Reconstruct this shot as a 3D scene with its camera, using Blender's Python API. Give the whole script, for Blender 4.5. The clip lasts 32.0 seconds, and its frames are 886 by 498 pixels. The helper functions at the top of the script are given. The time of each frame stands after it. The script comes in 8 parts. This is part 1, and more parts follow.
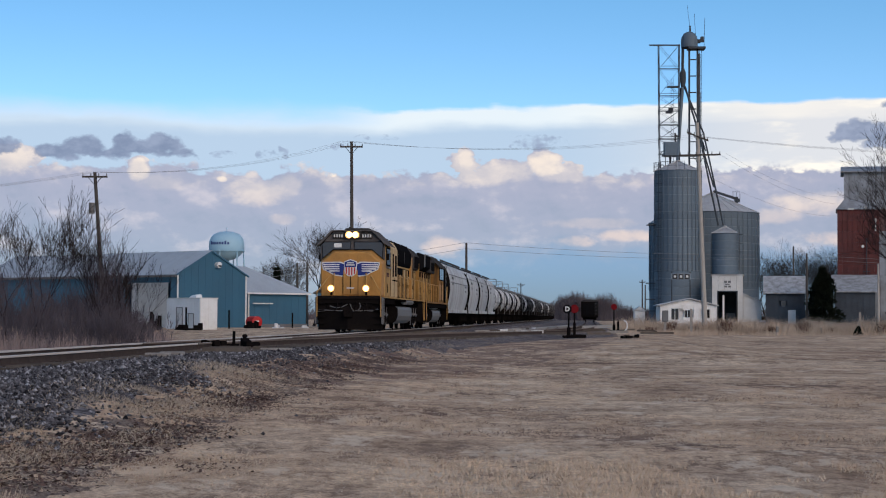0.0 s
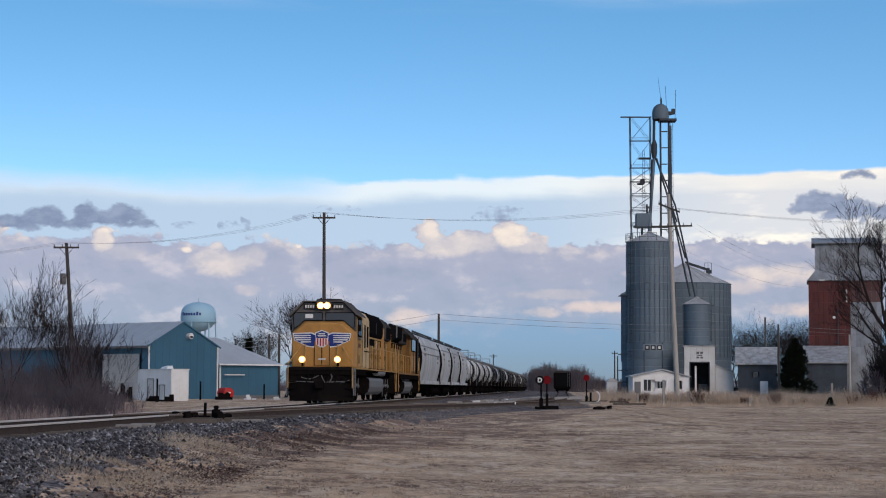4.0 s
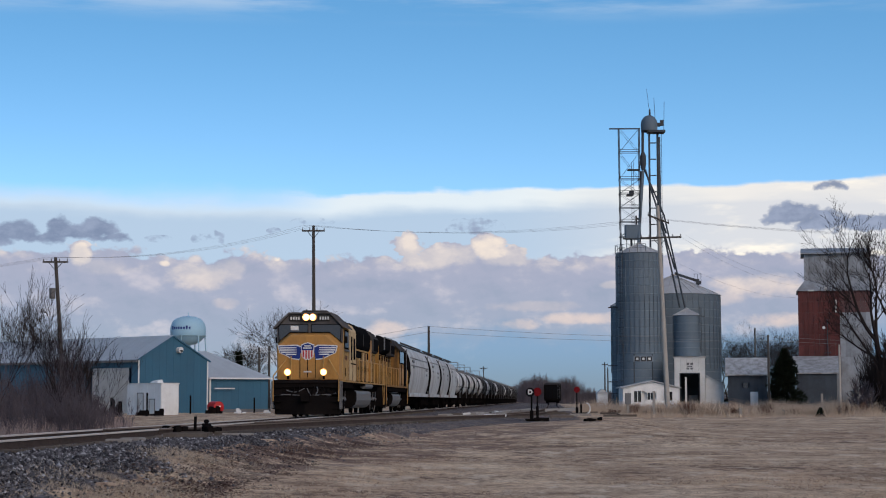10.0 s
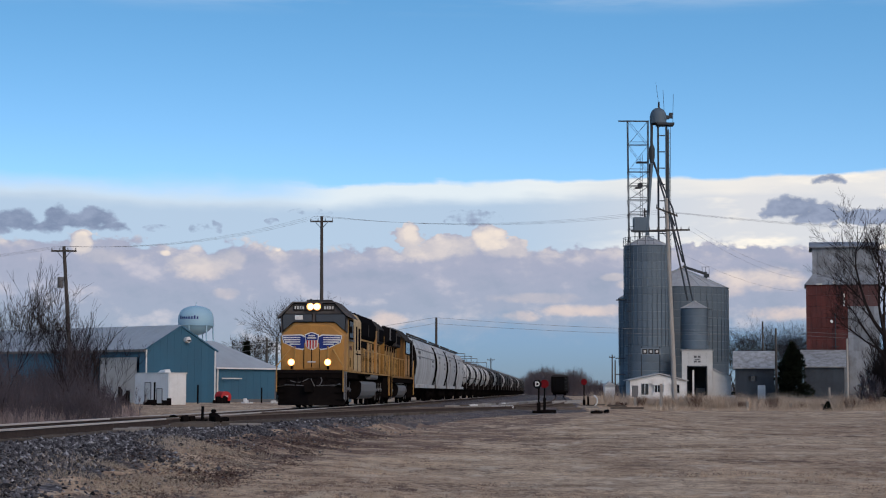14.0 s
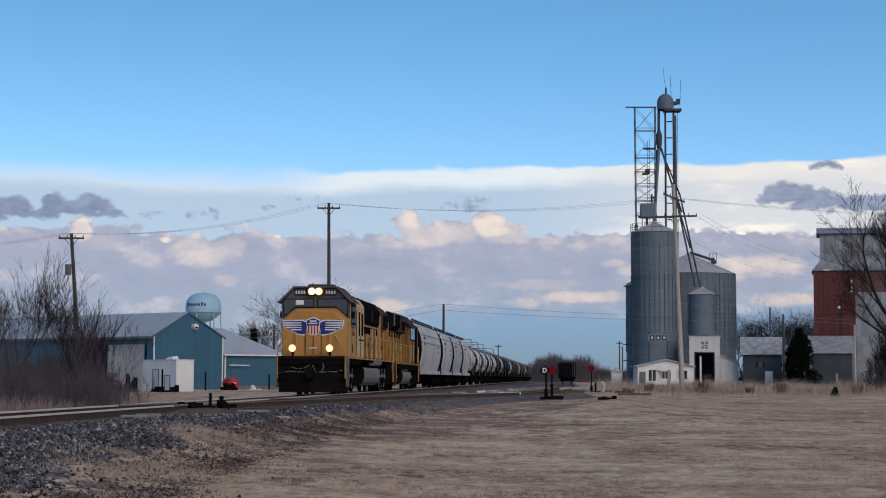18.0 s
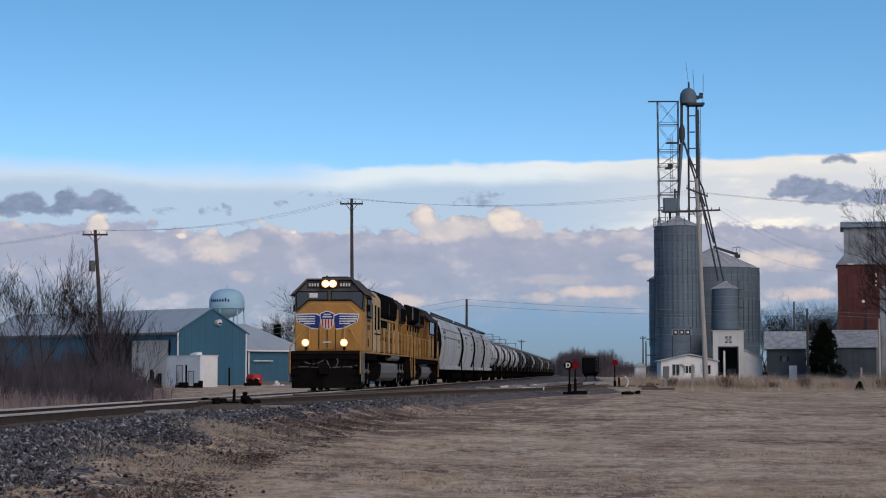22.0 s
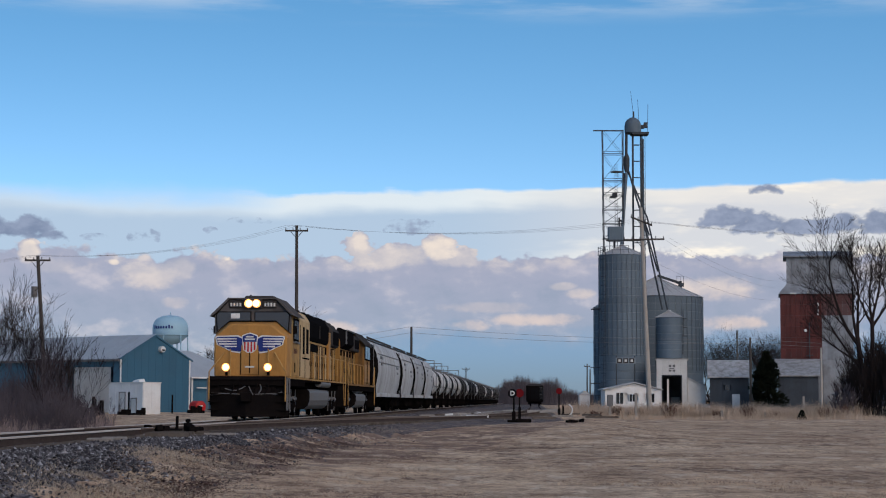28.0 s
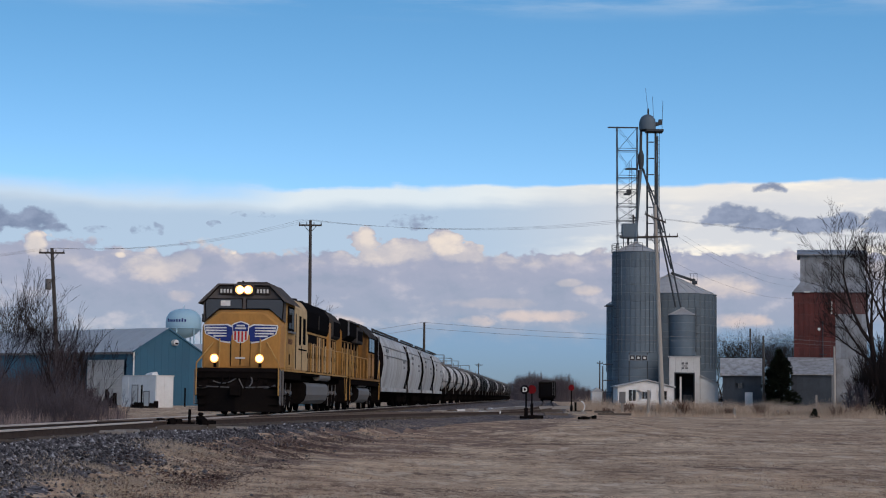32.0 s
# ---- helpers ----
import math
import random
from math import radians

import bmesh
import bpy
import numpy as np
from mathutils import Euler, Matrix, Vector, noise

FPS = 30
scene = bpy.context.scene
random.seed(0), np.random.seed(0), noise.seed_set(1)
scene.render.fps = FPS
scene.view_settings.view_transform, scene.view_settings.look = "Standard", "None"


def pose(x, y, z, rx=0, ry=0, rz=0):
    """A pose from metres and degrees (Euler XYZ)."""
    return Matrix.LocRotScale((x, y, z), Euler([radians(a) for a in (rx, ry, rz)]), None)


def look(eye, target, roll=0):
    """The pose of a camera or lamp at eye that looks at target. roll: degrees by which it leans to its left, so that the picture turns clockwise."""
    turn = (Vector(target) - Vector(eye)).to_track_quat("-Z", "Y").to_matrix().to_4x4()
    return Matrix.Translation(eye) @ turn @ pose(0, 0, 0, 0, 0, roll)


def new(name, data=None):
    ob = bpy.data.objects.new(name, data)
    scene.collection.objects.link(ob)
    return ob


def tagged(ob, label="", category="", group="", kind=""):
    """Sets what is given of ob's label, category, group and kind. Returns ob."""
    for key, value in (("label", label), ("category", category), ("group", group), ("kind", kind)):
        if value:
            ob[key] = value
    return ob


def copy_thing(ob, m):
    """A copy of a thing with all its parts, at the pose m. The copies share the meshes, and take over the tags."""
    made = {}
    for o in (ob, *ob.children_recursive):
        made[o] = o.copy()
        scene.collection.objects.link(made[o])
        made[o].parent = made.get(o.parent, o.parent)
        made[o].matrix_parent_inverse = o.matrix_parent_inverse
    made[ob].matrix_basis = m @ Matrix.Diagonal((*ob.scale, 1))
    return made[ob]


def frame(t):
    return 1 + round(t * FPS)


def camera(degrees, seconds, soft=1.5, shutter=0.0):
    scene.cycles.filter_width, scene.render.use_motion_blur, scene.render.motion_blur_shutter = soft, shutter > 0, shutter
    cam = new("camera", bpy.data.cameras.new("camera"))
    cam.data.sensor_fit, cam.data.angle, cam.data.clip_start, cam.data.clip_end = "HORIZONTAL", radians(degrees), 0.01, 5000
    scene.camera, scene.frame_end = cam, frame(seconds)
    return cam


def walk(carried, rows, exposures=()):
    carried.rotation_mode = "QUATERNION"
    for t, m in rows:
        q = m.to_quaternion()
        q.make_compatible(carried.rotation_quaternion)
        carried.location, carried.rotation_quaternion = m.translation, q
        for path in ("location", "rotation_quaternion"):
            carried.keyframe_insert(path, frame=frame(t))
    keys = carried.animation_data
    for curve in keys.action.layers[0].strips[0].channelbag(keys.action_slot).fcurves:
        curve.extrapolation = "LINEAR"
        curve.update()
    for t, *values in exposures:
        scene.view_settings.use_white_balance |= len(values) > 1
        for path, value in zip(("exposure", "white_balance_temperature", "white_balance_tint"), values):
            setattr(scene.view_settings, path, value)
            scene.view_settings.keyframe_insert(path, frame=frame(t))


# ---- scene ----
cam = camera(27.95, 32.0, soft=1.1)
EYE = Vector((0.0, 0.0, 1.6))


def aim(yaw, pitch, roll):
    """The camera's pose from degrees: yaw to the right of +y, pitch up, roll."""
    turn = Matrix.Rotation(radians(-yaw), 4, "Z") @ Matrix.Rotation(radians(90 + pitch), 4, "X") @ Matrix.Rotation(radians(roll), 4, "Z")
    return Matrix.Translation(EYE) @ turn


PATH = [
    (0, aim(-1.325, 2.166, 0.24)),
    (0.5, aim(-0.989, 2.525, 0.69)),
    (1, aim(1.689, 3.737, 0.17)),
    (1.5, aim(1.494, 4.423, 0.09)),
    (2, aim(0.415, 3.763, -0.33)),
    (2.5, aim(0.052, 3.987, -0.17)),
    (4.5, aim(-0.711, 4.516, 0.32)),
    (5, aim(-1.345, 4.564, 0.02)),
    (5.5, aim(2.073, 2.452, -0.46)),
    (6, aim(0.465, 3.400, -0.16)),
    (6.5, aim(-1.102, 4.091, -0.20)),
    (7, aim(-0.651, 3.376, 0.00)),
    (7.5, aim(1.802, 3.946, -0.52)),
    (8, aim(0.745, 4.488, -0.87)),
    (8.5, aim(-0.116, 4.556, -0.45)),
    (9, aim(-0.274, 4.582, -0.05)),
    (9.5, aim(-0.154, 4.820, -0.07)),
    (10, aim(-0.108, 4.854, -0.12)),
    (10.5, aim(-0.189, 4.952, -0.06)),
    (11, aim(0.039, 4.742, 0.27)),
    (11.5, aim(0.425, 4.752, 0.57)),
    (12, aim(0.230, 4.579, 0.64)),
    (12.5, aim(-0.131, 4.187, 0.31)),
    (13, aim(-0.297, 4.340, 0.27)),
    (13.5, aim(-0.518, 4.418, 0.31)),
    (14, aim(-0.368, 4.577, 0.25)),
    (14.5, aim(-0.426, 4.486, 0.05)),
    (15, aim(-0.343, 4.072, 0.05)),
    (15.5, aim(-0.063, 3.793, 0.25)),
    (17.5, aim(-0.366, 3.975, 0.14)),
    (18, aim(-0.598, 4.143, 0.17)),
    (18.5, aim(-0.675, 4.189, 0.27)),
    (19, aim(-0.663, 4.196, 0.31)),
    (19.5, aim(-0.584, 3.838, 0.23)),
    (20, aim(-0.935, 3.830, 0.13)),
    (20.5, aim(-1.153, 3.849, 0.28)),
    (21, aim(-1.222, 4.003, 0.28)),
    (21.5, aim(-1.154, 4.119, 0.06)),
    (22, aim(-1.336, 3.987, 0.03)),
    (22.5, aim(-1.238, 3.814, 0.00)),
    (23, aim(-1.154, 3.565, -0.00)),
    (23.5, aim(-0.982, 3.452, -0.18)),
    (24, aim(-0.995, 3.512, -0.39)),
    (24.5, aim(-1.142, 3.417, -0.08)),
    (25, aim(-0.935, 3.177, 0.01)),
    (25.5, aim(-0.734, 3.784, -0.05)),
    (26, aim(0.072, 4.579, -0.02)),
    (26.5, aim(0.575, 4.755, 0.20)),
    (28.5, aim(0.340, 4.896, 0.13)),
    (29, aim(0.222, 4.389, 0.05)),
    (29.5, aim(0.116, 4.331, 0.02)),
    (30, aim(0.113, 4.416, 0.04)),
    (30.5, aim(0.012, 4.431, 0.14)),
    (31, aim(0.042, 4.558, 0.34)),
    (31.5, aim(0.066, 4.820, 0.41)),
    (32, aim(0.000, 4.734, 0.67)),
]
walk(cam, PATH, exposures=[(0.0, 0.89), (7.0, 0.84), (18.0, 0.78), (32.0, 0.74)])

# ---- world and light ----
SUN_ELEVATION, SUN_AZIMUTH = 26.0, 148.0      # degrees; azimuth clockwise from +y
world = bpy.data.worlds.new("dusk_sky")
scene.world = world
world.use_nodes = True
wt = world.node_tree
wt.nodes.clear()
w_sky = wt.nodes.new("ShaderNodeTexSky")
w_sky.sky_type, w_sky.sun_disc = "NISHITA", False
w_sky.sun_elevation, w_sky.sun_rotation = radians(SUN_ELEVATION), radians(SUN_AZIMUTH)
w_sky.air_density, w_sky.dust_density, w_sky.ozone_density = 1.0, 0.3, 1.5
w_geo = wt.nodes.new("ShaderNodeTexCoord")
w_up = wt.nodes.new("ShaderNodeVectorMath")
w_up.operation, w_up.inputs[1].default_value = "MULTIPLY", (1, 1, 3.0)
w_bg, w_out = wt.nodes.new("ShaderNodeBackground"), wt.nodes.new("ShaderNodeOutputWorld")
w_bg.inputs["Strength"].default_value = 0.125
wt.links.new(w_geo.outputs["Generated"], w_up.inputs[0])
wt.links.new(w_up.outputs[0], w_sky.inputs["Vector"])
w_tint = wt.nodes.new("ShaderNodeMix")
w_tint.data_type, w_tint.blend_type = "RGBA", "MULTIPLY"
w_tint.inputs[0].default_value, w_tint.inputs[7].default_value = 1.0, (0.72, 1.0, 1.08, 1)
w_sep, w_high = wt.nodes.new("ShaderNodeSeparateXYZ"), wt.nodes.new("ShaderNodeValToRGB")
wt.links.new(w_geo.outputs["Generated"], w_sep.inputs[0])
wt.links.new(w_sep.outputs[2], w_high.inputs[0])
for _el, (_at, _col) in zip(w_high.color_ramp.elements, ((0.10, (0.83, 1.02, 1.03, 1)), (0.27, (0.73, 1.36, 1.47, 1)))):
    _el.position, _el.color = _at, _col
w_high.color_ramp.elements.new(0.55).color = (0.86, 1.02, 1.05, 1)
wt.links.new(w_high.outputs[0], w_tint.inputs[7])
wt.links.new(w_sky.outputs[0], w_tint.inputs[6])
wt.links.new(w_tint.outputs[2], w_bg.inputs["Color"])
wt.links.new(w_bg.outputs[0], w_out.inputs[0])

sun_data = bpy.data.lights.new("sun", "SUN")
sun_data.energy, sun_data.angle, sun_data.color = 1.15, radians(40), (1.0, 0.80, 0.66)
sun = new("sun", sun_data)
_a, _e = radians(SUN_AZIMUTH), radians(SUN_ELEVATION)
sun.matrix_world = look((0, 0, 0), (-math.sin(_a) * math.cos(_e), -math.cos(_a) * math.cos(_e), -math.sin(_e)))
sun.location = (0, -50, 60)

# ---- materials ----


def material(name):
    m = bpy.data.materials.new(name)
    m.use_nodes = True
    return m, m.node_tree, m.node_tree.nodes["Principled BSDF"]


def node(nt, kind, **values):
    n = nt.nodes.new(kind)
    for key, value in values.items():
        n.inputs[key.replace("_", " ")].default_value = value
    return n


def ramp(nt, source, stops):
    r = nt.nodes.new("ShaderNodeValToRGB")
    while len(r.color_ramp.elements) < len(stops):
        r.color_ramp.elements.new(0.5)
    for el, (at, col) in zip(r.color_ramp.elements, stops):
        el.position, el.color = at, (*col, 1)
    nt.links.new(source, r.inputs[0])
    return r.outputs[0]


def blend(nt, mode, fac, a, b):
    n = nt.nodes.new("ShaderNodeMix")
    n.data_type, n.blend_type = "RGBA", mode
    for sock, v in ((n.inputs[0], fac), (n.inputs[6], a), (n.inputs[7], b)):
        if hasattr(v, "is_linked"):
            nt.links.new(v, sock)
        elif isinstance(v, (int, float)):
            sock.default_value = v
        else:
            sock.default_value = (*v, 1)
    return n.outputs[2]


def surface(name, color, rough=0.6, metal=0.0, dirt=(0.1, 0.08, 0.06), dirt_amount=0.35, scale=0.6, fine=14.0, bump=0.15,
            vary=0.0, stretch=(1, 1, 1), spec=0.2):
    """A worn surface: base colour, large stains and fine grain, a fine relief; vary: difference from piece to piece."""
    m, nt, b = material(name)
    co = nt.nodes.new("ShaderNodeTexCoord")
    mp = nt.nodes.new("ShaderNodeMapping")
    mp.inputs["Scale"].default_value = stretch
    nt.links.new(co.outputs["Object"], mp.inputs[0])
    big = node(nt, "ShaderNodeTexNoise", Scale=scale, Detail=6.0, Roughness=0.65)
    small = node(nt, "ShaderNodeTexNoise", Scale=fine, Detail=4.0, Roughness=0.7)
    for n in (big, small):
        nt.links.new(mp.outputs[0], n.inputs["Vector"])
    mask = ramp(nt, big.outputs[0], [(0.42, (0, 0, 0)), (0.72, (1, 1, 1))])
    amount = nt.nodes.new("ShaderNodeMath")
    amount.operation, amount.inputs[1].default_value = "MULTIPLY", dirt_amount
    nt.links.new(mask, amount.inputs[0])
    col = blend(nt, "MIX", amount.outputs[0], color, dirt)
    grain = ramp(nt, small.outputs[0], [(0.25, (0.78, 0.78, 0.78)), (0.75, (1.12, 1.12, 1.12))])
    col = blend(nt, "MULTIPLY", 0.8, col, grain)
    if vary:
        info = nt.nodes.new("ShaderNodeObjectInfo")
        tone = ramp(nt, info.outputs["Random"], [(0.0, (1 - vary,) * 3), (1.0, (1 + vary * 0.6,) * 3)])
        col = blend(nt, "MULTIPLY", 1.0, col, tone)
    nt.links.new(col, b.inputs["Base Color"])
    b.inputs["Roughness"].default_value, b.inputs["Metallic"].default_value = rough, metal
    b.inputs["Specular IOR Level"].default_value = spec
    if bump:
        bp = node(nt, "ShaderNodeBump", Strength=bump, Distance=0.03)
        nt.links.new(small.outputs[0], bp.inputs["Height"])
        nt.links.new(bp.outputs[0], b.inputs["Normal"])
    return m


def glow(name, color, strength):
    m, nt, b = material(name)
    b.inputs["Base Color"].default_value = (*color, 1)
    b.inputs["Emission Color"].default_value = (*color, 1)
    b.inputs["Emission Strength"].default_value = strength
    return m


YELLOW = surface("armour_yellow_paint", (0.40, 0.198, 0.052), 0.55, dirt=(0.15, 0.085, 0.038), dirt_amount=0.6, scale=1.1, stretch=(1, 1, 0.45))
YELLOW_DULL = surface("faded_yellow_paint", (0.44, 0.255, 0.085), 0.65, dirt=(0.16, 0.09, 0.04), dirt_amount=0.7, scale=1.4, spec=0.08)
LOCO_GREY = surface("sooty_grey_cab_paint", (0.055, 0.052, 0.052), 0.7, dirt=(0.02, 0.018, 0.017), dirt_amount=0.6, scale=1.2, spec=0.0)
CAB_GREY = surface("faded_grey_cab_roof_paint", (0.105, 0.097, 0.096), 0.75, dirt=(0.04, 0.036, 0.034), dirt_amount=0.7, scale=1.6, spec=0.0)
CREAM = surface("sun_bleached_yellow_paint", (0.52, 0.37, 0.20), 0.65, dirt=(0.30, 0.19, 0.09), dirt_amount=0.6, scale=1.5, spec=0.08)
GRIMY_YELLOW = surface("grimy_orange_yellow_paint", (0.27, 0.135, 0.034), 0.65, dirt=(0.05, 0.035, 0.025), dirt_amount=0.85, scale=1.2, stretch=(1, 1, 0.3), spec=0.08)
GREY_PAINT = surface("harbour_grey_paint", (0.13, 0.13, 0.135), 0.5, dirt=(0.07, 0.06, 0.05), dirt_amount=0.5)
DARK_STEEL = surface("grimy_dark_steel", (0.007, 0.006, 0.006), 0.85, dirt=(0.020, 0.015, 0.012), dirt_amount=0.3, scale=2.0, spec=0.0)
BROWN_STEEL = surface("brown_pilot_steel", (0.011, 0.009, 0.009), 0.8, dirt=(0.024, 0.018, 0.017), dirt_amount=0.5, scale=2.0, spec=0.0)
BLACK = surface("black_rubber", (0.008, 0.008, 0.009), 0.7, dirt_amount=0.1, dirt=(0.02, 0.018, 0.015), spec=0.0)
TANK_SILVER = surface("dull_silver_paint", (0.155, 0.15, 0.145), 0.55, 0.1, dirt=(0.15, 0.12, 0.10), dirt_amount=0.5)
HOPPER_GREY = surface("weathered_light_grey_hopper_paint", (0.47, 0.47, 0.46), 0.6, dirt=(0.19, 0.155, 0.13), dirt_amount=0.85, scale=1.1, stretch=(1, 1, 0.14), vary=0.12)
TANK_BLACK = surface("black_tank_car_paint", (0.012, 0.012, 0.013), 0.75, dirt=(0.04, 0.034, 0.03), dirt_amount=0.5, scale=0.8, spec=0.0)
TANK_WHITE = surface("dirty_white_tank_paint", (0.68, 0.66, 0.63), 0.6, dirt=(0.17, 0.12, 0.09), dirt_amount=0.8, scale=0.9, spec=0.25)
WING_BLUE = surface("emblem_blue", (0.015, 0.03, 0.16), 0.45, dirt_amount=0.1)
WHITE = surface("white_paint", (0.66, 0.66, 0.65), 0.55, dirt=(0.35, 0.32, 0.28), dirt_amount=0.35)
DARK_RED = surface("faded_dark_red_paint", (0.13, 0.006, 0.009), 0.85, dirt_amount=0.2, dirt=(0.08, 0.01, 0.01), spec=0.1)
RED = surface("red_paint", (0.42, 0.02, 0.02), 0.5, dirt_amount=0.25)
GALV = surface("galvanised_steel", (0.115, 0.15, 0.182), 0.65, 0.15, dirt=(0.08, 0.108, 0.132), dirt_amount=0.5, scale=0.4, stretch=(1, 1, 0.3), vary=0.10)
GALV_ROOF = surface("galvanised_roof_steel", (0.40, 0.405, 0.41), 0.75, 0.0, dirt=(0.26, 0.24, 0.225), dirt_amount=0.55, scale=0.8, vary=0.06, spec=0.2)
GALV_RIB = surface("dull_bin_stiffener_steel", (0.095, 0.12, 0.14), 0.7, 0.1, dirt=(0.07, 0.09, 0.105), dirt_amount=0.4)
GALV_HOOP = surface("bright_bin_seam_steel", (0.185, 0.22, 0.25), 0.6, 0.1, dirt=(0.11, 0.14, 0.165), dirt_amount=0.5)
POLE_PALE = surface("sun_bleached_pole_wood", (0.34, 0.315, 0.285), 0.85, dirt=(0.20, 0.18, 0.16), stretch=(1, 1, 0.1), scale=3.0)
WIRE = surface("weathered_cable", (0.19, 0.19, 0.20), 0.8, dirt_amount=0.2, bump=0.0, spec=0.1)
GALV_DARK = surface("aged_steel", (0.045, 0.055, 0.066), 0.75, 0.1, dirt=(0.07, 0.055, 0.045), dirt_amount=0.5, spec=0.2)
WOOD_POLE = surface("weathered_pole_wood", (0.062, 0.055, 0.05), 0.9, dirt=(0.035, 0.03, 0.028), stretch=(1, 1, 0.1), scale=3.0)
WOOD_GREY = surface("silvered_timber", (0.24, 0.22, 0.20), 0.85, dirt=(0.10, 0.08, 0.07), dirt_amount=0.5, stretch=(1, 1, 0.15), scale=2.0, vary=0.15)
TIE_WOOD = surface("creosoted_sleeper", (0.085, 0.07, 0.06), 0.9, dirt=(0.15, 0.13, 0.11), dirt_amount=0.5, scale=1.5, vary=0.3, spec=0.0)
RAIL_STEEL = surface("rusty_rail_side", (0.070, 0.054, 0.048), 0.85, 0.0, dirt=(0.02, 0.016, 0.014), scale=3.0, spec=0.0)
RAIL_RUST = surface("dull_rusted_rail_head", (0.16, 0.125, 0.105), 0.8, 0.0, dirt=(0.08, 0.06, 0.05), spec=0.0)
RAIL_HEAD = surface("polished_rail_head", (0.52, 0.45, 0.39), 0.6, 0.0, dirt=(0.30, 0.25, 0.22), dirt_amount=0.5)
BLUE_METAL = surface("blue_painted_steel_cladding", (0.040, 0.112, 0.17), 0.55, 0.0, dirt=(0.045, 0.085, 0.12), dirt_amount=0.35, scale=0.3, vary=0.05)
ROOF_GREY = surface("pale_steel_roofing", (0.37, 0.395, 0.415), 0.6, 0.1, dirt=(0.27, 0.275, 0.28), dirt_amount=0.4, scale=0.3, vary=0.05)
OFF_WHITE = surface("cream_steel_panel", (0.55, 0.55, 0.53), 0.55, dirt=(0.34, 0.31, 0.27), dirt_amount=0.4, vary=0.05)
RED_CLAD = surface("rusted_red_steel_cladding", (0.105, 0.034, 0.031), 0.85, dirt=(0.045, 0.026, 0.027), dirt_amount=0.7, scale=0.6, vary=0.16)
GREY_CLAD = surface("weathered_grey_steel_cladding", (0.26, 0.28, 0.305), 0.75, 0.1, dirt=(0.12, 0.115, 0.115), dirt_amount=0.75, scale=0.7, vary=0.2)
SHED_WALL = surface("dark_weathered_shed_wall", (0.050, 0.061, 0.075), 0.85, dirt=(0.026, 0.029, 0.034), dirt_amount=0.5, scale=0.5, vary=0.15)
SHED_ROOF = surface("blotched_old_roof_steel", (0.34, 0.345, 0.35), 0.8, 0.0, dirt=(0.13, 0.12, 0.115), dirt_amount=0.85, scale=1.3, vary=0.06, spec=0.1)
RED_DULL = surface("soot_stained_red_cladding", (0.115, 0.062, 0.06), 0.9, dirt=(0.095, 0.082, 0.085), dirt_amount=0.7, scale=0.6, vary=0.2, spec=0.0)
# bark of the far woods with the distance haze mixed into its colour
HAZY_TWIG = surface("hazed_bare_woods", (0.098, 0.082, 0.088), 0.95, dirt=(0.06, 0.054, 0.06), scale=0.1, vary=0.1, spec=0.0)
TOWER_BLUE = surface("pale_blue_tank_paint", (0.29, 0.45, 0.55), 0.5, dirt=(0.21, 0.35, 0.44), dirt_amount=0.3, scale=0.05)
BARK = surface("grey_brown_bark", (0.027, 0.022, 0.022), 0.9, dirt=(0.016, 0.013, 0.013), scale=2.0, bump=0.4, spec=0.0)
TWIG = surface("brush_twig_bark", (0.088, 0.076, 0.086), 0.9, dirt=(0.046, 0.038, 0.041), scale=2.0, vary=0.2, spec=0.0)
CEDAR = surface("dark_cedar_foliage", (0.009, 0.013, 0.009), 0.95, dirt=(0.02, 0.021, 0.013), scale=3.0, vary=0.2, spec=0.0)
SOIL_WEED = surface("shade_dark_dead_weeds", (0.21, 0.145, 0.115), 0.95, dirt=(0.11, 0.075, 0.06), dirt_amount=0.6, scale=0.5, fine=5, spec=0.0)
LAWN_BLADE = surface("bleached_lawn_blades", (0.55, 0.43, 0.32), 0.95, dirt=(0.38, 0.28, 0.20), dirt_amount=0.6, scale=0.6, fine=5, spec=0.0)
DRY_GRASS = surface("dry_tan_grass", (0.43, 0.35, 0.27), 0.95, dirt=(0.29, 0.225, 0.175), dirt_amount=0.5, scale=0.3, fine=5, spec=0.0)
PALE_WEED = surface("pale_dead_grass", (0.50, 0.40, 0.31), 0.95, dirt=(0.36, 0.27, 0.21), dirt_amount=0.6, scale=0.25, fine=4, spec=0.0)
DRY_REED = surface("dry_russet_weeds", (0.44, 0.35, 0.27), 0.95, dirt=(0.29, 0.205, 0.155), dirt_amount=0.6, scale=0.3, fine=5, spec=0.0)
THICKET_GRASS = surface("dead_stems", (0.27, 0.215, 0.205), 0.95, dirt=(0.15, 0.115, 0.11), dirt_amount=0.6, scale=0.4, fine=5, spec=0.0)
GLASS_DARK = surface("dark_cab_glass", (0.012, 0.013, 0.016), 0.10, dirt=(0.035, 0.032, 0.03), dirt_amount=0.4, bump=0.0, spec=0.45)
GLASS_DARK.node_tree.nodes["Principled BSDF"].inputs["IOR"].default_value = 1.9
HEADLIGHT = glow("warm_headlight", (1.0, 0.80, 0.50), 4.0)
# emitting orange for discs added behind the lamps as their halo
LAMP_HALO = glow("lamp_reflector", (1.0, 0.42, 0.12), 1.1)
DITCH = glow("warm_ditch_light", (1.0, 0.76, 0.44), 3.0)

# ---- mesh building ----


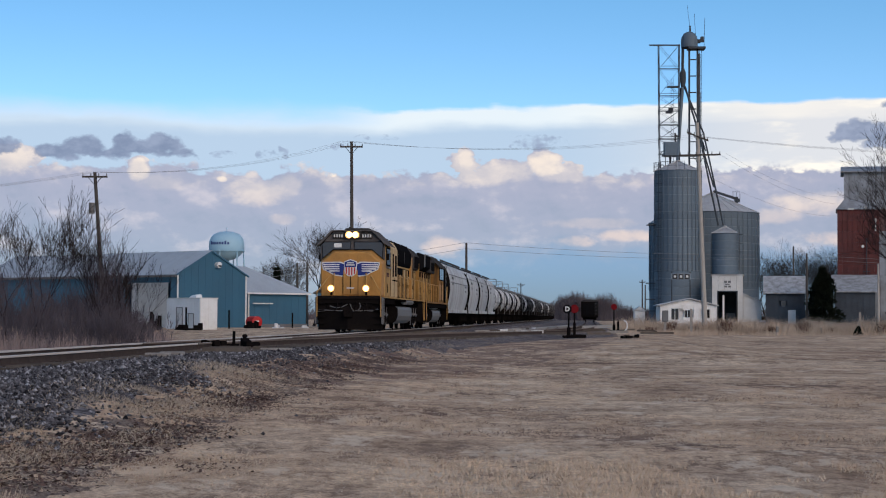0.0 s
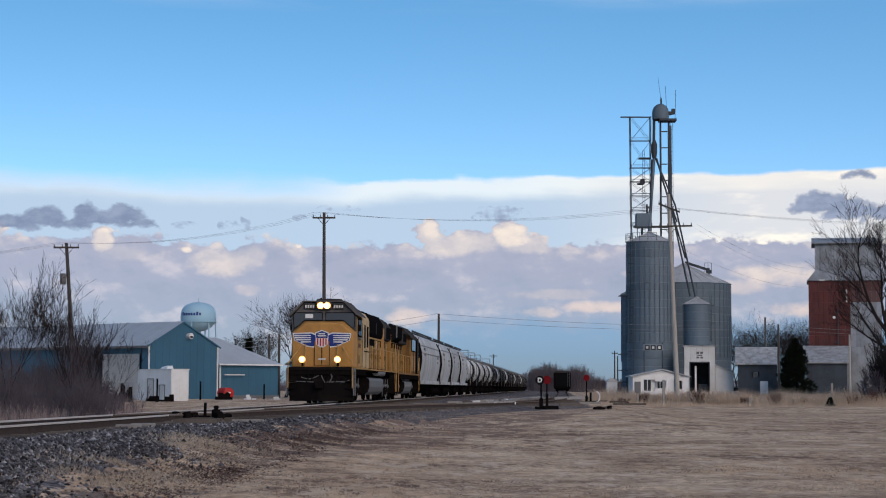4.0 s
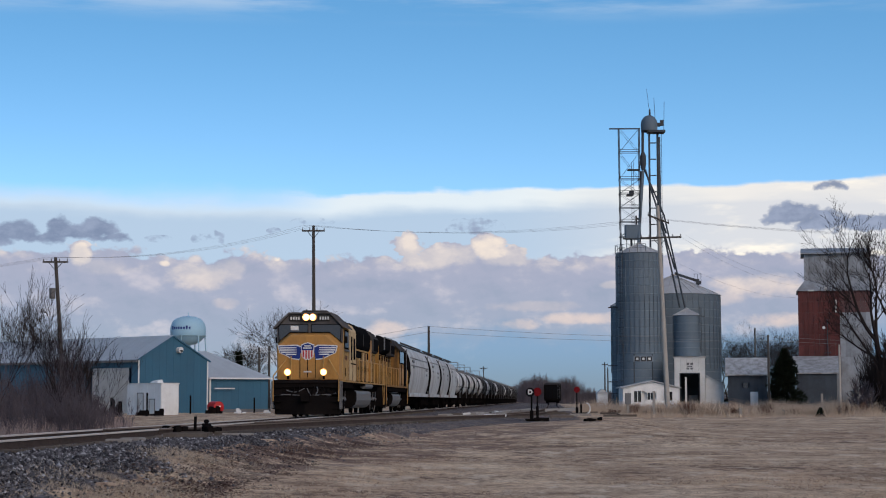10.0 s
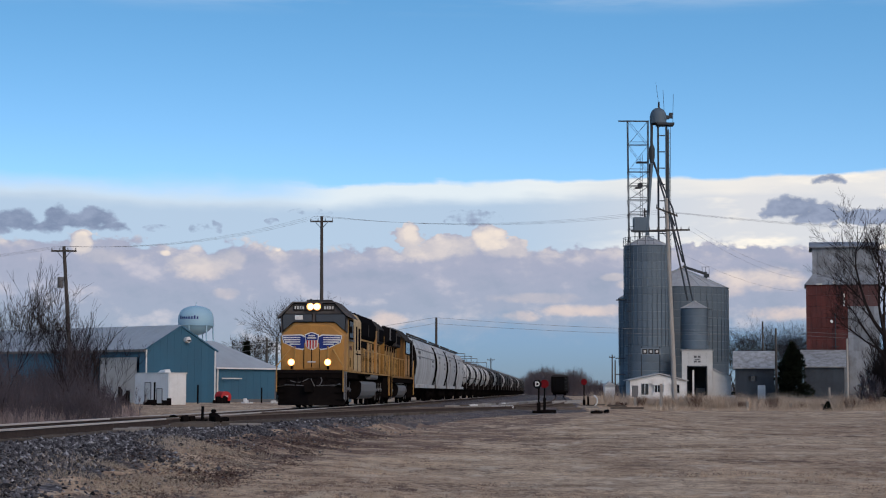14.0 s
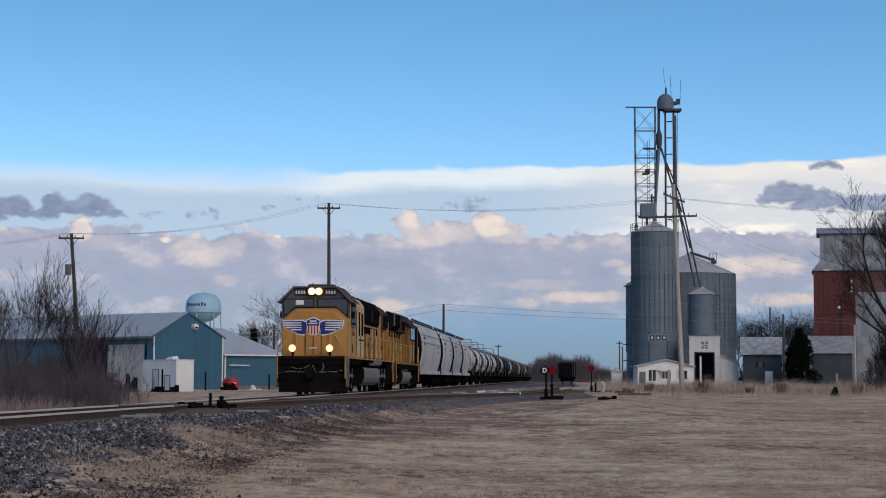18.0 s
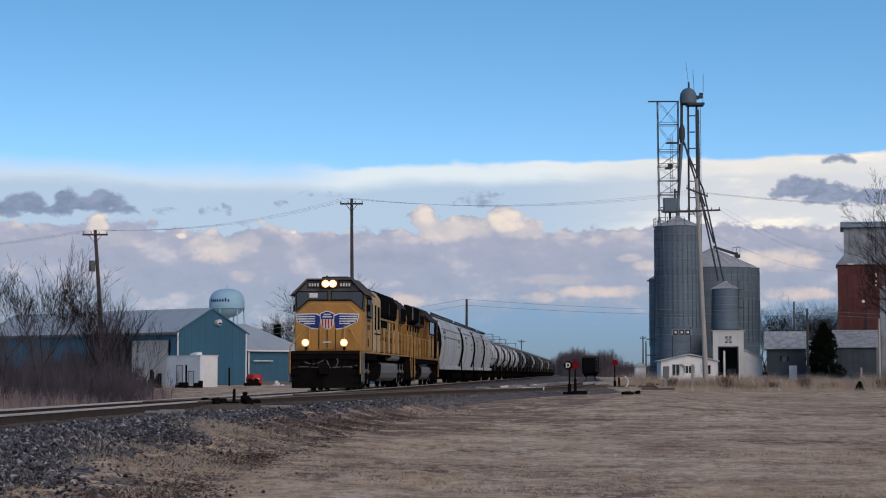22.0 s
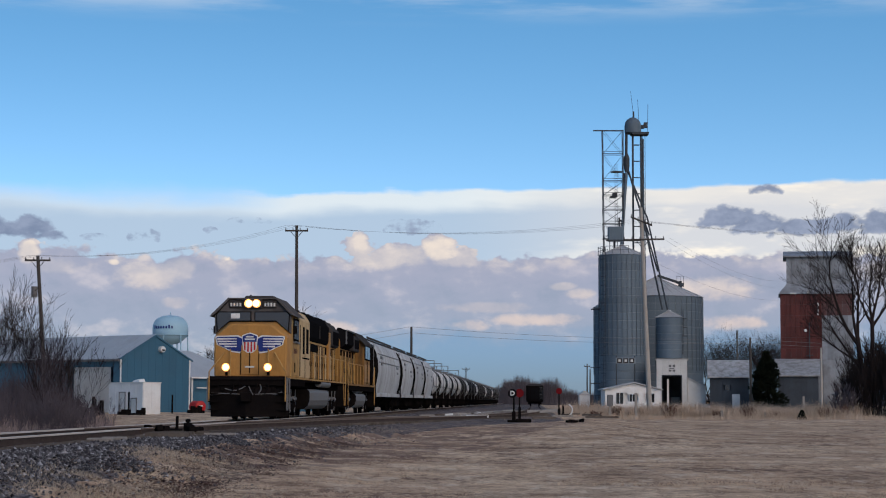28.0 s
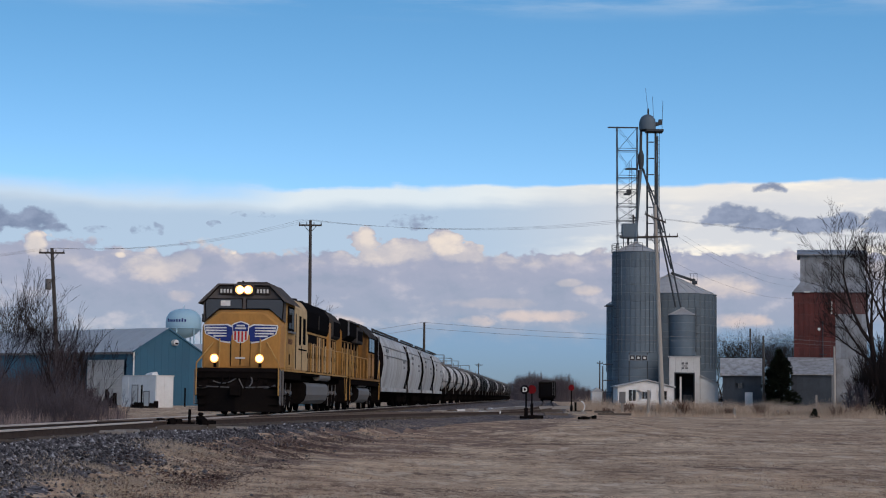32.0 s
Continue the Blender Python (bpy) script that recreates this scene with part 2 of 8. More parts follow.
class Shape:
    """Collects vertices and faces for one mesh."""

    def __init__(self):
        self.v, self.f = [], []

    def add(self, verts, faces):
        n = len(self.v)
        self.v.extend(tuple(p) for p in verts)
        self.f.extend(tuple(i + n for i in face) for face in faces)
        return self

    def box(self, x0, x1, y0, y1, z0, z1, m=None):
        p = [Vector((x, y, z)) for z in (z0, z1) for y in (y0, y1) for x in (x0, x1)]
        if m is not None:
            p = [m @ q for q in p]
        return self.add(p, [(0, 2, 3, 1), (4, 5, 7, 6), (0, 1, 5, 4), (2, 6, 7, 3), (0, 4, 6, 2), (1, 3, 7, 5)])

    def beam(self, a, b, w, h=None):
        """A square bar from a to b."""
        return self.rod(a, b, w * 0.707, None, 4, turn=math.pi / 4)

    def rod(self, a, b, r0, r1=None, seg=8, caps=True, turn=0.0):
        a, b = Vector(a), Vector(b)
        r1 = r0 if r1 is None else r1
        d = b - a
        if d.length < 1e-6:
            return self
        q = d.to_track_quat("Z", "Y")
        ring = [q @ Vector((math.cos(turn + 2 * math.pi * i / seg), math.sin(turn + 2 * math.pi * i / seg), 0)) for i in range(seg)]
        p = [a + c * r0 for c in ring] + [b + c * r1 for c in ring]
        f = [(i, (i + 1) % seg, seg + (i + 1) % seg, seg + i) for i in range(seg)]
        if caps:
            f += [tuple(range(seg - 1, -1, -1)), tuple(range(seg, 2 * seg))]
        return self.add(p, f)

    def prism(self, outline, a, b, axis="y"):
        """An outline of (u, v) pushed from a to b along an axis: y: (x, z), x: (y, z), z: (x, y)."""
        put = {"y": lambda u, v, w: (u, w, v), "x": lambda u, v, w: (w, u, v), "z": lambda u, v, w: (u, v, w)}[axis]
        n = len(outline)
        p = [put(u, v, w) for w in (a, b) for u, v in outline]
        f = [(i, (i + 1) % n, n + (i + 1) % n, n + i) for i in range(n)]
        f += [tuple(range(n - 1, -1, -1)), tuple(range(n, 2 * n))]
        return self.add(p, f)

    def lathe(self, profile, seg=32, x=0.0, y=0.0, close=True, wave=0.0, waves=0):
        """A profile of (radius, height) turned about the upright axis."""
        p, n = [], len(profile)
        for r, z in profile:
            for i in range(seg):
                a = 2 * math.pi * i / seg
                p.append((x + r * math.cos(a), y + r * math.sin(a), z))
        f = [(k * seg + i, k * seg + (i + 1) % seg, (k + 1) * seg + (i + 1) % seg, (k + 1) * seg + i) for k in range(n - 1) for i in range(seg)]
        if close:
            f += [tuple(range(seg - 1, -1, -1)), tuple((n - 1) * seg + i for i in range(seg))]
        return self.add(p, f)

    def loft(self, sections):
        """Joins equal closed rings of points."""
        n = len(sections[0])
        p = [q for s in sections for q in s]
        f = [(k * n + i, k * n + (i + 1) % n, (k + 1) * n + (i + 1) % n, (k + 1) * n + i) for k in range(len(sections) - 1) for i in range(n)]
        f += [tuple(range(n - 1, -1, -1)), tuple((len(sections) - 1) * n + i for i in range(n))]
        return self.add(p, f)

    def mesh(self, name, mat, smooth=False, bevel=0.0):
        me = bpy.data.meshes.new(name)
        me.from_pydata(self.v, [], self.f)
        bm = bmesh.new()
        bm.from_mesh(me)
        if len(self.f) < 20000:
            bmesh.ops.recalc_face_normals(bm, faces=bm.faces)
        if bevel and len(self.f) < 400:
            edges = [e for e in bm.edges if len(e.link_faces) == 2 and e.calc_face_angle(0) > 0.6]
            bmesh.ops.bevel(bm, geom=edges, offset=bevel, segments=1, affect="EDGES", clamp_overlap=True)
        if smooth:
            for face in bm.faces:
                face.smooth = True
            for e in bm.edges:
                if len(e.link_faces) == 2 and e.calc_face_angle(0) > 0.7:
                    e.smooth = False
        bm.to_mesh(me)
        bm.free()
        me.materials.append(mat)
        return me


def part(name, shape, mat, parent=None, label="", smooth=False, bevel=0.0, m=None):
    data = shape if isinstance(shape, bpy.types.Mesh) else shape.mesh(name, mat, smooth, bevel)
    ob = new(name, data)
    if parent is not None:
        ob.parent = parent
    if m is not None:
        ob.matrix_basis = m
    if label:
        ob["label"] = label
    return ob


def thing(name, label, category, m=None, group="", kind=""):
    ob = new(name)
    if m is not None:
        ob.matrix_basis = m
    return tagged(ob, label, category, group, kind)


# ---- the line of the track ----
TRACK_TURN = 3.37                              # degrees to the right of +y
TA = radians(TRACK_TURN)
TRACK_AHEAD, TRACK_RIGHT = Vector((math.sin(TA), math.cos(TA), 0)), Vector((math.cos(TA), -math.sin(TA), 0))
TRACK_START = Vector((-11.2, 0, 0))
RAIL_TOP = 0.86


def on_track(u, w, z=0.0):
    """A place u metres to the right of the main line's middle and w metres along it."""
    return TRACK_START + TRACK_RIGHT * u + TRACK_AHEAD * w + Vector((0, 0, z))


def track_pose(u, w, z=0.0, turn=0.0):
    p = on_track(u, w, z)
    return pose(p.x, p.y, p.z, rz=-TRACK_TURN + turn)


def smoothstep(a, b, x):
    x = min(1.0, max(0.0, (x - a) / (b - a)))
    return x * x * (3 - 2 * x)


def spur_u(w):
    """How far the elevator spur lies to the right of the main line."""
    if w < 47:
        return 0.0
    if w < 110:
        return 8.0 * ((w - 47) / 63) ** 1.2
    return 8.0 + 3.3 * (1 - math.exp(-(w - 110) * 0.046))


def ground_height(u, w):
    bed = 0.63 - (0.49 * smoothstep(2.9, 5.8, u) if u > 0 else 0.49 * smoothstep(1.8, 3.4, -u))
    yard = 0.42 * smoothstep(60, 85, w) * (1 - smoothstep(10, 16, abs(u - 4)))
    far = 0.35 * smoothstep(120, 170, w)
    near = 0.14 * (1 - smoothstep(5.5, 10.0, abs(u)))
    h = max(bed if -3.4 < u < 5.8 else near, yard, far)
    s = spur_u(w)
    if 47 < w < 420 and abs(u - s) < 3.0:
        h = max(h, 0.56 - 0.2 * smoothstep(1.5, 3.0, abs(u - s)))
    return h


def build_ground():
    us = [-3600, -2000, -1000, -500, -250, -120, -80, -60] + [-50 + 2 * i for i in range(21)] + \
         [-8 + 0.45 * i for i in range(45)] + [12.5 + 1.5 * i for i in range(26)] + [60, 90, 130, 200, 400, 800, 1600, 3200]
    ws = [-900, -300, -100, -40, 0, 12] + [20 + 1.2 * i for i in range(60)] + [92 + 4 * i for i in range(30)] + \
         [215, 240, 280, 330, 400, 500, 650, 900, 1300, 2000, 3000, 4200]
    verts = []
    for w in ws:
        for u in us:
            p = on_track(u, w)
            h = ground_height(u, w)
            if (u > 3.2 or u < -2.2) and w < 150 and abs(u) < 60:
                h += 0.05 * noise.noise((p.x * 0.35, p.y * 0.35, 0)) + 0.03 * noise.noise((p.x * 1.1, p.y * 1.1, 3))
            verts.append((p.x, p.y, h))
    n = len(us)
    faces = [(j * n + i, j * n + i + 1, (j + 1) * n + i + 1, (j + 1) * n + i) for j in range(len(ws) - 1) for i in range(n - 1)]
    me = bpy.data.meshes.new("ground")
    me.from_pydata(verts, [], faces)
    me.polygons.foreach_set("use_smooth", [True] * len(faces))
    me.materials.append(GROUND)
    return tagged(new("ground", me), "dormant tan lawn and grey gravel yard beside the track", "ground", kind="structure")


def ground_material():
    m, nt, b = material("dormant_lawn_and_gravel")
    co = nt.nodes.new("ShaderNodeTexCoord")
    at = co.outputs["Object"]

    def noise_of(scale, detail=6.0, rough=0.6, stretch=None):
        n = node(nt, "ShaderNodeTexNoise", Scale=scale, Detail=detail, Roughness=rough)
        if stretch:
            mp = nt.nodes.new("ShaderNodeMapping")
            mp.inputs["Scale"].default_value = stretch
            nt.links.new(at, mp.inputs[0])
            nt.links.new(mp.outputs[0], n.inputs["Vector"])
        else:
            nt.links.new(at, n.inputs["Vector"])
        return n.outputs[0]

    def math_of(op, a, b_=None, c=None):
        n = nt.nodes.new("ShaderNodeMath")
        n.operation = op
        for i, v in enumerate((a, b_, c)):
            if v is None:
                continue
            if hasattr(v, "is_linked"):
                nt.links.new(v, n.inputs[i])
            else:
                n.inputs[i].default_value = v
        return n.outputs[0]

    sep = nt.nodes.new("ShaderNodeSeparateXYZ")
    nt.links.new(at, sep.inputs[0])
    x, y = sep.outputs[0], sep.outputs[1]
    # distance to the right of the main line and along it
    u = math_of("SUBTRACT", math_of("MULTIPLY", math_of("ADD", x, 11.2), math.cos(TA)), math_of("MULTIPLY", y, math.sin(TA)))
    w = math_of("ADD", math_of("MULTIPLY", math_of("ADD", x, 11.2), math.sin(TA)), math_of("MULTIPLY", y, math.cos(TA)))
    # lawn: broad tones, tussocks, grain, scattered dark flecks of soil and painted tuft shade
    big = noise_of(0.09, 4, 0.6)
    mid = noise_of(0.4, 5, 0.6)
    fine = noise_of(5.0, 6, 0.7, (1, 0.5, 1))
    speck = noise_of(24.0, 4, 0.75)
    lawn = ramp(nt, big, [(0.32, (0.375, 0.256, 0.178)), (0.50, (0.47, 0.336, 0.232)), (0.66, (0.57, 0.425, 0.30))])
    lawn = blend(nt, "MULTIPLY", 1.0, lawn, ramp(nt, mid, [(0.38, (0.70, 0.67, 0.66)), (0.50, (1, 1, 1)), (0.62, (1.20, 1.19, 1.15))]))
    lawn = blend(nt, "MULTIPLY", 1.0, lawn, ramp(nt, fine, [(0.38, (0.68, 0.65, 0.63)), (0.48, (0.98, 0.98, 0.98)), (0.60, (1.18, 1.17, 1.14))]))
    lawn = blend(nt, "MULTIPLY", 1.0, lawn, ramp(nt, speck, [(0.38, (0.66, 0.63, 0.61)), (0.48, (1, 1, 1)), (0.64, (1.25, 1.23, 1.18))]))
    where = ramp(nt, noise_of(0.13, 3, 0.5), [(0.40, (0.2, 0.2, 0.2)), (0.58, (1, 1, 1))])
    for scale, low, high, much in ((0.8, 0.432, 0.452, 0.76), (2.6, 0.438, 0.466, 0.70)):
        fleck = ramp(nt, noise_of(scale, 9, 0.78, (0.8, 0.34, 1)), [(low, (1, 1, 1)), (high, (0, 0, 0))])
        lawn = blend(nt, "MIX", math_of("MULTIPLY", math_of("MULTIPLY", fleck, where), much), lawn, (0.125, 0.080, 0.064))
    pale = ramp(nt, noise_of(1.1, 8, 0.75, (0.8, 0.34, 1)), [(0.54, (0, 0, 0)), (0.59, (1, 1, 1))])
    lawn = blend(nt, "MIX", math_of("MULTIPLY", pale, 0.6), lawn, (0.66, 0.52, 0.38))
    # gravel
    pebble = node(nt, "ShaderNodeTexVoronoi", Scale=11.0)
    nt.links.new(at, pebble.inputs["Vector"])
    gravel = ramp(nt, noise_of(0.5, 5), [(0.3, (0.072, 0.065, 0.067)), (0.7, (0.135, 0.122, 0.123))])
    gravel = blend(nt, "MULTIPLY", 0.9, gravel, ramp(nt, pebble.outputs["Color"], [(0.1, (0.25, 0.25, 0.25)), (0.9, (1.9, 1.9, 1.9))]))
    edge = math_of("MULTIPLY", math_of("SUBTRACT", noise_of(0.45, 7, 0.7), 0.5), 2.4)
    ue = math_of("ADD", u, edge)
    away = math_of("SUBTRACT", math_of("MINIMUM", w, 38.0), 20.0)
    near_bed = math_of("MULTIPLY", math_of("GREATER_THAN", ue, -4.4), math_of("LESS_THAN", math_of("ADD", ue, math_of("MULTIPLY", away, 0.055)), 4.75))
    we = math_of("ADD", w, math_of("MULTIPLY", edge, 3.0))
    yard = math_of("MULTIPLY", math_of("MULTIPLY", math_of("GREATER_THAN", ue, 0.0), math_of("LESS_THAN", ue, 13.0)),
                   math_of("GREATER_THAN", math_of("SUBTRACT", we, math_of("MULTIPLY", u, 5.0)), 44.0))
    patch = math_of("GREATER_THAN", noise_of(0.6, 5, 0.7), 0.44)
    soft = math_of("MULTIPLY", math_of("MAXIMUM", near_bed, math_of("MULTIPLY", yard, 0.9)), math_of("ADD", math_of("MULTIPLY", patch, 0.15), 0.85))
    # bare brown soil where the lawn runs out against the gravel
    bare = math_of("MULTIPLY", math_of("GREATER_THAN", w, 38.0), math_of("MULTIPLY", math_of("GREATER_THAN", ue, 2.5), math_of("LESS_THAN", math_of("SUBTRACT", ue, math_of("MULTIPLY", math_of("SUBTRACT", w, 40.0), 0.12)), 6.8)))
    bare = math_of("MULTIPLY", bare, math_of("GREATER_THAN", noise_of(0.55, 7, 0.75), 0.49))
    lawn = blend(nt, "MIX", math_of("MULTIPLY", math_of("MULTIPLY", bare, math_of("LESS_THAN", w, 105.0)), 0.7), lawn, (0.15, 0.098, 0.084))
    col = blend(nt, "MIX", soft, lawn, gravel)
    # dead leaves in a drift along the gravel's edge
    ud = math_of("ADD", math_of("ADD", u, math_of("MULTIPLY", away, 0.06)), math_of("MULTIPLY", edge, 0.75))
    drift = math_of("MULTIPLY", math_of("GREATER_THAN", ud, 5.0), math_of("LESS_THAN", ud, 6.6))
    drift = math_of("MULTIPLY", drift, math_of("GREATER_THAN", noise_of(0.9, 8, 0.8), 0.48))
    drift = math_of("MULTIPLY", drift, math_of("LESS_THAN", w, 62.0))
    col = blend(nt, "MIX", math_of("MULTIPLY", drift, 0.72), col, ramp(nt, speck, [(0.38, (0.024, 0.018, 0.018)), (0.50, (0.080, 0.058, 0.056)), (0.64, (0.19, 0.148, 0.14))]))
    nt.links.new(col, b.inputs["Base Color"])
    b.inputs["Roughness"].default_value = 0.95
    b.inputs["Specular IOR Level"].default_value = 0.0
    bp = node(nt, "ShaderNodeBump", Strength=0.7, Distance=0.06)
    nt.links.new(fine, bp.inputs["Height"])
    nt.links.new(bp.outputs[0], b.inputs["Normal"])
    return m


GROUND = ground_material()
build_ground()

# ---- clouds: two far curved sheets that drift ----


def cloud_sheet(name, radius, low, high, mat, label):
    """A strip of a far cylinder round the place, between two elevations in degrees."""
    sh = Shape()
    n, rows = 240, 6
    a0, a1 = -180, 180
    for j in range(rows + 1):
        z = radius * math.tan(radians(low + (high - low) * j / rows))
        for i in range(n + 1):
            a = radians(a0 + (a1 - a0) * i / n)
            sh.v.append((radius * math.sin(a), radius * math.cos(a), z))
    sh.f = [(j * (n + 1) + i, j * (n + 1) + i + 1, (j + 1) * (n + 1) + i + 1, (j + 1) * (n + 1) + i) for j in range(rows) for i in range(n)]
    me = bpy.data.meshes.new(name)
    me.from_pydata(sh.v, [], sh.f)
    me.materials.append(mat)
    ob = new(name, me)
    ob.location = (0, 0, 1.6)
    ob.visible_shadow = False
    return tagged(ob, label, "backdrop", kind="structure")


class Nodes:
    """Short forms for building a node tree of numbers."""

    def __init__(self, nt):
        self.nt = nt

    def m(self, op, a, b=None, c=None, clamp=False):
        n = self.nt.nodes.new("ShaderNodeMath")
        n.operation, n.use_clamp = op, clamp
        for i, v in enumerate((a, b, c)):
            if v is None:
                continue
            if hasattr(v, "is_linked"):
                self.nt.links.new(v, n.inputs[i])
            else:
                n.inputs[i].default_value = v
        return n.outputs[0]

    def step(self, v, a, b):
        """0 at a, 1 at b, soft between."""
        n = self.nt.nodes.new("ShaderNodeMapRange")
        n.interpolation_type = "SMOOTHSTEP"
        self.nt.links.new(v, n.inputs[0])
        n.inputs[1].default_value, n.inputs[2].default_value = a, b
        return n.outputs[0]

    def angles(self):
        co = self.nt.nodes.new("ShaderNodeTexCoord")
        sep = self.nt.nodes.new("ShaderNodeSeparateXYZ")
        self.nt.links.new(co.outputs["Object"], sep.inputs[0])
        az = self.m("MULTIPLY", self.m("ARCTAN2", sep.outputs[0], sep.outputs[1]), 57.2958)
        flat = self.m("SQRT", self.m("ADD", self.m("POWER", sep.outputs[0], 2.0), self.m("POWER", sep.outputs[1], 2.0)))
        el = self.m("MULTIPLY", self.m("ARCTAN2", sep.outputs[2], flat), 57.2958)
        return az, el

    def noise(self, az, el, sx, sy, detail=6.0, rough=0.6, seed=0.0, warp=0.0):
        comb = self.nt.nodes.new("ShaderNodeCombineXYZ")
        self.nt.links.new(self.m("MULTIPLY", az, sx), comb.inputs[0])
        self.nt.links.new(self.m("MULTIPLY", el, sy), comb.inputs[1])
        comb.inputs[2].default_value = seed
        n = node(self.nt, "ShaderNodeTexNoise", Scale=1.0, Detail=detail, Roughness=rough, Distortion=warp)
        self.nt.links.new(comb.outputs[0], n.inputs["Vector"])
        return n.outputs[0]

    def cells(self, az, el, sx, sy, seed):
        comb = self.nt.nodes.new("ShaderNodeCombineXYZ")
        self.nt.links.new(self.m("MULTIPLY", az, sx), comb.inputs[0])
        self.nt.links.new(self.m("MULTIPLY", el, sy), comb.inputs[1])
        comb.inputs[2].default_value = seed
        v = self.nt.nodes.new("ShaderNodeTexVoronoi")
        v.feature, v.normalize = "SMOOTH_F1", True
        v.inputs["Scale"].default_value, v.inputs["Detail"].default_value, v.inputs["Smoothness"].default_value = 1.0, 2.0, 0.25
        self.nt.links.new(comb.outputs[0], v.inputs["Vector"])
        return v.outputs["Distance"]

    def puff(self, az, el, a, e, ra, re):
        """1 in the middle of an ellipse, 0 at its rim and below 0 outside."""
        d = self.m("ADD", self.m("POWER", self.m("DIVIDE", self.m("SUBTRACT", az, a), ra), 2.0),
                   self.m("POWER", self.m("DIVIDE", self.m("SUBTRACT", el, e), re), 2.0))
        return self.m("SUBTRACT", 1.0, d)


def finish_cloud(nt, color, alpha, strength):
    out = nt.nodes["Material Output"]
    nt.nodes.remove(nt.nodes["Principled BSDF"])
    em, tr, mix = (nt.nodes.new(k) for k in ("ShaderNodeEmission", "ShaderNodeBsdfTransparent", "ShaderNodeMixShader"))
    em.inputs["Strength"].default_value = strength
    nt.links.new(color, em.inputs["Color"])
    nt.links.new(alpha, mix.inputs[0])
    nt.links.new(tr.outputs[0], mix.inputs[1])
    nt.links.new(em.outputs[0], mix.inputs[2])
    nt.links.new(mix.outputs[0], out.inputs[0])


def bank_material():
    m, nt, _ = material("evening_cloud_bank")
    n = Nodes(nt)
    az, el = n.angles()
    lumps = n.noise(az, el, 0.55, 0.9, 5, 0.5, 1.3)
    wisp = n.noise(az, el, 0.10, 0.7, 6, 0.55, 4.1)
    fine = n.noise(az, el, 1.5, 2.2, 8, 0.6, 7.7)
    bump = n.m("ADD", n.m("MULTIPLY", n.m("SUBTRACT", lumps, 0.5), 0.9), n.m("MULTIPLY", n.m("SUBTRACT", fine, 0.5), 0.7))
    # veil: high, streaky, with a bright upper rim
    rim = n.m("ADD", el, n.m("ADD", n.m("MULTIPLY", n.m("SUBTRACT", wisp, 0.5), 1.05), n.m("MULTIPLY", n.m("SUBTRACT", lumps, 0.5), 0.5)))
    rim = n.m("ADD", rim, n.m("MULTIPLY", n.step(az, 0.5, -5.0), 0.16))
    crisp = n.step(az, -5.5, -2.5)
    veil_a = n.m("SUBTRACT", 1.0, n.m("ADD", n.m("MULTIPLY", crisp, n.step(rim, 6.74, 6.93)), n.m("MULTIPLY", n.m("SUBTRACT", 1.0, crisp), n.step(rim, 6.15, 7.15))))
    warm = n.step(az, 1.5, 10.5)
    veil_lo = blend(nt, "MIX", warm, (0.49, 0.615, 0.77), (0.67, 0.69, 0.75))
    veil_hi = blend(nt, "MIX", warm, (0.82, 0.89, 0.93), (1.40, 1.22, 0.94))
    bright = n.m("MULTIPLY", n.m("MULTIPLY", n.step(rim, 5.85, 6.5), n.m("ADD", 0.6, n.m("MULTIPLY", crisp, 0.4))), n.m("ADD", 0.7, n.m("MULTIPLY", n.step(wisp, 0.35, 0.6), 0.3)))
    patches = n.step(n.noise(az, el, 0.16, 0.55, 5, 0.6, 2.6), 0.44, 0.62)
    bright = n.m("MULTIPLY", bright, n.m("SUBTRACT", 1.0, n.m("MULTIPLY", n.step(az, 3.0, 8.0), n.m("MULTIPLY", n.m("SUBTRACT", 1.0, patches), 0.6))))
    col = blend(nt, "MIX", n.m("MAXIMUM", bright, n.m("MULTIPLY", warm, n.m("ADD", 0.12, n.m("MULTIPLY", patches, 0.75)))), veil_lo, veil_hi)
    # heap clouds: a mauve mass with billowing tops and single lit heads
    shifted = n.noise(n.m("ADD", az, 0.35), n.m("ADD", el, 0.40), 0.55, 0.9, 5, 0.5, 1.3)
    shifted_fine = n.noise(n.m("ADD", az, 0.10), n.m("ADD", el, 0.13), 1.5, 2.2, 8, 0.6, 7.7)
    relief = n.m("ADD", n.m("MULTIPLY", n.m("SUBTRACT", lumps, shifted), 2.6), n.m("MULTIPLY", n.m("SUBTRACT", fine, shifted_fine), 0.7))
    billow = n.cells(az, el, 1.05, 1.5, 0.3)
    edge = n.m("ADD", n.m("SUBTRACT", 4.72, el), n.m("ADD", n.m("MULTIPLY", bump, 1.3), n.m("MULTIPLY", n.m("SUBTRACT", 0.3, billow), 0.7)))
    mass = n.step(edge, 0.0, 0.17)
    heads, lit = None, None
    for a, e, ra, re, power in HEADS:
        p = n.puff(az, el, a, e, ra, re)
        q = n.m("MULTIPLY", n.step(n.m("ADD", p, n.m("MULTIPLY", bump, 2.6)), -0.15, 0.95), power)
        if re > 0.3 and e > 4.2:
            heads = p if heads is None else n.m("MAXIMUM", heads, p)
        lit = q if lit is None else n.m("MAXIMUM", lit, q)
    heads_e = n.m("ADD", heads, n.m("ADD", n.m("MULTIPLY", bump, 3.6), n.m("MULTIPLY", n.m("SUBTRACT", 0.3, billow), 2.6)))
    heads_a = n.step(heads_e, 0.10, 0.36)
    mass = n.m("MAXIMUM", mass, heads_a)
    mauve = blend(nt, "MIX", n.step(el, 0.5, 4.6), (0.29, 0.34, 0.47), (0.405, 0.405, 0.515))
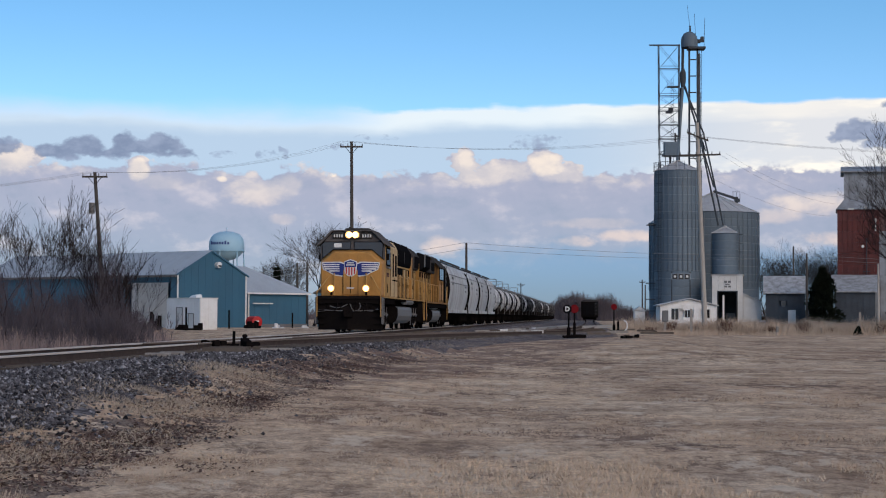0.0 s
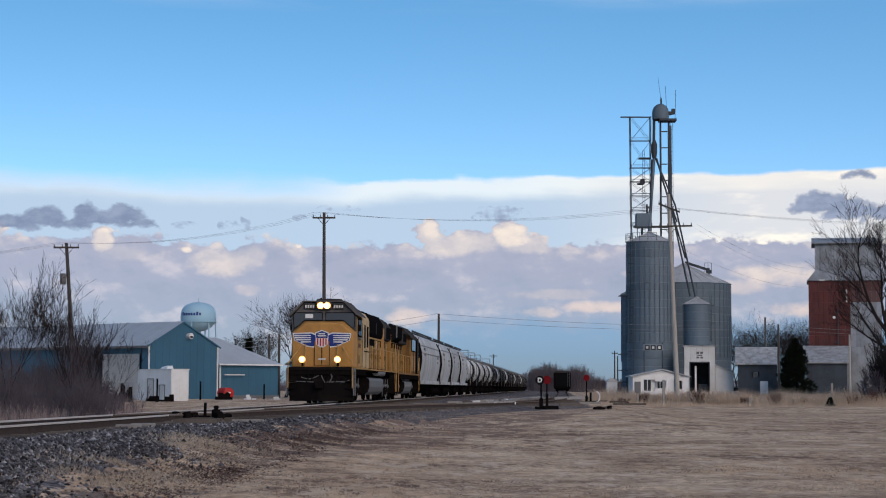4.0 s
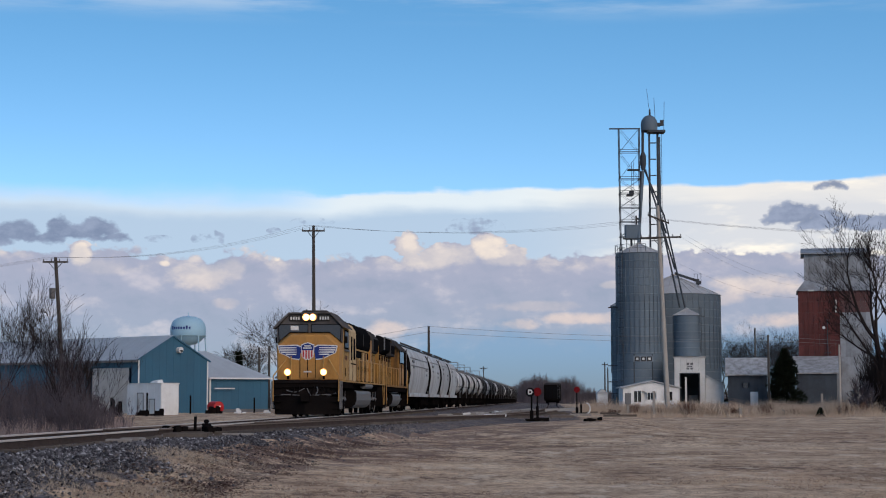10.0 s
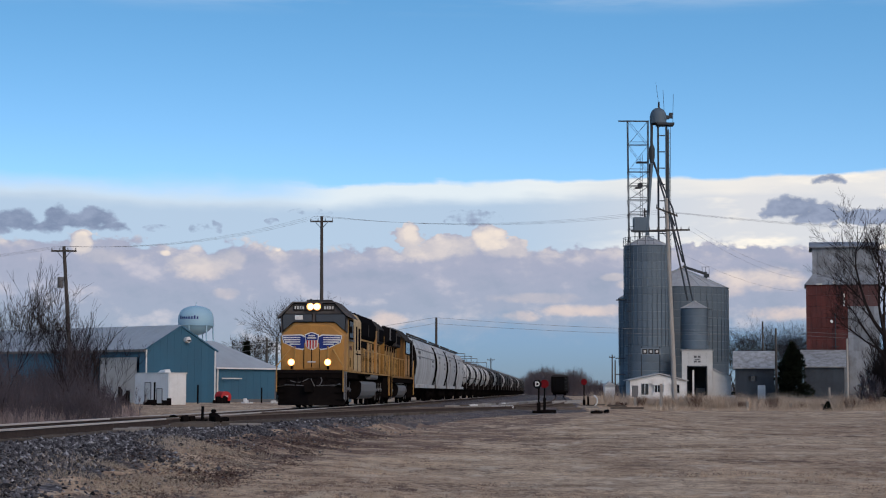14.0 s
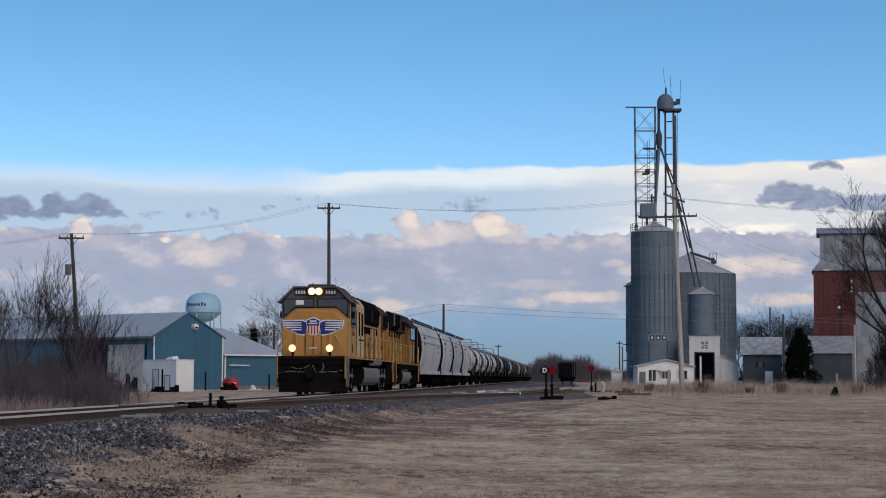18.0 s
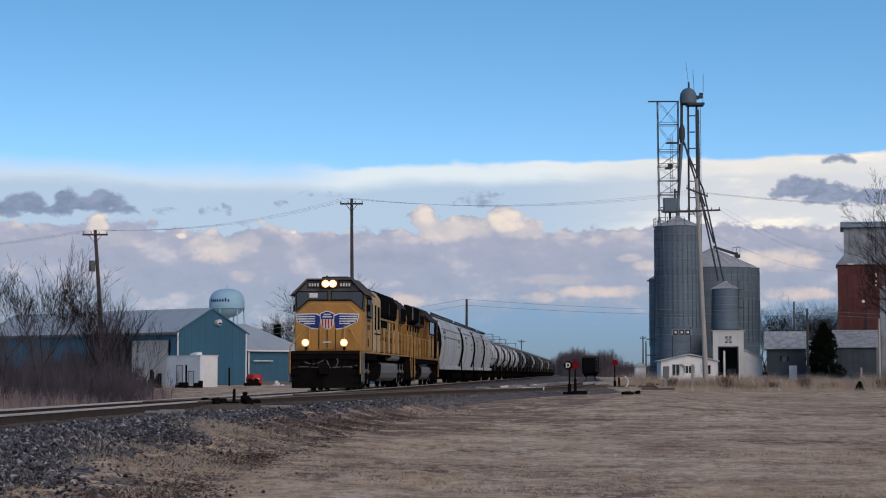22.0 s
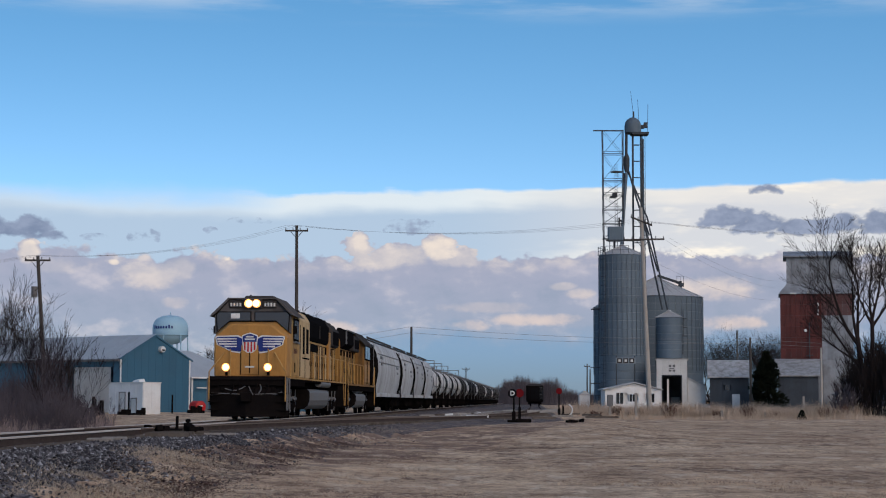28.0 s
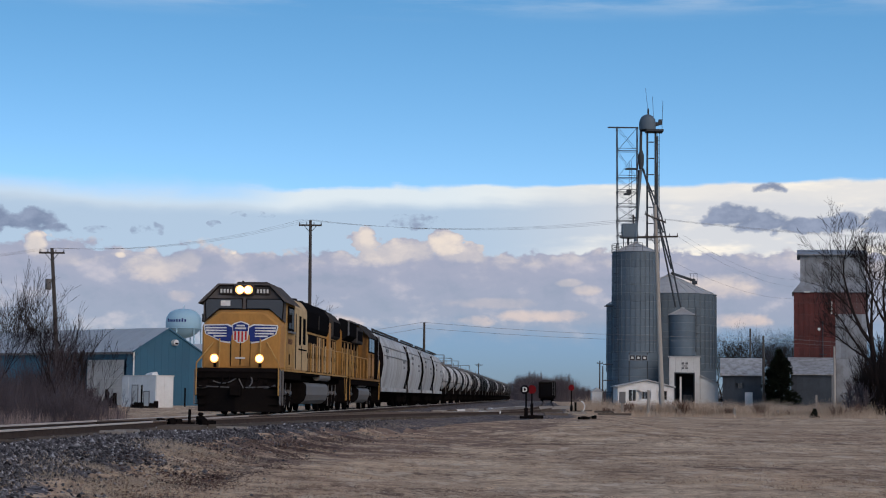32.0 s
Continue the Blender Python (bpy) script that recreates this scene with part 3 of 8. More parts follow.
    mauve = blend(nt, "MIX", n.m("MULTIPLY", n.step(relief, 0.0, 0.75), 0.8), mauve, (0.64, 0.58, 0.63))
    mauve = blend(nt, "MIX", n.m("MULTIPLY", n.step(relief, 0.0, -0.7), 0.6), mauve, (0.29, 0.33, 0.44))
    glowing = blend(nt, "MIX", n.step(el, 2.4, 4.8), (0.80, 0.62, 0.55), (1.0, 0.84, 0.69))
    sheen = n.m("MULTIPLY", lit, n.m("ADD", 0.62, n.m("MULTIPLY", n.step(relief, -0.4, 0.5), 0.38)))
    tops = n.m("MULTIPLY", n.m("MULTIPLY", n.step(edge, 0.75, 0.1), n.step(relief, -0.1, 0.6)), 0.6)
    heap = blend(nt, "MIX", n.m("MAXIMUM", sheen, tops), mauve, glowing)
    col = blend(nt, "MIX", mass, col, heap)
    # clear blue under the mass, towards the middle
    under = n.m("ADD", n.m("ADD", el, n.m("MULTIPLY", bump, 1.2)), n.m("MULTIPLY", n.step(az, 0.0, -9.0), 2.2))
    low = n.m("MULTIPLY", n.m("SUBTRACT", 1.0, n.step(under, 1.5, 2.6)), n.m("SUBTRACT", 1.0, n.m("MULTIPLY", lit, 0.7)))
    col = blend(nt, "MIX", low, col, blend(nt, "MIX", n.step(el, 0.0, 2.0), (0.155, 0.235, 0.37), (0.205, 0.325, 0.52)))
    alpha = n.m("MULTIPLY", n.m("MAXIMUM", veil_a, mass), 0.94)
    high = n.m("MULTIPLY", n.step(el, 11.9, 13.2), n.step(n.noise(az, el, 0.12, 1.0, 6, 0.6, 8.8), 0.4, 0.65))
    alpha = n.m("MAXIMUM", alpha, n.m("MULTIPLY", high, 0.6))
    col = blend(nt, "MIX", n.step(el, 9.0, 11.0), col, (0.72, 0.80, 0.88))
    finish_cloud(nt, col, alpha, CLOUD_GLOW)
    return m


def scud_material():
    m, nt, _ = material("dark_scud_clouds")
    n = Nodes(nt)
    az, el = n.angles()
    rough = n.noise(az, el, 1.3, 1.9, 8, 0.6, 5.5)
    mask = None
    for a, e, ra, re, thick in SCUD:
        # flat below, heaped above
        p = n.m("MINIMUM", n.puff(az, el, a, e, ra, re), n.m("MULTIPLY", n.m("SUBTRACT", el, e - re * 0.5), 4.0))
        p = n.m("MINIMUM", p, thick)
        mask = p if mask is None else n.m("MAXIMUM", mask, p)
    edge = n.m("ADD", mask, n.m("ADD", n.m("MULTIPLY", n.m("SUBTRACT", rough, 0.5), 2.0), n.m("MULTIPLY", n.m("SUBTRACT", 0.3, n.cells(az, el, 2.0, 2.6, 1.7)), 1.4)))
    alpha = n.m("MULTIPLY", n.step(edge, 0.05, 0.6), 0.92)
    col = blend(nt, "MIX", n.step(rough, 0.35, 0.68), (0.20, 0.255, 0.39), (0.31, 0.37, 0.52))
    finish_cloud(nt, col, alpha, CLOUD_GLOW)
    return m


# lit cloud heads at the start: azimuth, elevation, half width, half height in degrees, strength
HEADS_WEST = [(-15.2, 4.9, 1.1, 0.55, 0.7), (-11.06, 4.62, 0.36, 0.36, 0.9), (-10.3, 4.2, 0.8, 0.3, 0.22), (-8.42, 4.36, 0.2, 0.12, 0.9), (-7.3, 4.0, 1.2, 0.55, 0.55), (-6.5, 3.1, 0.5, 0.2, 0.4), (-6.3, 4.15, 0.5, 0.4, 0.35), (-4.87, 4.52, 0.16, 0.1, 1.0)]
HEADS_EAST = [(-3.2, 4.55, 0.6, 0.15, 0.6), (-1.4, 2.2, 0.7, 0.4, 0.9), (-0.62, 4.7, 0.75, 0.55, 0.6), (-0.58, 4.98, 0.34, 0.5, 0.75), (0.2, 4.6, 0.9, 0.4, 0.5), (0.9, 4.72, 0.9, 0.42, 0.5), (1.95, 4.92, 0.68, 0.45, 0.9), (2.6, 4.62, 1.0, 0.35, 0.4), (2.8, 2.42, 0.8, 0.22, 0.7), (3.26, 4.76, 0.4, 0.3, 0.6), (3.4, 3.0, 2.0, 0.2, 0.35), (5.0, 2.62, 1.5, 0.22, 0.8), (5.95, 3.66, 0.5, 0.14, 0.5), (6.5, 3.46, 0.55, 0.2, 0.6), (9.4, 3.2, 1.0, 0.3, 0.6), (10.7, 3.6, 1.6, 0.5, 0.7), (11.2, 2.5, 1.2, 0.3, 0.85), (16.5, 4.0, 2.0, 0.5, 0.7)]
HEADS = HEADS_WEST + HEADS_EAST
CLOUD_GLOW = 0.56
# places of the small dark clouds at the start: azimuth, elevation, half width, half height in degrees
SCUD_WEST = [(-18.0, 5.3, 1.6, 0.6, 1), (-15.6, 5.2, 1.0, 0.5, 1), (-13.6, 5.05, 0.9, 0.45, 1), (-12.75, 5.2, 0.95, 0.55, 1), (-11.9, 5.05, 0.7, 0.3, 1), (-11.5, 5.35, 0.5, 0.55, 1), (-10.9, 5.2, 1.0, 0.4, 1), (-10.3, 5.35, 0.75, 0.52, 1), (-9.7, 5.1, 0.6, 0.25, 0.8), (-8.37, 5.1, 0.55, 0.16, 0.10), (-6.85, 5.15, 0.55, 0.32, 0.14), (-4.74, 5.42, 0.25, 0.12, 0.16), (-3.5, 5.72, 0.75, 0.15, 0.10)]
SCUD_EAST = [(1.3, 5.5, 0.5, 0.35, 0.10), (2.0, 5.5, 0.8, 0.36, 0.14), (11.95, 5.75, 1.1, 0.55, 1), (12.9, 5.55, 1.1, 0.52, 1), (13.1, 6.68, 0.6, 0.26, 0.9), (13.9, 5.42, 0.9, 0.42, 1), (14.7, 5.42, 0.8, 0.42, 1), (15.6, 5.5, 0.9, 0.5, 1), (16.8, 5.5, 1.2, 0.6, 1), (20.0, 5.6, 1.6, 0.7, 1)]
SCUD = SCUD_WEST + SCUD_EAST
cloud_bank = cloud_sheet("cloud_bank", 3200, -0.4, 16, bank_material(), "lit evening cloud bank above a clear blue horizon")
cloud_scud = cloud_sheet("dark_clouds", 3000, 1.0, 9, scud_material(), "small dark blue-grey clouds drifting below the bank")

# ---- tracks ----
RAIL_SECTION = [(-0.07, 0), (0.07, 0), (0.07, 0.012), (0.012, 0.03), (0.012, 0.125), (0.036, 0.14), (0.036, 0.168), (-0.036, 0.168), (-0.036, 0.14), (-0.012, 0.125), (-0.012, 0.03), (-0.07, 0.012)]


def build_rail(name, line, label, parent, head):
    """A rail along a line of points at its foot, with its polished head as a part."""
    rings, heads = [], []
    for i, p in enumerate(line):
        d = (line[min(i + 1, len(line) - 1)] - line[max(i - 1, 0)]).normalized()
        side = Vector((d.y, -d.x, 0))
        rings.append([p + side * a + Vector((0, 0, b)) for a, b in RAIL_SECTION])
        heads.append([p + side * a + Vector((0, 0, b)) for a, b in ((-0.039, 0.136), (0.039, 0.136), (0.039, 0.168), (0.03, 0.176), (-0.03, 0.176), (-0.039, 0.168))])
    r = part(name, Shape().loft(rings), RAIL_STEEL, parent)
    part("rail_head", Shape().loft(heads), head, r, "worn rail head")
    return r


def build_track(name, offset, w0, w1, step, label, gauge=1.435, foot=None, head=RAIL_HEAD):
    root = thing(name, label, "railway track", kind="structure")
    ws = [w0 + (w1 - w0) * i / max(1, int((w1 - w0) / step)) for i in range(int((w1 - w0) / step) + 1)]
    for side in (-1, 1):
        line = [on_track(offset(w) + side * (gauge / 2 + 0.036), w, foot(w) if foot else RAIL_TOP - 0.175) for w in ws]
        build_rail("rail", line, "", root, head)
    return root


main_track = build_track("main_track", lambda w: 0.0, 5, 900, 20, "main line track with polished rails on dark sleepers")


def spur_foot(w):
    return RAIL_TOP - 0.176 - 0.10 * smoothstep(70, 110, w)


spur_track = build_track("spur_track", spur_u, 47.5, 420, 4, "spur track diverging from the main line towards the elevator", foot=spur_foot, head=RAIL_RUST)


def tie_mesh(length):
    return Shape().box(-length / 2, length / 2, -0.115, 0.115, -0.18, 0.0).mesh("sleeper", TIE_WOOD, bevel=0.012)


TIE, TIE_LONG = tie_mesh(2.6), tie_mesh(4.4)
rng = random.Random(11)
w = 24.0
while w < 150:
    long_tie = 47 < w < 74
    u = spur_u(w) * 0.5 + 0.15 if long_tie else 0.0
    t = part("sleeper", TIE_LONG if long_tie else TIE, TIE_WOOD, main_track,
             m=track_pose(u + rng.uniform(-0.05, 0.05), w, RAIL_TOP - 0.172 + rng.uniform(-0.01, 0.01), rng.uniform(-1.2, 1.2)))
    w += 0.52
w = 74.0
while w < 170:
    part("sleeper", TIE, TIE_WOOD, spur_track, m=track_pose(spur_u(w) + rng.uniform(-0.06, 0.06), w, spur_foot(w) + 0.004, rng.uniform(-2, 2)))
    w += 0.55


def stone_material():
    """Grey crushed stone; every stone has its own tone."""
    m, nt, b = material("grey_ballast_stone")
    geo = nt.nodes.new("ShaderNodeNewGeometry")
    tone = ramp(nt, geo.outputs["Random Per Island"], [(0.0, (0.016, 0.015, 0.016)), (0.5, (0.076, 0.072, 0.077)), (0.88, (0.145, 0.139, 0.146)), (1.0, (0.35, 0.34, 0.35))])
    co = nt.nodes.new("ShaderNodeTexCoord")
    grit = node(nt, "ShaderNodeTexNoise", Scale=40.0, Detail=4.0)
    nt.links.new(co.outputs["Object"], grit.inputs["Vector"])
    nt.links.new(blend(nt, "MULTIPLY", 1.0, tone, ramp(nt, grit.outputs[0], [(0.3, (0.7, 0.7, 0.7)), (0.7, (1.2, 1.2, 1.2))])), b.inputs["Base Color"])
    b.inputs["Roughness"].default_value, b.inputs["Specular IOR Level"].default_value = 0.95, 0.0
    return m


def scatter_stones():
    """Ballast stones over the bed's shoulder, nearest stretch."""
    r = random.Random(5)
    sh = Shape()
    for _ in range(46000):
        w = 19 + 70 * r.random() ** 1.7
        reach = 4.65 - 0.055 * (min(w, 38) - 20) + 0.9 * noise.noise((w * 0.3, 0, 7)) if w < 60 else 4.5
        u = r.uniform(-3.2, 1.0) if r.random() < 0.14 else r.uniform(0.9, reach) + (abs(r.gauss(0, 0.9)) if r.random() < 0.14 else 0)
        s = r.uniform(0.018, 0.04) * (1.5 if r.random() < 0.06 else 1)
        p = on_track(u, w, ground_height(u, w) + s * r.uniform(0.2, 0.8))
        pts = [p + Vector((r.uniform(0.6, 1.3) * s * c[0], r.uniform(0.6, 1.3) * s * c[1], r.uniform(0.5, 1.1) * s * c[2])) for c in ((1, 0.2, 0), (-0.2, 1, 0), (-1, -0.2, 0), (0.2, -1, 0), (0, 0, 1), (0, 0, -0.7))]
        sh.add(pts, [(0, 1, 4), (1, 2, 4), (2, 3, 4), (3, 0, 4), (1, 0, 5), (2, 1, 5), (3, 2, 5), (0, 3, 5)])
    tagged(part("ballast", sh, STONE), "loose grey ballast stones spread beside the track", "ballast", kind="stuff")


STONE = stone_material()
scatter_stones()

# ---- the train ----
# A vehicle's own space: x to its side that faces the lawn, y towards the train's tail, z up from the rail's top.
TRAIN = []                                     # (vehicle, metres behind the lead locomotive's front)
WHEELS = []                                    # wheelsets that roll


def wheelset_mesh(r=0.5):
    sh = Shape()
    for s in (-1, 1):
        sh.rod((s * 0.70, 0, 0), (s * 0.84, 0, 0), r, r, 20)
        sh.rod((s * 0.68, 0, 0), (s * 0.72, 0, 0), r + 0.03, r + 0.03, 20)
        sh.rod((s * 0.84, 0, 0), (s * 0.88, 0, 0), r * 0.45, r * 0.4, 12)
    sh.rod((-1.0, 0, 0), (1.0, 0, 0), 0.09, 0.09, 8)
    return sh.mesh("wheelset", DARK_STEEL, smooth=True)


WHEELSET = wheelset_mesh()


def truck(parent, y, axles, base, sideframe_z=0.62, rolls=True):
    """A bogie: side frames, bolster, axle boxes, springs, and wheelsets."""
    sh = Shape()
    half = base / 2
    for s in (-1, 1):
        x = s * 1.03
        out = [(y - half - 0.35, 0.72), (y - half - 0.35, 0.42), (y - half + 0.3, 0.38), (y - half * 0.35, 0.26), (y + half * 0.35, 0.26),
               (y + half - 0.3, 0.38), (y + half + 0.35, 0.42), (y + half + 0.35, 0.72), (y + half * 0.4, 0.92), (y - half * 0.4, 0.92)]
        sh.prism(out, x - 0.07, x + 0.07, "x")
        for i in range(axles):
            ya = y - half + base * i / (axles - 1)
            sh.box(x - 0.14, x + 0.14, ya - 0.16, ya + 0.16, 0.34, 0.66)
            for d in (-0.28, 0.28):
                sh.rod((x + s * 0.05, ya + d, 0.45), (x + s * 0.05, ya + d, 0.80), 0.07, 0.07, 8)
        sh.rod((x + s * 0.1, y - half * 0.5, 0.74), (x + s * 0.1, y + half * 0.5, 0.74), 0.08, 0.08, 8)
    sh.box(-1.1, 1.1, y - 0.25, y + 0.25, 0.55, 0.85)
    t = part("bogie", sh, DARK_STEEL, parent)
    if axles == 3 or base > 2:
        for s in (-1, 1):
            for k in range(axles):
                ya = y - half + base * (k + 0.45) / axles
                part("brake_cylinder", Shape().rod((s * 1.14, ya - 0.2, 0.82), (s * 1.14, ya + 0.18, 0.80), 0.11, 0.11, 10).rod((s * 1.14, ya + 0.18, 0.80), (s * 1.14, ya + 0.4, 0.74), 0.03, seg=6), GREY_PAINT, t)
                part("sand_pipe", Shape().rod((s * 1.16, ya + 0.42, 1.2), (s * 1.10, ya + 0.55, 0.25), 0.025, seg=6), GREY_PAINT, t)
    for i in range(axles):
        ws = part("wheelset", WHEELSET, DARK_STEEL, t, m=pose(0, y - half + base * i / (axles - 1), 0.5))
        if rolls:
            WHEELS.append(ws)
    return t


def coupler(sh, y, d):
    sh.box(-0.12, 0.12, min(y, y + d * 0.55), max(y, y + d * 0.55), 0.75, 1.0)
    sh.box(-0.2, 0.2, min(y + d * 0.4, y + d * 0.7), max(y + d * 0.4, y + d * 0.7), 0.68, 1.05)


def handrail(parent, x, y0, y1, z0, z1, n, mat=YELLOW_DULL):
    sh = Shape()
    sh.rod((x, y0, z1), (x, y1, z1), 0.022, seg=6)
    for i in range(n):
        y = y0 + (y1 - y0) * i / (n - 1)
        sh.rod((x, y, z0), (x, y, z1), 0.024, seg=6)
    return part("handrail", sh, mat, parent, "thin yellow handrail with stanchions")


def flat(points, y, thick=0.012):
    return Shape().prism(points, y - thick, y, "y")


def wing_points(s, grow=0.0):
    """Outline of one half of the winged emblem; s: side."""
    base = [(0.24, 0.16), (0.50, 0.27), (1.31, 0.25), (1.33, 0.19), (1.26, -0.05), (1.02, -0.15), (0.72, -0.29), (0.42, -0.33), (0.24, -0.22)]
    cx, cz = 0.8, 0.0
    return [(s * (cx + (x - cx) * (1 + grow)), cz + (z - cz) * (1 + grow * 2)) for x, z in base]


def shield_points(k=1.0):
    base = [(-0.30, 0.30), (-0.16, 0.36), (0, 0.41), (0.16, 0.36), (0.30, 0.30), (0.28, -0.05), (0.25, -0.24), (0.12, -0.34), (0, -0.38), (-0.12, -0.34), (-0.25, -0.24), (-0.28, -0.05)]
    return [(x * k, z * k) for x, z in base]


def nose_emblem(loco, y, z):
    """A winged shield: blue wings with white feathers, striped shield with a blue head. Drawn as plain shapes."""
    at = lambda pts: [(x, zz + z) for x, zz in pts]
    for s in (-1, 1):
        w = part("wing", flat(at(wing_points(s, 0.09)), y), WHITE, loco, "blue wing shape with white feather stripes")
        part("wing_field", flat(at(wing_points(s)), y - 0.013), WING_BLUE, w)
        for k, (zz, x1) in enumerate(((0.175, 1.30), (0.075, 1.28), (-0.025, 1.22), (-0.125, 1.0))):
            part("feather", flat(at([(s * 0.52, zz - 0.016), (s * x1, zz - 0.033), (s * x1, zz + 0.033), (s * 0.52, zz + 0.02)]), y - 0.026), WHITE, w)
    b = part("shield", flat(at(shield_points(1.04)), y - 0.030), WHITE, loco, "striped shield with a blue head and a white rim")
    part("shield_field", flat(at(shield_points(0.95)), y - 0.043), OFF_WHITE, b)
    part("shield_head", flat(at([(-0.28, 0.28), (-0.15, 0.335), (0, 0.385), (0.15, 0.335), (0.28, 0.28), (0.27, 0.06), (-0.27, 0.06)]), y - 0.056), WING_BLUE, b)
    for i in range(4):
        x = -0.195 + 0.13 * i
        part("stripe", flat(at([(x - 0.03, -0.27 if abs(x) > 0.1 else -0.33), (x + 0.03, -0.27 if abs(x) > 0.1 else -0.33), (x + 0.03, 0.05), (x - 0.03, 0.05)]), y - 0.056), RED, b)
    for zz, hw in ((0.26, 0.15), (0.16, 0.2)):
        part("lettering_bar", flat(at([(-hw, zz - 0.03), (hw, zz - 0.03), (hw, zz + 0.03), (-hw, zz + 0.03)]), y - 0.068), OFF_WHITE, b)


def lead_locomotive():
    L = 22.0
    loco = thing("locomotive", "yellow and grey diesel freight locomotive with lit headlights, weathered", "locomotive")
    # frame, pilot and snow plough
    part("underframe", Shape().box(-1.5, 1.5, 0.0, 5.8, 1.30, 1.62).box(-1.1, 1.1, 5.8, L, 1.28, 1.62).box(-1.5, 1.5, 5.8, L, 1.5, 1.62), DARK_STEEL, loco, bevel=0.03)
    part("sill_stripe", Shape().box(-1.53, 1.53, 0.1, L - 0.1, 1.60, 1.66), YELLOW_DULL, loco, "yellow edge of the walkway")
    part("anticlimber", Shape().prism([(-0.06, 1.52), (0.3, 1.52), (0.3, 1.68), (-0.06, 1.68)], -1.50, 1.52, "x"), BROWN_STEEL, loco, bevel=0.03)
    part("pilot", Shape().prism([(-1.52, 0.55), (1.56, 0.55), (1.58, 1.5), (-1.52, 1.5)], 0.12, 0.26, "y"), BROWN_STEEL, loco, bevel=0.02)
    plough = Shape()
    plough.loft([[(-1.46, 0.12, 0.95), (-1.46, 0.22, 0.95), (-1.46, 0.4, 0.10), (-1.46, 0.05, 0.10)],
                 [(0.0, -0.30, 0.95), (0.0, -0.2, 0.95), (0.0, -0.05, 0.10), (0.0, -0.5, 0.10)],
                 [(1.56, 0.12, 0.95), (1.56, 0.22, 0.95), (1.56, 0.4, 0.10), (1.56, 0.05, 0.10)]])
    part("snow_plough", plough, DARK_STEEL, loco, "black steel snow plough", bevel=0.02)
    cp = Shape()
    coupler(cp, 0.2, -1.1)
    part("coupler", cp, DARK_STEEL, loco, bevel=0.02)
    for x, z0, z1 in ((0.32, 1.42, 1.05), (0.48, 1.35, 0.82), (-0.35, 1.4, 1.0), (-0.6, 1.38, 0.85), (0.75, 1.38, 0.9)):
        pts = [Vector((x + 0.07 * math.sin(k * 1.1), 0.02 - 0.18 * math.sin(math.pi * k / 5), z0 + (z1 - z0) * k / 5)) for k in range(6)]
        hose = Shape()
        for a, b in zip(pts, pts[1:]):
            hose.rod(a, b, 0.025, seg=6)
        part("air_hose", hose, GREY_PAINT if x == 0.48 else DARK_STEEL, loco)
    for x0, x1, z0, z1, dip in ((-0.95, 0.0, 1.22, 1.36, 0.16), (0.0, 0.55, 1.36, 0.98, 0.30), (0.75, 1.35, 0.92, 1.08, 0.04), (-1.48, -1.1, 0.95, 1.0, 0.02)):
        pts = [Vector((x0 + (x1 - x0) * k / 8, 0.06, z0 + (z1 - z0) * k / 8 - dip * math.sin(math.pi * k / 8))) for k in range(9)]
        cable = Shape()
        for a, b in zip(pts, pts[1:]):
            cable.rod(a, b, 0.022, seg=6)
        part("jumper_cable", cable, GREY_PAINT, loco, "pale looped cable on the pilot")
    for x, z in ((-1.0, 1.18), (1.0, 1.18), (0.62, 1.3), (-0.62, 1.3)):
        part("cable_socket", Shape().box(x - 0.09, x + 0.09, 0.02, 0.12, z - 0.08, z + 0.08), DARK_STEEL, loco, bevel=0.02)
    part("uncoupling_lever", Shape().rod((-1.42, -0.02, 1.02), (-0.3, -0.1, 0.98), 0.02, seg=6).rod((1.42, -0.02, 1.02), (0.3, -0.1, 0.98), 0.02, seg=6), GREY_PAINT, loco)
    for s in (-1, 1):
        st = Shape()
        for k in range(4):
            st.box(s * 1.35 - 0.2, s * 1.35 + 0.2, -0.12, 0.55, 0.35 + 0.32 * k, 0.39 + 0.32 * k)
        fs = part("front_steps", st, DARK_STEEL, loco)
        for y0 in (-0.12, 0.49):
            part("step_edge", Shape().box(s * 1.56 - 0.03, s * 1.56 + 0.03, y0, y0 + 0.07, 0.35, 1.62), GREY_PAINT, fs)
        gr = Shape()
        gr.rod((s * 1.5, -0.15, 0.7), (s * 1.5, -0.15, 1.85), 0.026, seg=6)
        gr.rod((s * 1.5, -0.15, 1.85), (s * 0.98, 0.36, 2.62), 0.028, seg=6)
        gr.rod((s * 0.75, 0.28, 1.7), (s * 0.75, 0.28, 2.75), 0.028, seg=6)
        part("grab_rail", gr, YELLOW_DULL, loco)
    # wide nose and cab
    nose = Shape()
    front = [(-1.40, 1.66), (1.44, 1.66), (1.46, 3.22), (0.82, 3.72), (-0.82, 3.72), (-1.42, 3.22)]
    back = [(-1.50, 1.66), (1.50, 1.66), (1.52, 3.35), (0.95, 3.86), (-0.95, 3.86), (-1.52, 3.35)]
    nose.loft([[(x, 0.42, z) for x, z in front], [(x, 1.25, z) for x, z in back]])
    part("nose", nose, YELLOW, loco, "yellow wide nose", bevel=0.05)
    door = part("nose_door", Shape().box(-0.34, 0.34, 0.385, 0.42, 1.75, 2.9), YELLOW, loco, bevel=0.012)
    part("door_seam", Shape().box(-0.37, -0.345, 0.395, 0.42, 1.75, 2.9).box(0.345, 0.37, 0.395, 0.42, 1.75, 2.9).box(-0.02, 0.02, 0.375, 0.39, 1.8, 2.85), BLACK, door)
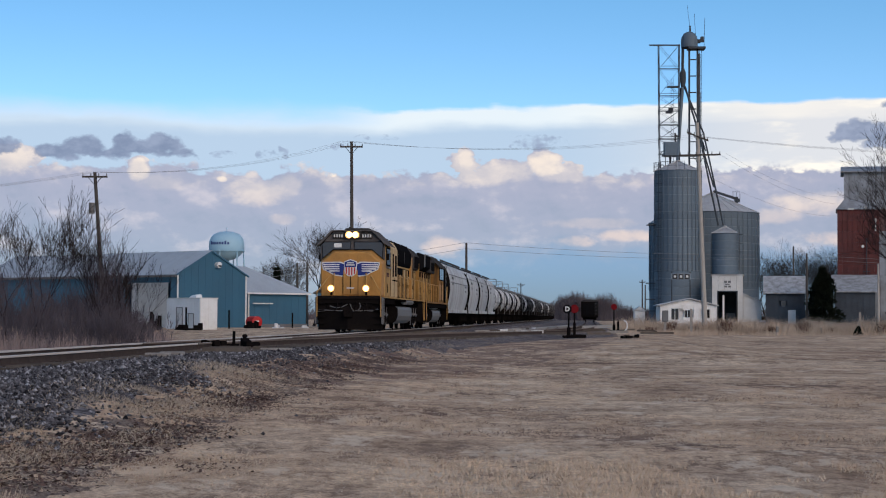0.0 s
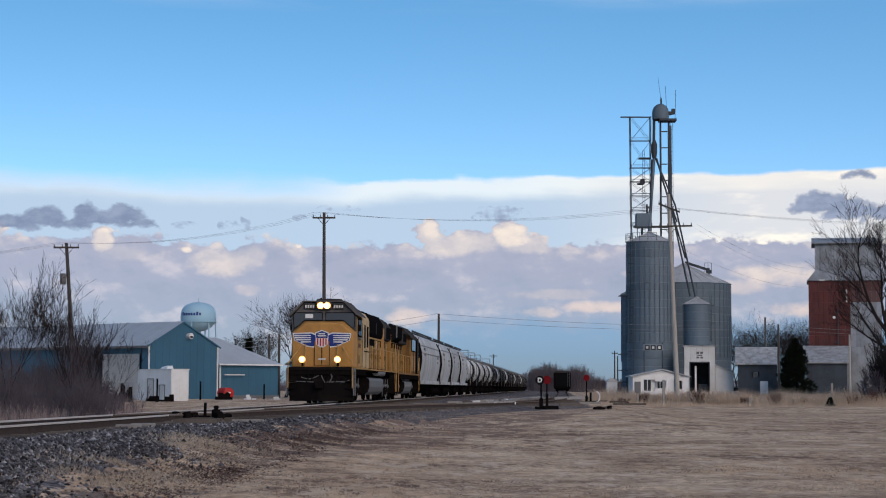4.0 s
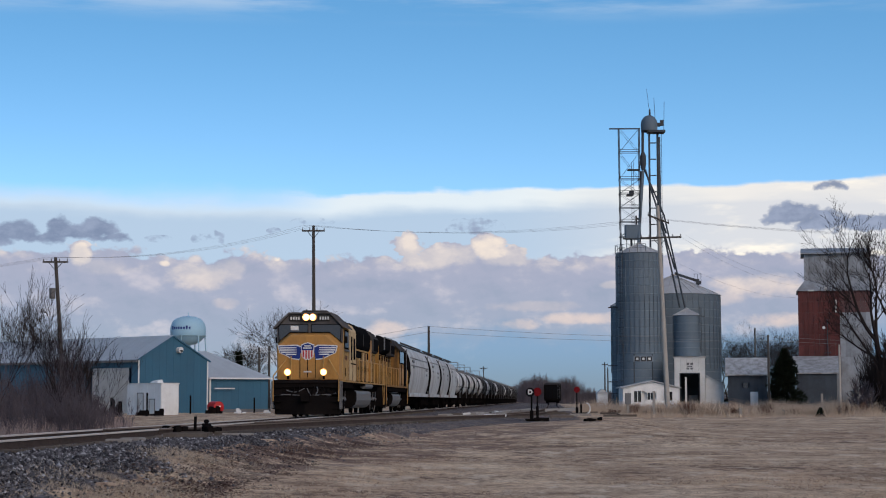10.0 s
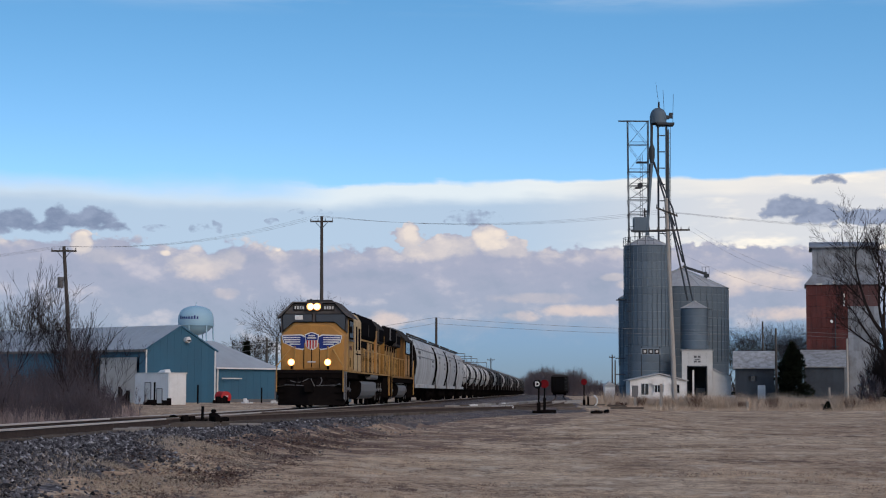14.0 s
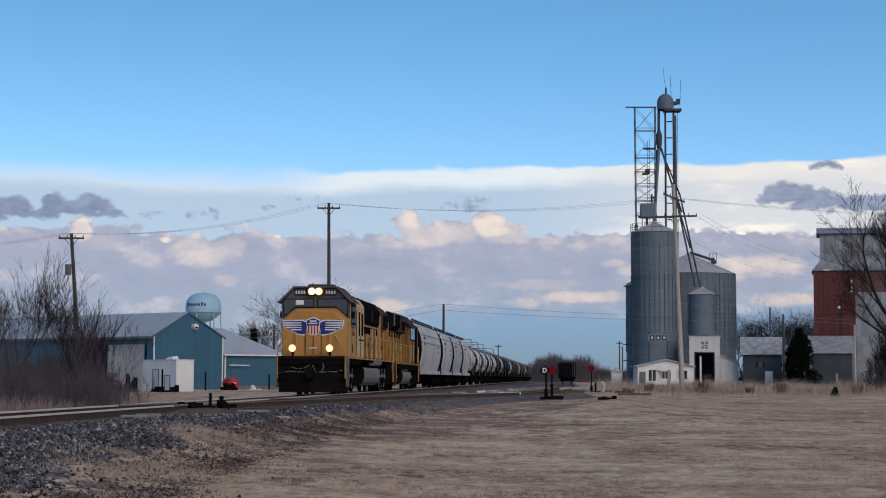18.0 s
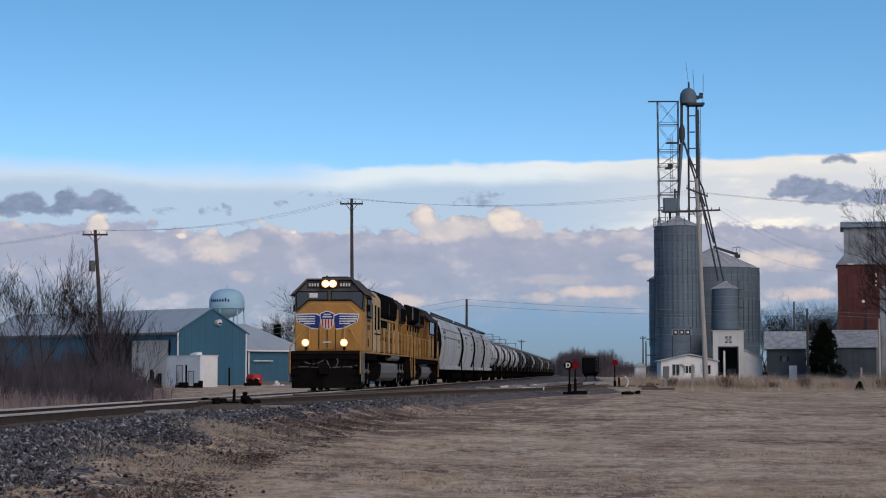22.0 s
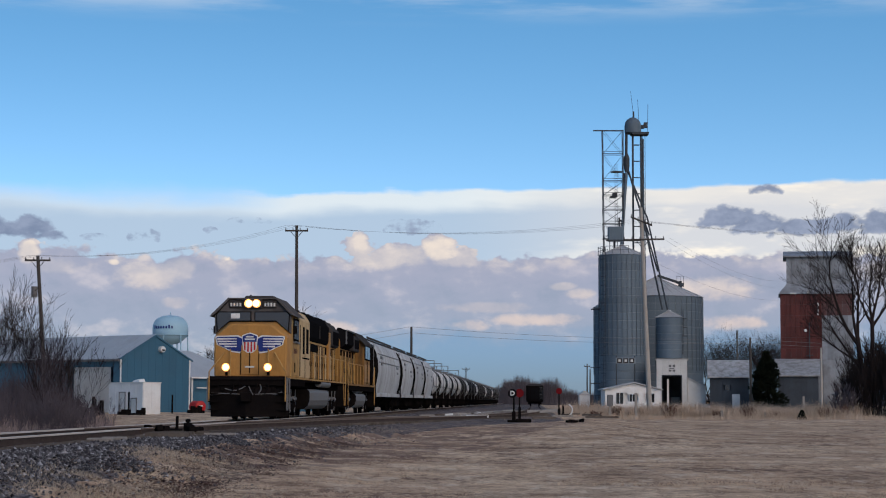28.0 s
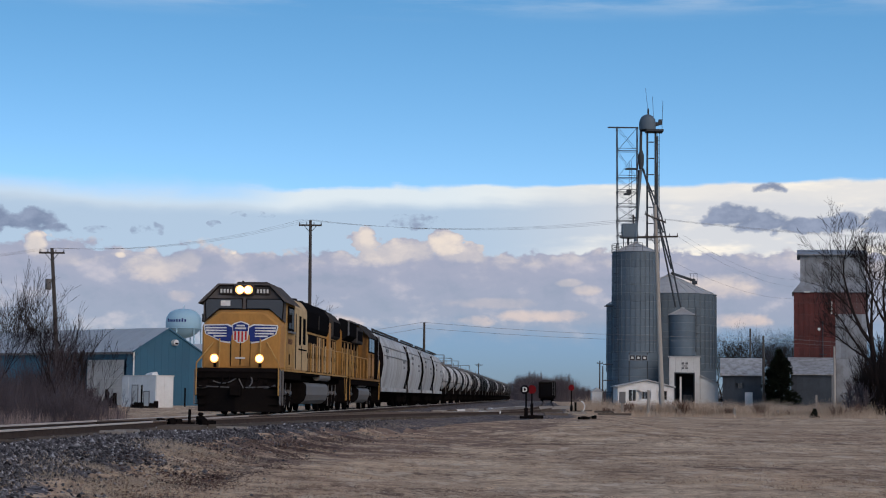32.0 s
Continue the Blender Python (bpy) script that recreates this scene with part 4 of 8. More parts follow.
    part("door_latch", Shape().box(-0.18, 0.18, 0.36, 0.386, 2.02, 2.08), OFF_WHITE, door, "small bright step light")
    cab = Shape()
    cs = [(-1.52, 1.66), (1.52, 1.66), (1.52, 4.10), (0.92, 4.72), (-0.92, 4.72), (-1.52, 4.10)]
    cab.loft([[(x, 1.26, z) for x, z in cs], [(x, 3.7, z) for x, z in cs]])
    part("cab", cab, YELLOW_DULL, loco, "yellow cab side with stencilled panels", bevel=0.03)
    # grey front above the nose: window band, visor and roof
    band = Shape().prism([(-1.53, 3.36), (-0.96, 3.865), (0.96, 3.865), (1.53, 3.36), (1.53, 4.10), (0.93, 4.72), (-0.93, 4.72), (-1.53, 4.10)], 1.10, 1.255, "y")
    part("window_band", band, CAB_GREY, loco, "sooty dark grey cab front above the nose", bevel=0.02)
    for s in (-1, 1):
        pts = [(s * 0.10, 3.90), (s * 0.93, 3.90), (s * 1.40, 3.50), (s * 1.44, 4.12), (s * 1.36, 4.22), (s * 0.10, 4.22)]
        seal = part("windshield_seal", Shape().prism([(x * 1.0 + (0.035 * s if abs(x) > 0.5 else -0.035 * s), z + (0.04 if z > 4 else -0.04)) for x, z in pts], 1.07, 1.10, "y"), BLACK, loco)
        part("windshield", Shape().prism(pts, 1.058, 1.072, "y"), GLASS_DARK, seal, "dark reflecting windshield")
    part("window_paper", Shape().box(-0.88, -0.52, 1.045, 1.056, 3.98, 4.18), WHITE, loco, "white sheet behind the windshield")
    roof = Shape()
    rf = [(-1.72, 4.06), (-1.52, 4.14), (-0.94, 4.74), (0.94, 4.74), (1.52, 4.14), (1.72, 4.06), (1.60, 4.20), (0.98, 4.80), (-0.98, 4.80), (-1.60, 4.20)]
    roof.prism(rf, 0.95, 3.75, "y")
    part("cab_roof", roof, CAB_GREY, loco, "sooty dark grey cab roof with a visor")
    for s in (-1, 1):
        bd = part("number_board", Shape().box(s * 0.68 - 0.27, s * 0.68 + 0.27, 1.02, 1.10, 4.40, 4.66), LOCO_GREY, loco, "dark lit number board", bevel=0.02)
        for k in range(4):
            x = s * 0.68 - 0.18 + 0.12 * k
            part("figure_bar", Shape().box(x - 0.035, x + 0.035, 1.008, 1.022, 4.46, 4.60), OFF_WHITE, bd)
    hl = part("headlight_housing", Shape().box(-0.38, 0.38, 0.93, 1.10, 4.38, 4.76), LOCO_GREY, loco, bevel=0.03)
    for x in (-0.14, 0.14):
        # the wider disc glows orange to draw the halo round each lamp
        part("lamp_reflector", Shape().rod((x * 1.15, 0.918, 4.57), (x * 1.15, 0.93, 4.57), 0.165, 0.165, 20), LAMP_HALO, hl, "glowing orange disc for the halo round the lamp")
        part("headlight", Shape().rod((x, 0.89, 4.57), (x, 0.915, 4.57), 0.115, 0.115, 20), HEADLIGHT, hl, "lit warm headlight")
    for s in (-1, 1):
        dl = part("ditch_light_housing", Shape().rod((s * 0.82, -0.32, 2.02), (s * 0.82, -0.08, 2.02), 0.165, 0.13, 16).box(s * 0.82 - 0.05, s * 0.82 + 0.05, -0.2, -0.12, 1.7, 1.95), DARK_STEEL, loco)
        part("lamp_reflector", Shape().rod((s * 0.82, -0.33, 2.02), (s * 0.82, -0.32, 2.02), 0.16, 0.16, 20), LAMP_HALO, dl, "glowing orange disc for the halo round the lamp")
        part("ditch_light", Shape().rod((s * 0.82, -0.345, 2.02), (s * 0.82, -0.331, 2.02), 0.108, 0.108, 20), DITCH, dl, "lit warm ditch light")
    nose_emblem(loco, 0.418, 2.97)
    # cab side, towards the lawn and away
    for s in (-1, 1):
        x = s * 1.525
        fr = part("side_window_frame", Shape().box(min(x, x + s * 0.03), max(x, x + s * 0.03), 1.75, 3.25, 3.12, 4.02), BLACK, loco)
        for y0, y1 in ((1.83, 2.45), (2.53, 3.17)):
            part("pane", Shape().box(min(x + s * 0.03, x + s * 0.042), max(x + s * 0.03, x + s * 0.042), y0, y1, 3.2, 3.94), GLASS_DARK, fr)
        part("armrest", Shape().box(min(x, x + s * 0.1), max(x, x + s * 0.1), 1.8, 3.2, 3.03, 3.10), GREY_PAINT, loco)
        for z, n in ((2.72, 4),):
            for k in range(n):
                yk = 2.0 + 0.28 * k
                part("figure_bar", Shape().box(min(x, x + s * 0.006), max(x, x + s * 0.006), yk, yk + 0.16, z - 0.1, z + 0.1), RED_CLAD, loco)
        hatch = part("side_hatch", Shape().box(min(x, x + s * 0.02), max(x, x + s * 0.02), 1.7, 2.9, 1.75, 2.35), YELLOW_DULL, loco, bevel=0.01)
        part("hatch_vent", Shape().box(min(x + s * 0.02, x + s * 0.03), max(x + s * 0.02, x + s * 0.03), 2.0, 2.25, 1.85, 2.25), DARK_STEEL, hatch)
        mirror = Shape().box(min(x, x + s * 0.16), max(x, x + s * 0.16), 1.68, 1.73, 3.4, 3.7)
        part("mirror", mirror, DARK_STEEL, loco)
    # long hood
    hood = Shape()
    hs = [(-1.02, 1.66), (1.02, 1.66), (1.02, 4.1), (0.80, 4.42), (-0.80, 4.42), (-1.02, 4.1)]
    hood.loft([[(x, 3.72, z) for x, z in hs], [(x, L - 0.7, z) for x, z in hs]])
    part("long_hood", hood, YELLOW_DULL, loco, "yellow engine hood with door panels", bevel=0.02)
    part("electrical_cabinet", Shape().prism([(-1.36, 1.66), (1.36, 1.66), (1.36, 4.15), (1.12, 4.5), (-1.12, 4.5), (-1.36, 4.15)], 4.5, 8.3, "y"), CREAM, loco, "sun-bleached yellow cabinet behind the cab", bevel=0.06)
    part("cabinet_joint", Shape().box(-1.2, 1.2, 3.7, 4.5, 1.66, 4.2), LOCO_GREY, loco)
    for s in (-1, 1):
        x0 = s * 1.36
        for y0, y1, z0, z1 in ((6.0, 6.55, 2.7, 3.85), (7.1, 7.85, 2.75, 3.8), (5.0, 5.18, 1.75, 3.9), (6.7, 6.78, 1.7, 2.7), (5.9, 8.2, 2.5, 2.56)):
            part("cabinet_gap", Shape().box(min(x0, x0 + s * 0.012), max(x0, x0 + s * 0.012), y0, y1, z0, z1), BLACK, loco)
        x0 = s * 1.02
        # flat black sheet under the doors; shade of their gaps put into colour
        part("door_recess", Shape().box(min(x0, x0 + s * 0.006), max(x0, x0 + s * 0.006), 8.35, L - 0.9, 1.72, 3.32), BLACK, loco, "black sheet for the shaded gaps between the hood doors")
        for k in range(18):
            y = 8.5 + 0.70 * k
            if y > L - 1.4:
                break
            tall = 3.28 if (k // 4) % 2 == 0 else 2.95
            d = part("hood_door", Shape().box(min(x0, x0 + s * 0.016), max(x0, x0 + s * 0.016), y, y + 0.46, 1.75, tall), (CREAM, GRIMY_YELLOW, YELLOW_DULL)[k % 3], loco, bevel=0.005)
            part("door_latch", Shape().box(min(x0 + s * 0.016, x0 + s * 0.03), max(x0 + s * 0.016, x0 + s * 0.03), y + 0.3, y + 0.36, 2.3, 2.5), DARK_STEEL, d)
        part("grille", Shape().prism([(s * 0.98, 3.4), (s * 1.06, 3.42), (s * 1.14, 3.6), (s * 1.16, 4.25), (s * 0.86, 4.66), (s * 0.7, 4.66)], 10.0, 17.4, "y"), BLACK, loco, "black dynamic brake grille", bevel=0.02)
        part("grille_rib", Shape().box(min(s * 1.15, s * 1.17), max(s * 1.15, s * 1.17), 13.6, 13.75, 3.6, 4.2), LOCO_GREY, loco)
        part("hood_pillar", Shape().box(min(s * 1.02, s * 1.13), max(s * 1.02, s * 1.13), 17.5, 18.3, 1.8, 4.05), YELLOW, loco)
        fl = part("radiator_flare", Shape().prism([(s * 1.02, 3.35), (s * 1.2, 3.45), (s * 1.22, 4.2), (s * 0.9, 4.56), (s * 0.7, 4.56)], 18.4, L - 0.7, "y"), LOCO_GREY, loco, "black radiator housing", bevel=0.03)
        part("radiator_screen", Shape().box(min(s * 1.215, s * 1.235), max(s * 1.215, s * 1.235), 18.6, L - 0.9, 3.5, 4.15), BLACK, fl)
        # handrails along the walkway
        handrail(loco, s * 1.5, 8.6, L - 0.2, 1.66, 2.75, 8, YELLOW_DULL)
        part("grab_rail", Shape().rod((s * 1.5, L - 0.15, 0.5), (s * 1.5, L - 0.15, 2.75), 0.022, seg=6).rod((s * 1.5, L - 0.6, 0.5), (s * 1.5, L - 1.6, 2.75), 0.022, seg=6), YELLOW_DULL, loco)
    top = Shape().box(-0.82, 0.82, 8.8, L - 0.9, 4.4, 4.64)
    part("hood_top", top, LOCO_GREY, loco, "sooty dark hood top", bevel=0.03)
    for y in (10.6, 12.4, 14.2, 18.0, 19.3, 20.6):
        part("roof_fan", Shape().rod((0, y, 4.62), (0, y, 4.78), 0.62, 0.6, 20), DARK_STEEL, loco)
    part("exhaust_stack", Shape().box(-0.3, 0.3, 15.8, 16.5, 4.6, 4.85), DARK_STEEL, loco, bevel=0.03)
    hn = Shape()
    for k in range(3):
        hn.rod((-0.2 + 0.2 * k, 3.3, 4.90), (-0.2 + 0.2 * k, 3.7, 4.90), 0.07, 0.03, 8)
    hn.rod((0, 3.6, 4.75), (0, 3.6, 4.92), 0.03, seg=6)
    part("air_horn", hn, DARK_STEEL, loco)
    part("antenna", Shape().rod((0.5, 3.2, 4.75), (0.5, 3.2, 5.0), 0.02, seg=5), DARK_STEEL, loco)
    part("antenna", Shape().rod((-0.45, 3.3, 4.75), (-0.45, 3.3, 5.05), 0.04, seg=6), DARK_STEEL, loco)
    part("air_conditioner", Shape().box(-0.6, 0.6, 2.7, 3.6, 4.78, 4.98), LOCO_GREY, loco, bevel=0.05)
    # fuel tank, reservoirs, bogies
    tank = [(-1.42, 0.75), (-1.34, 0.52), (-1.15, 0.36), (1.15, 0.36), (1.34, 0.52), (1.42, 0.75), (1.42, 1.14), (1.3, 1.24), (-1.3, 1.24), (-1.42, 1.14)]
    part("tank_end", Shape().prism([(x * 1.01, z) for x, z in tank], 7.6, 7.9, "y"), DARK_STEEL, loco, "dark end of the fuel tank", bevel=0.03)
    part("fuel_tank", Shape().prism(tank, 7.9, 15.1, "y"), TANK_SILVER, loco, "dull silver fuel tank", bevel=0.05)
    for s in (-1, 1):
        part("air_reservoir", Shape().rod((s * 1.36, 11.5, 1.50), (s * 1.36, 15.2, 1.50), 0.16, 0.16, 14), TANK_SILVER, loco, smooth=True)
    truck(loco, 3.6, 3, 4.0)
    truck(loco, L - 3.6, 3, 4.0)
    return loco, L


def second_locomotive():
    L = 15.6
    loco = thing("locomotive", "yellow and black diesel locomotive running long hood first, grimy", "locomotive")
    part("underframe", Shape().box(-1.5, 1.5, 0.0, L, 1.25, 1.60), DARK_STEEL, loco, bevel=0.03)
    part("sill_stripe", Shape().box(-1.53, 1.53, 0.1, L - 0.1, 1.54, 1.64), GRIMY_YELLOW, loco)
    for y in (0.0, L):
        part("pilot", Shape().box(-1.5, 1.5, y - 0.07, y + 0.07, 0.4, 1.4), DARK_STEEL, loco, bevel=0.02)
    cp = Shape()
    coupler(cp, 0.0, -1.0)
    coupler(cp, L, 1.0)
    part("coupler", cp, DARK_STEEL, loco)
    hs = [(-0.98, 1.64), (0.98, 1.64), (0.98, 3.9), (0.75, 4.2), (-0.75, 4.2), (-0.98, 3.9)]
    part("long_hood", Shape().loft([[(x, 0.8, z) for x, z in hs], [(x, 8.9, z) for x, z in hs]]), GRIMY_YELLOW, loco, "yellow engine hood with door panels", bevel=0.03)
    cs = [(-1.5, 1.64), (1.5, 1.64), (1.5, 3.95), (0.9, 4.52), (-0.9, 4.52), (-1.5, 3.95)]
    part("cab", Shape().loft([[(x, 8.8, z) for x, z in cs], [(x, 12.4, z) for x, z in cs]]), GRIMY_YELLOW, loco, bevel=0.03)
    part("cab_roof", Shape().prism([(-1.58, 3.86), (-0.95, 4.53), (0.95, 4.53), (1.58, 3.86), (1.55, 4.02), (0.98, 4.6), (-0.98, 4.6), (-1.55, 4.02)], 8.5, 12.8, "y"), LOCO_GREY, loco)
    part("short_hood", Shape().box(-0.95, 0.95, 12.4, L - 0.6, 1.64, 3.0), GRIMY_YELLOW, loco, bevel=0.06)
    part("hood_top", Shape().box(-0.78, 0.78, 0.9, 8.9, 4.18, 4.34), LOCO_GREY, loco, bevel=0.03)
    for y in (1.9, 3.2, 5.6, 7.4):
        part("roof_fan", Shape().rod((0, y, 4.32), (0, y, 4.52), 0.58, 0.56, 18), DARK_STEEL, loco)
    part("exhaust_stack", Shape().box(-0.2, 0.2, 4.2, 4.8, 4.3, 4.7), DARK_STEEL, loco, bevel=0.03)
    for s in (-1, 1):
        x0 = s * 0.98
        # black backing sheet draws the shade between the doors
        part("door_recess", Shape().box(min(x0, x0 + s * 0.006), max(x0, x0 + s * 0.006), 0.95, 8.7, 1.70, 3.42), BLACK, loco, "black sheet for the shaded gaps between the hood doors")
        for k in range(10):
            y = 1.05 + 0.76 * k
            d = part("hood_door", Shape().box(min(x0, x0 + s * 0.018), max(x0, x0 + s * 0.018), y, y + 0.5, 1.72, 3.38 if k % 2 else 3.1), GRIMY_YELLOW if k % 3 else YELLOW_DULL, loco, bevel=0.005)
            part("door_latch", Shape().box(min(x0 + s * 0.018, x0 + s * 0.03), max(x0 + s * 0.018, x0 + s * 0.03), y + 0.38, y + 0.45, 2.2, 2.45), DARK_STEEL, d)
        flare = part("radiator_flare", Shape().prism([(s * 0.98, 3.45), (s * 1.32, 3.7), (s * 1.32, 4.42), (s * 0.95, 4.56), (s * 0.8, 4.56), (s * 0.8, 3.45)], 0.9, 4.6, "y"), BLACK, loco, "black radiator screen", bevel=0.03)
        part("flare_edge", Shape().box(min(s * 1.28, s * 1.35), max(s * 1.28, s * 1.35), 0.85, 0.92, 3.7, 4.42).box(min(s * 1.28, s * 1.36), max(s * 1.28, s * 1.36), 0.9, 4.6, 4.40, 4.46), GREY_PAINT, flare, "pale worn edge of the radiator housing")
        part("upper_screen", Shape().box(min(s * 0.98, s * 1.0), max(s * 0.98, s * 1.0), 4.7, 8.3, 3.44, 3.9), BLACK, loco)
        box = part("filter_box", Shape().box(min(s * 0.98, s * 1.28), max(s * 0.98, s * 1.28), 5.3, 8.2, 3.44, 4.3), LOCO_GREY, loco, "black air filter box", bevel=0.05)
        part("box_louvre", Shape().box(min(s * 1.28, s * 1.30), max(s * 1.28, s * 1.30), 5.6, 7.9, 3.6, 4.1), BLACK, box)
        x = s * 1.5
        fr = part("side_window_frame", Shape().box(min(x, x + s * 0.03), max(x, x + s * 0.03), 8.95, 12.2, 3.05, 3.92), BLACK, loco)
        for y0, y1 in ((9.2, 10.4), (10.6, 11.9)):
            part("pane", Shape().box(min(x + s * 0.03, x + s * 0.042), max(x + s * 0.03, x + s * 0.042), y0, y1, 3.12, 3.82), GLASS_DARK, fr)
        for y0 in (9.1, 10.9):
            part("cab_panel", Shape().box(min(x, x + s * 0.015), max(x, x + s * 0.015), y0, y0 + 1.2, 1.8, 2.8), YELLOW, loco, bevel=0.008)
        part("cab_step", Shape().box(min(x, x + s * 0.02), max(x, x + s * 0.02), 10.4, 10.75, 1.7, 3.0), BLACK, loco)
        handrail(loco, s * 1.48, 0.2, 8.7, 1.64, 2.7, 6, YELLOW_DULL)
        for y0, y1 in ((0.1, 1.1), (L - 0.15, L - 1.1)):
            part("grab_rail", Shape().rod((s * 1.5, y0, 0.5), (s * 1.5, y0, 2.75), 0.026, seg=6).rod((s * 1.5, y0, 2.7), (s * 1.5, y1, 1.7), 0.024, seg=6), YELLOW_DULL, loco)
        part("air_reservoir", Shape().rod((s * 1.30, 5.3, 1.36), (s * 1.30, 8.8, 1.36), 0.19, 0.19, 14), TANK_SILVER, loco, smooth=True)
        steps = Shape()
        for k in range(4):
            steps.box(min(s * 1.15, s * 1.52), max(s * 1.15, s * 1.52), 12.9, 13.5, 0.35 + 0.3 * k, 0.39 + 0.3 * k)
        part("side_steps", steps, DARK_STEEL, loco)
    tank = [(-1.42, 0.75), (-1.34, 0.52), (-1.15, 0.36), (1.15, 0.36), (1.34, 0.52), (1.42, 0.75), (1.42, 1.04), (1.3, 1.14), (-1.3, 1.14), (-1.42, 1.04)]
    part("tank_end", Shape().prism([(x * 1.01, z) for x, z in tank], 4.75, 5.0, "y"), DARK_STEEL, loco, "dark end of the fuel tank", bevel=0.03)
    part("fuel_tank", Shape().prism(tank, 5.0, 10.6, "y"), TANK_SILVER, loco, "dull silver fuel tank", bevel=0.05)
    truck(loco, 2.9, 2, 2.75)
    truck(loco, L - 2.9, 2, 2.75)
    return loco, L


def hopper_car(L, seams):
    car = thing("hopper_car", "weathered light grey covered hopper car with bulging steel sides", "hopper car", group="hopper cars")
    side = [(1.30, 1.05), (1.36, 1.35), (1.50, 1.9), (1.60, 2.6), (1.57, 3.25), (1.44, 3.8), (1.20, 4.25), (0.7, 4.5)]
    ring = side + [(-x, z) for x, z in reversed(side)]
    body = Shape()
    body.loft([[(x * 0.97, 0.55, 1.9 + (z - 1.9) * (0.55 if z < 1.9 else 0.97)) for x, z in ring], [(x, 0.75, 1.5 + (z - 1.5) * (0.7 if z < 1.5 else 1)) for x, z in ring],
               [(x, 1.6, z) for x, z in ring], [(x, L - 1.6, z) for x, z in ring],
               [(x, L - 0.75, 1.5 + (z - 1.5) * (0.7 if z < 1.5 else 1)) for x, z in ring], [(x * 0.97, L - 0.55, 1.9 + (z - 1.9) * (0.55 if z < 1.9 else 0.97)) for x, z in ring]])
    part("body", body, HOPPER_GREY, car, smooth=True)
    for s in (-1, 1):
        part("side_sill", Shape().box(min(s * 1.40, s * 1.52), max(s * 1.40, s * 1.52), 0.3, L - 0.3, 0.98, 1.22), HOPPER_GREY, car, "pale side sill", bevel=0.02)
        for z, x in seams:
            part("seam", Shape().box(min(s * x, s * (x + 0.025)), max(s * x, s * (x + 0.025)), 0.9, L - 0.9, z, z + 0.06), GREY_PAINT, car)
        for y, z, w in ((2.2, 3.35, 1.5), (2.4, 2.95, 1.1), (L - 4.2, 2.9, 1.6), (L - 4.0, 2.55, 1.2)):
            part("lettering_bar", Shape().box(min(s * 1.55, s * 1.612), max(s * 1.55, s * 1.612), y, y + w, z, z + 0.16), GREY_PAINT, car)
        part("end_ladder", ladder(s * 1.3, 0.12, 1.0, 4.2), GREY_PAINT, car)
        for y in (0.25, L - 0.25):
            part("corner_post", Shape().box(min(s * 1.36, s * 1.45), max(s * 1.36, s * 1.45), y - 0.05, y + 0.05, 1.0, 2.2), DARK_STEEL, car)
    part("roof_walk", Shape().box(0.85, 0.9, 0.2, L - 0.2, 4.56, 4.68).box(-0.9, -0.85, 0.2, L - 0.2, 4.56, 4.68).box(-0.6, -0.3, 0.2, L - 0.2, 4.54, 4.60).box(0.3, 0.6, 0.2, L - 0.2, 4.58, 4.64).box(-0.7, 0.7, 0.15, 0.4, 4.5, 4.64).box(-0.7, 0.7, L - 0.4, L - 0.15, 4.5, 4.64), LOCO_GREY, car, "dark grating walkway on the roof")
    n = int(L // 4)
    for k in range(n):
        y = 1.8 + (L - 3.6) * (k + 0.5) / n
        part("hatch", Shape().box(-0.28, 0.28, y - 1.2, y + 1.2, 4.5, 4.62), HOPPER_GREY, car, bevel=0.03)
        w = 0.42 * (L - 3.6) / n
        part("discharge_hopper", Shape().loft([[(-1.3, y - w, 1.05), (1.3, y - w, 1.05), (1.3, y + w, 1.05), (-1.3, y + w, 1.05)], [(-0.5, y - 0.5, 0.3), (0.5, y - 0.5, 0.3), (0.5, y + 0.5, 0.3), (-0.5, y + 0.5, 0.3)]]), DARK_STEEL, car)
    # dark sheets: grime, and the shade under the end overhang put into colour
    for y0, y1 in ((0.47, 0.54), (L - 0.54, L - 0.47)):
        part("end_sheet", Shape().prism([(x * 0.985, 1.6 + (z - 1.6) * (0.3 if z < 1.6 else 0.975)) for x, z in ring], y0, y1, "y"), DARK_STEEL, car, "grimy end sheet, darkened for the shade between cars")
    fr = Shape().box(-0.3, 0.3, 0.0, L, 0.85, 1.1).box(-1.45, 1.45, 0.0, 0.3, 0.9, 1.2).box(-1.45, 1.45, L - 0.3, L, 0.9, 1.2)
    for s in (-1, 1):
        for y0, y1 in ((0.2, 1.5), (L - 0.2, L - 1.5)):
            fr.beam((s * 1.2, y0, 1.1), (s * 1.2, y1, 2.2), 0.12)
    coupler(fr, 0, -0.8)
    coupler(fr, L, 0.8)
    part("underframe", fr, DARK_STEEL, car)
    truck(car, 1.6, 2, 1.75)
    truck(car, L - 1.6, 2, 1.75)
    return car, L


def ladder(x, y, z0, z1):
    sh = Shape()
    for d in (0, 0.45):
        sh.rod((x, y + d, z0), (x, y + d, z1), 0.02, seg=5)
    k = z0 + 0.2
    while k < z1:
        sh.rod((x, y, k), (x, y + 0.45, k), 0.016, seg=5)
        k += 0.38
    return sh


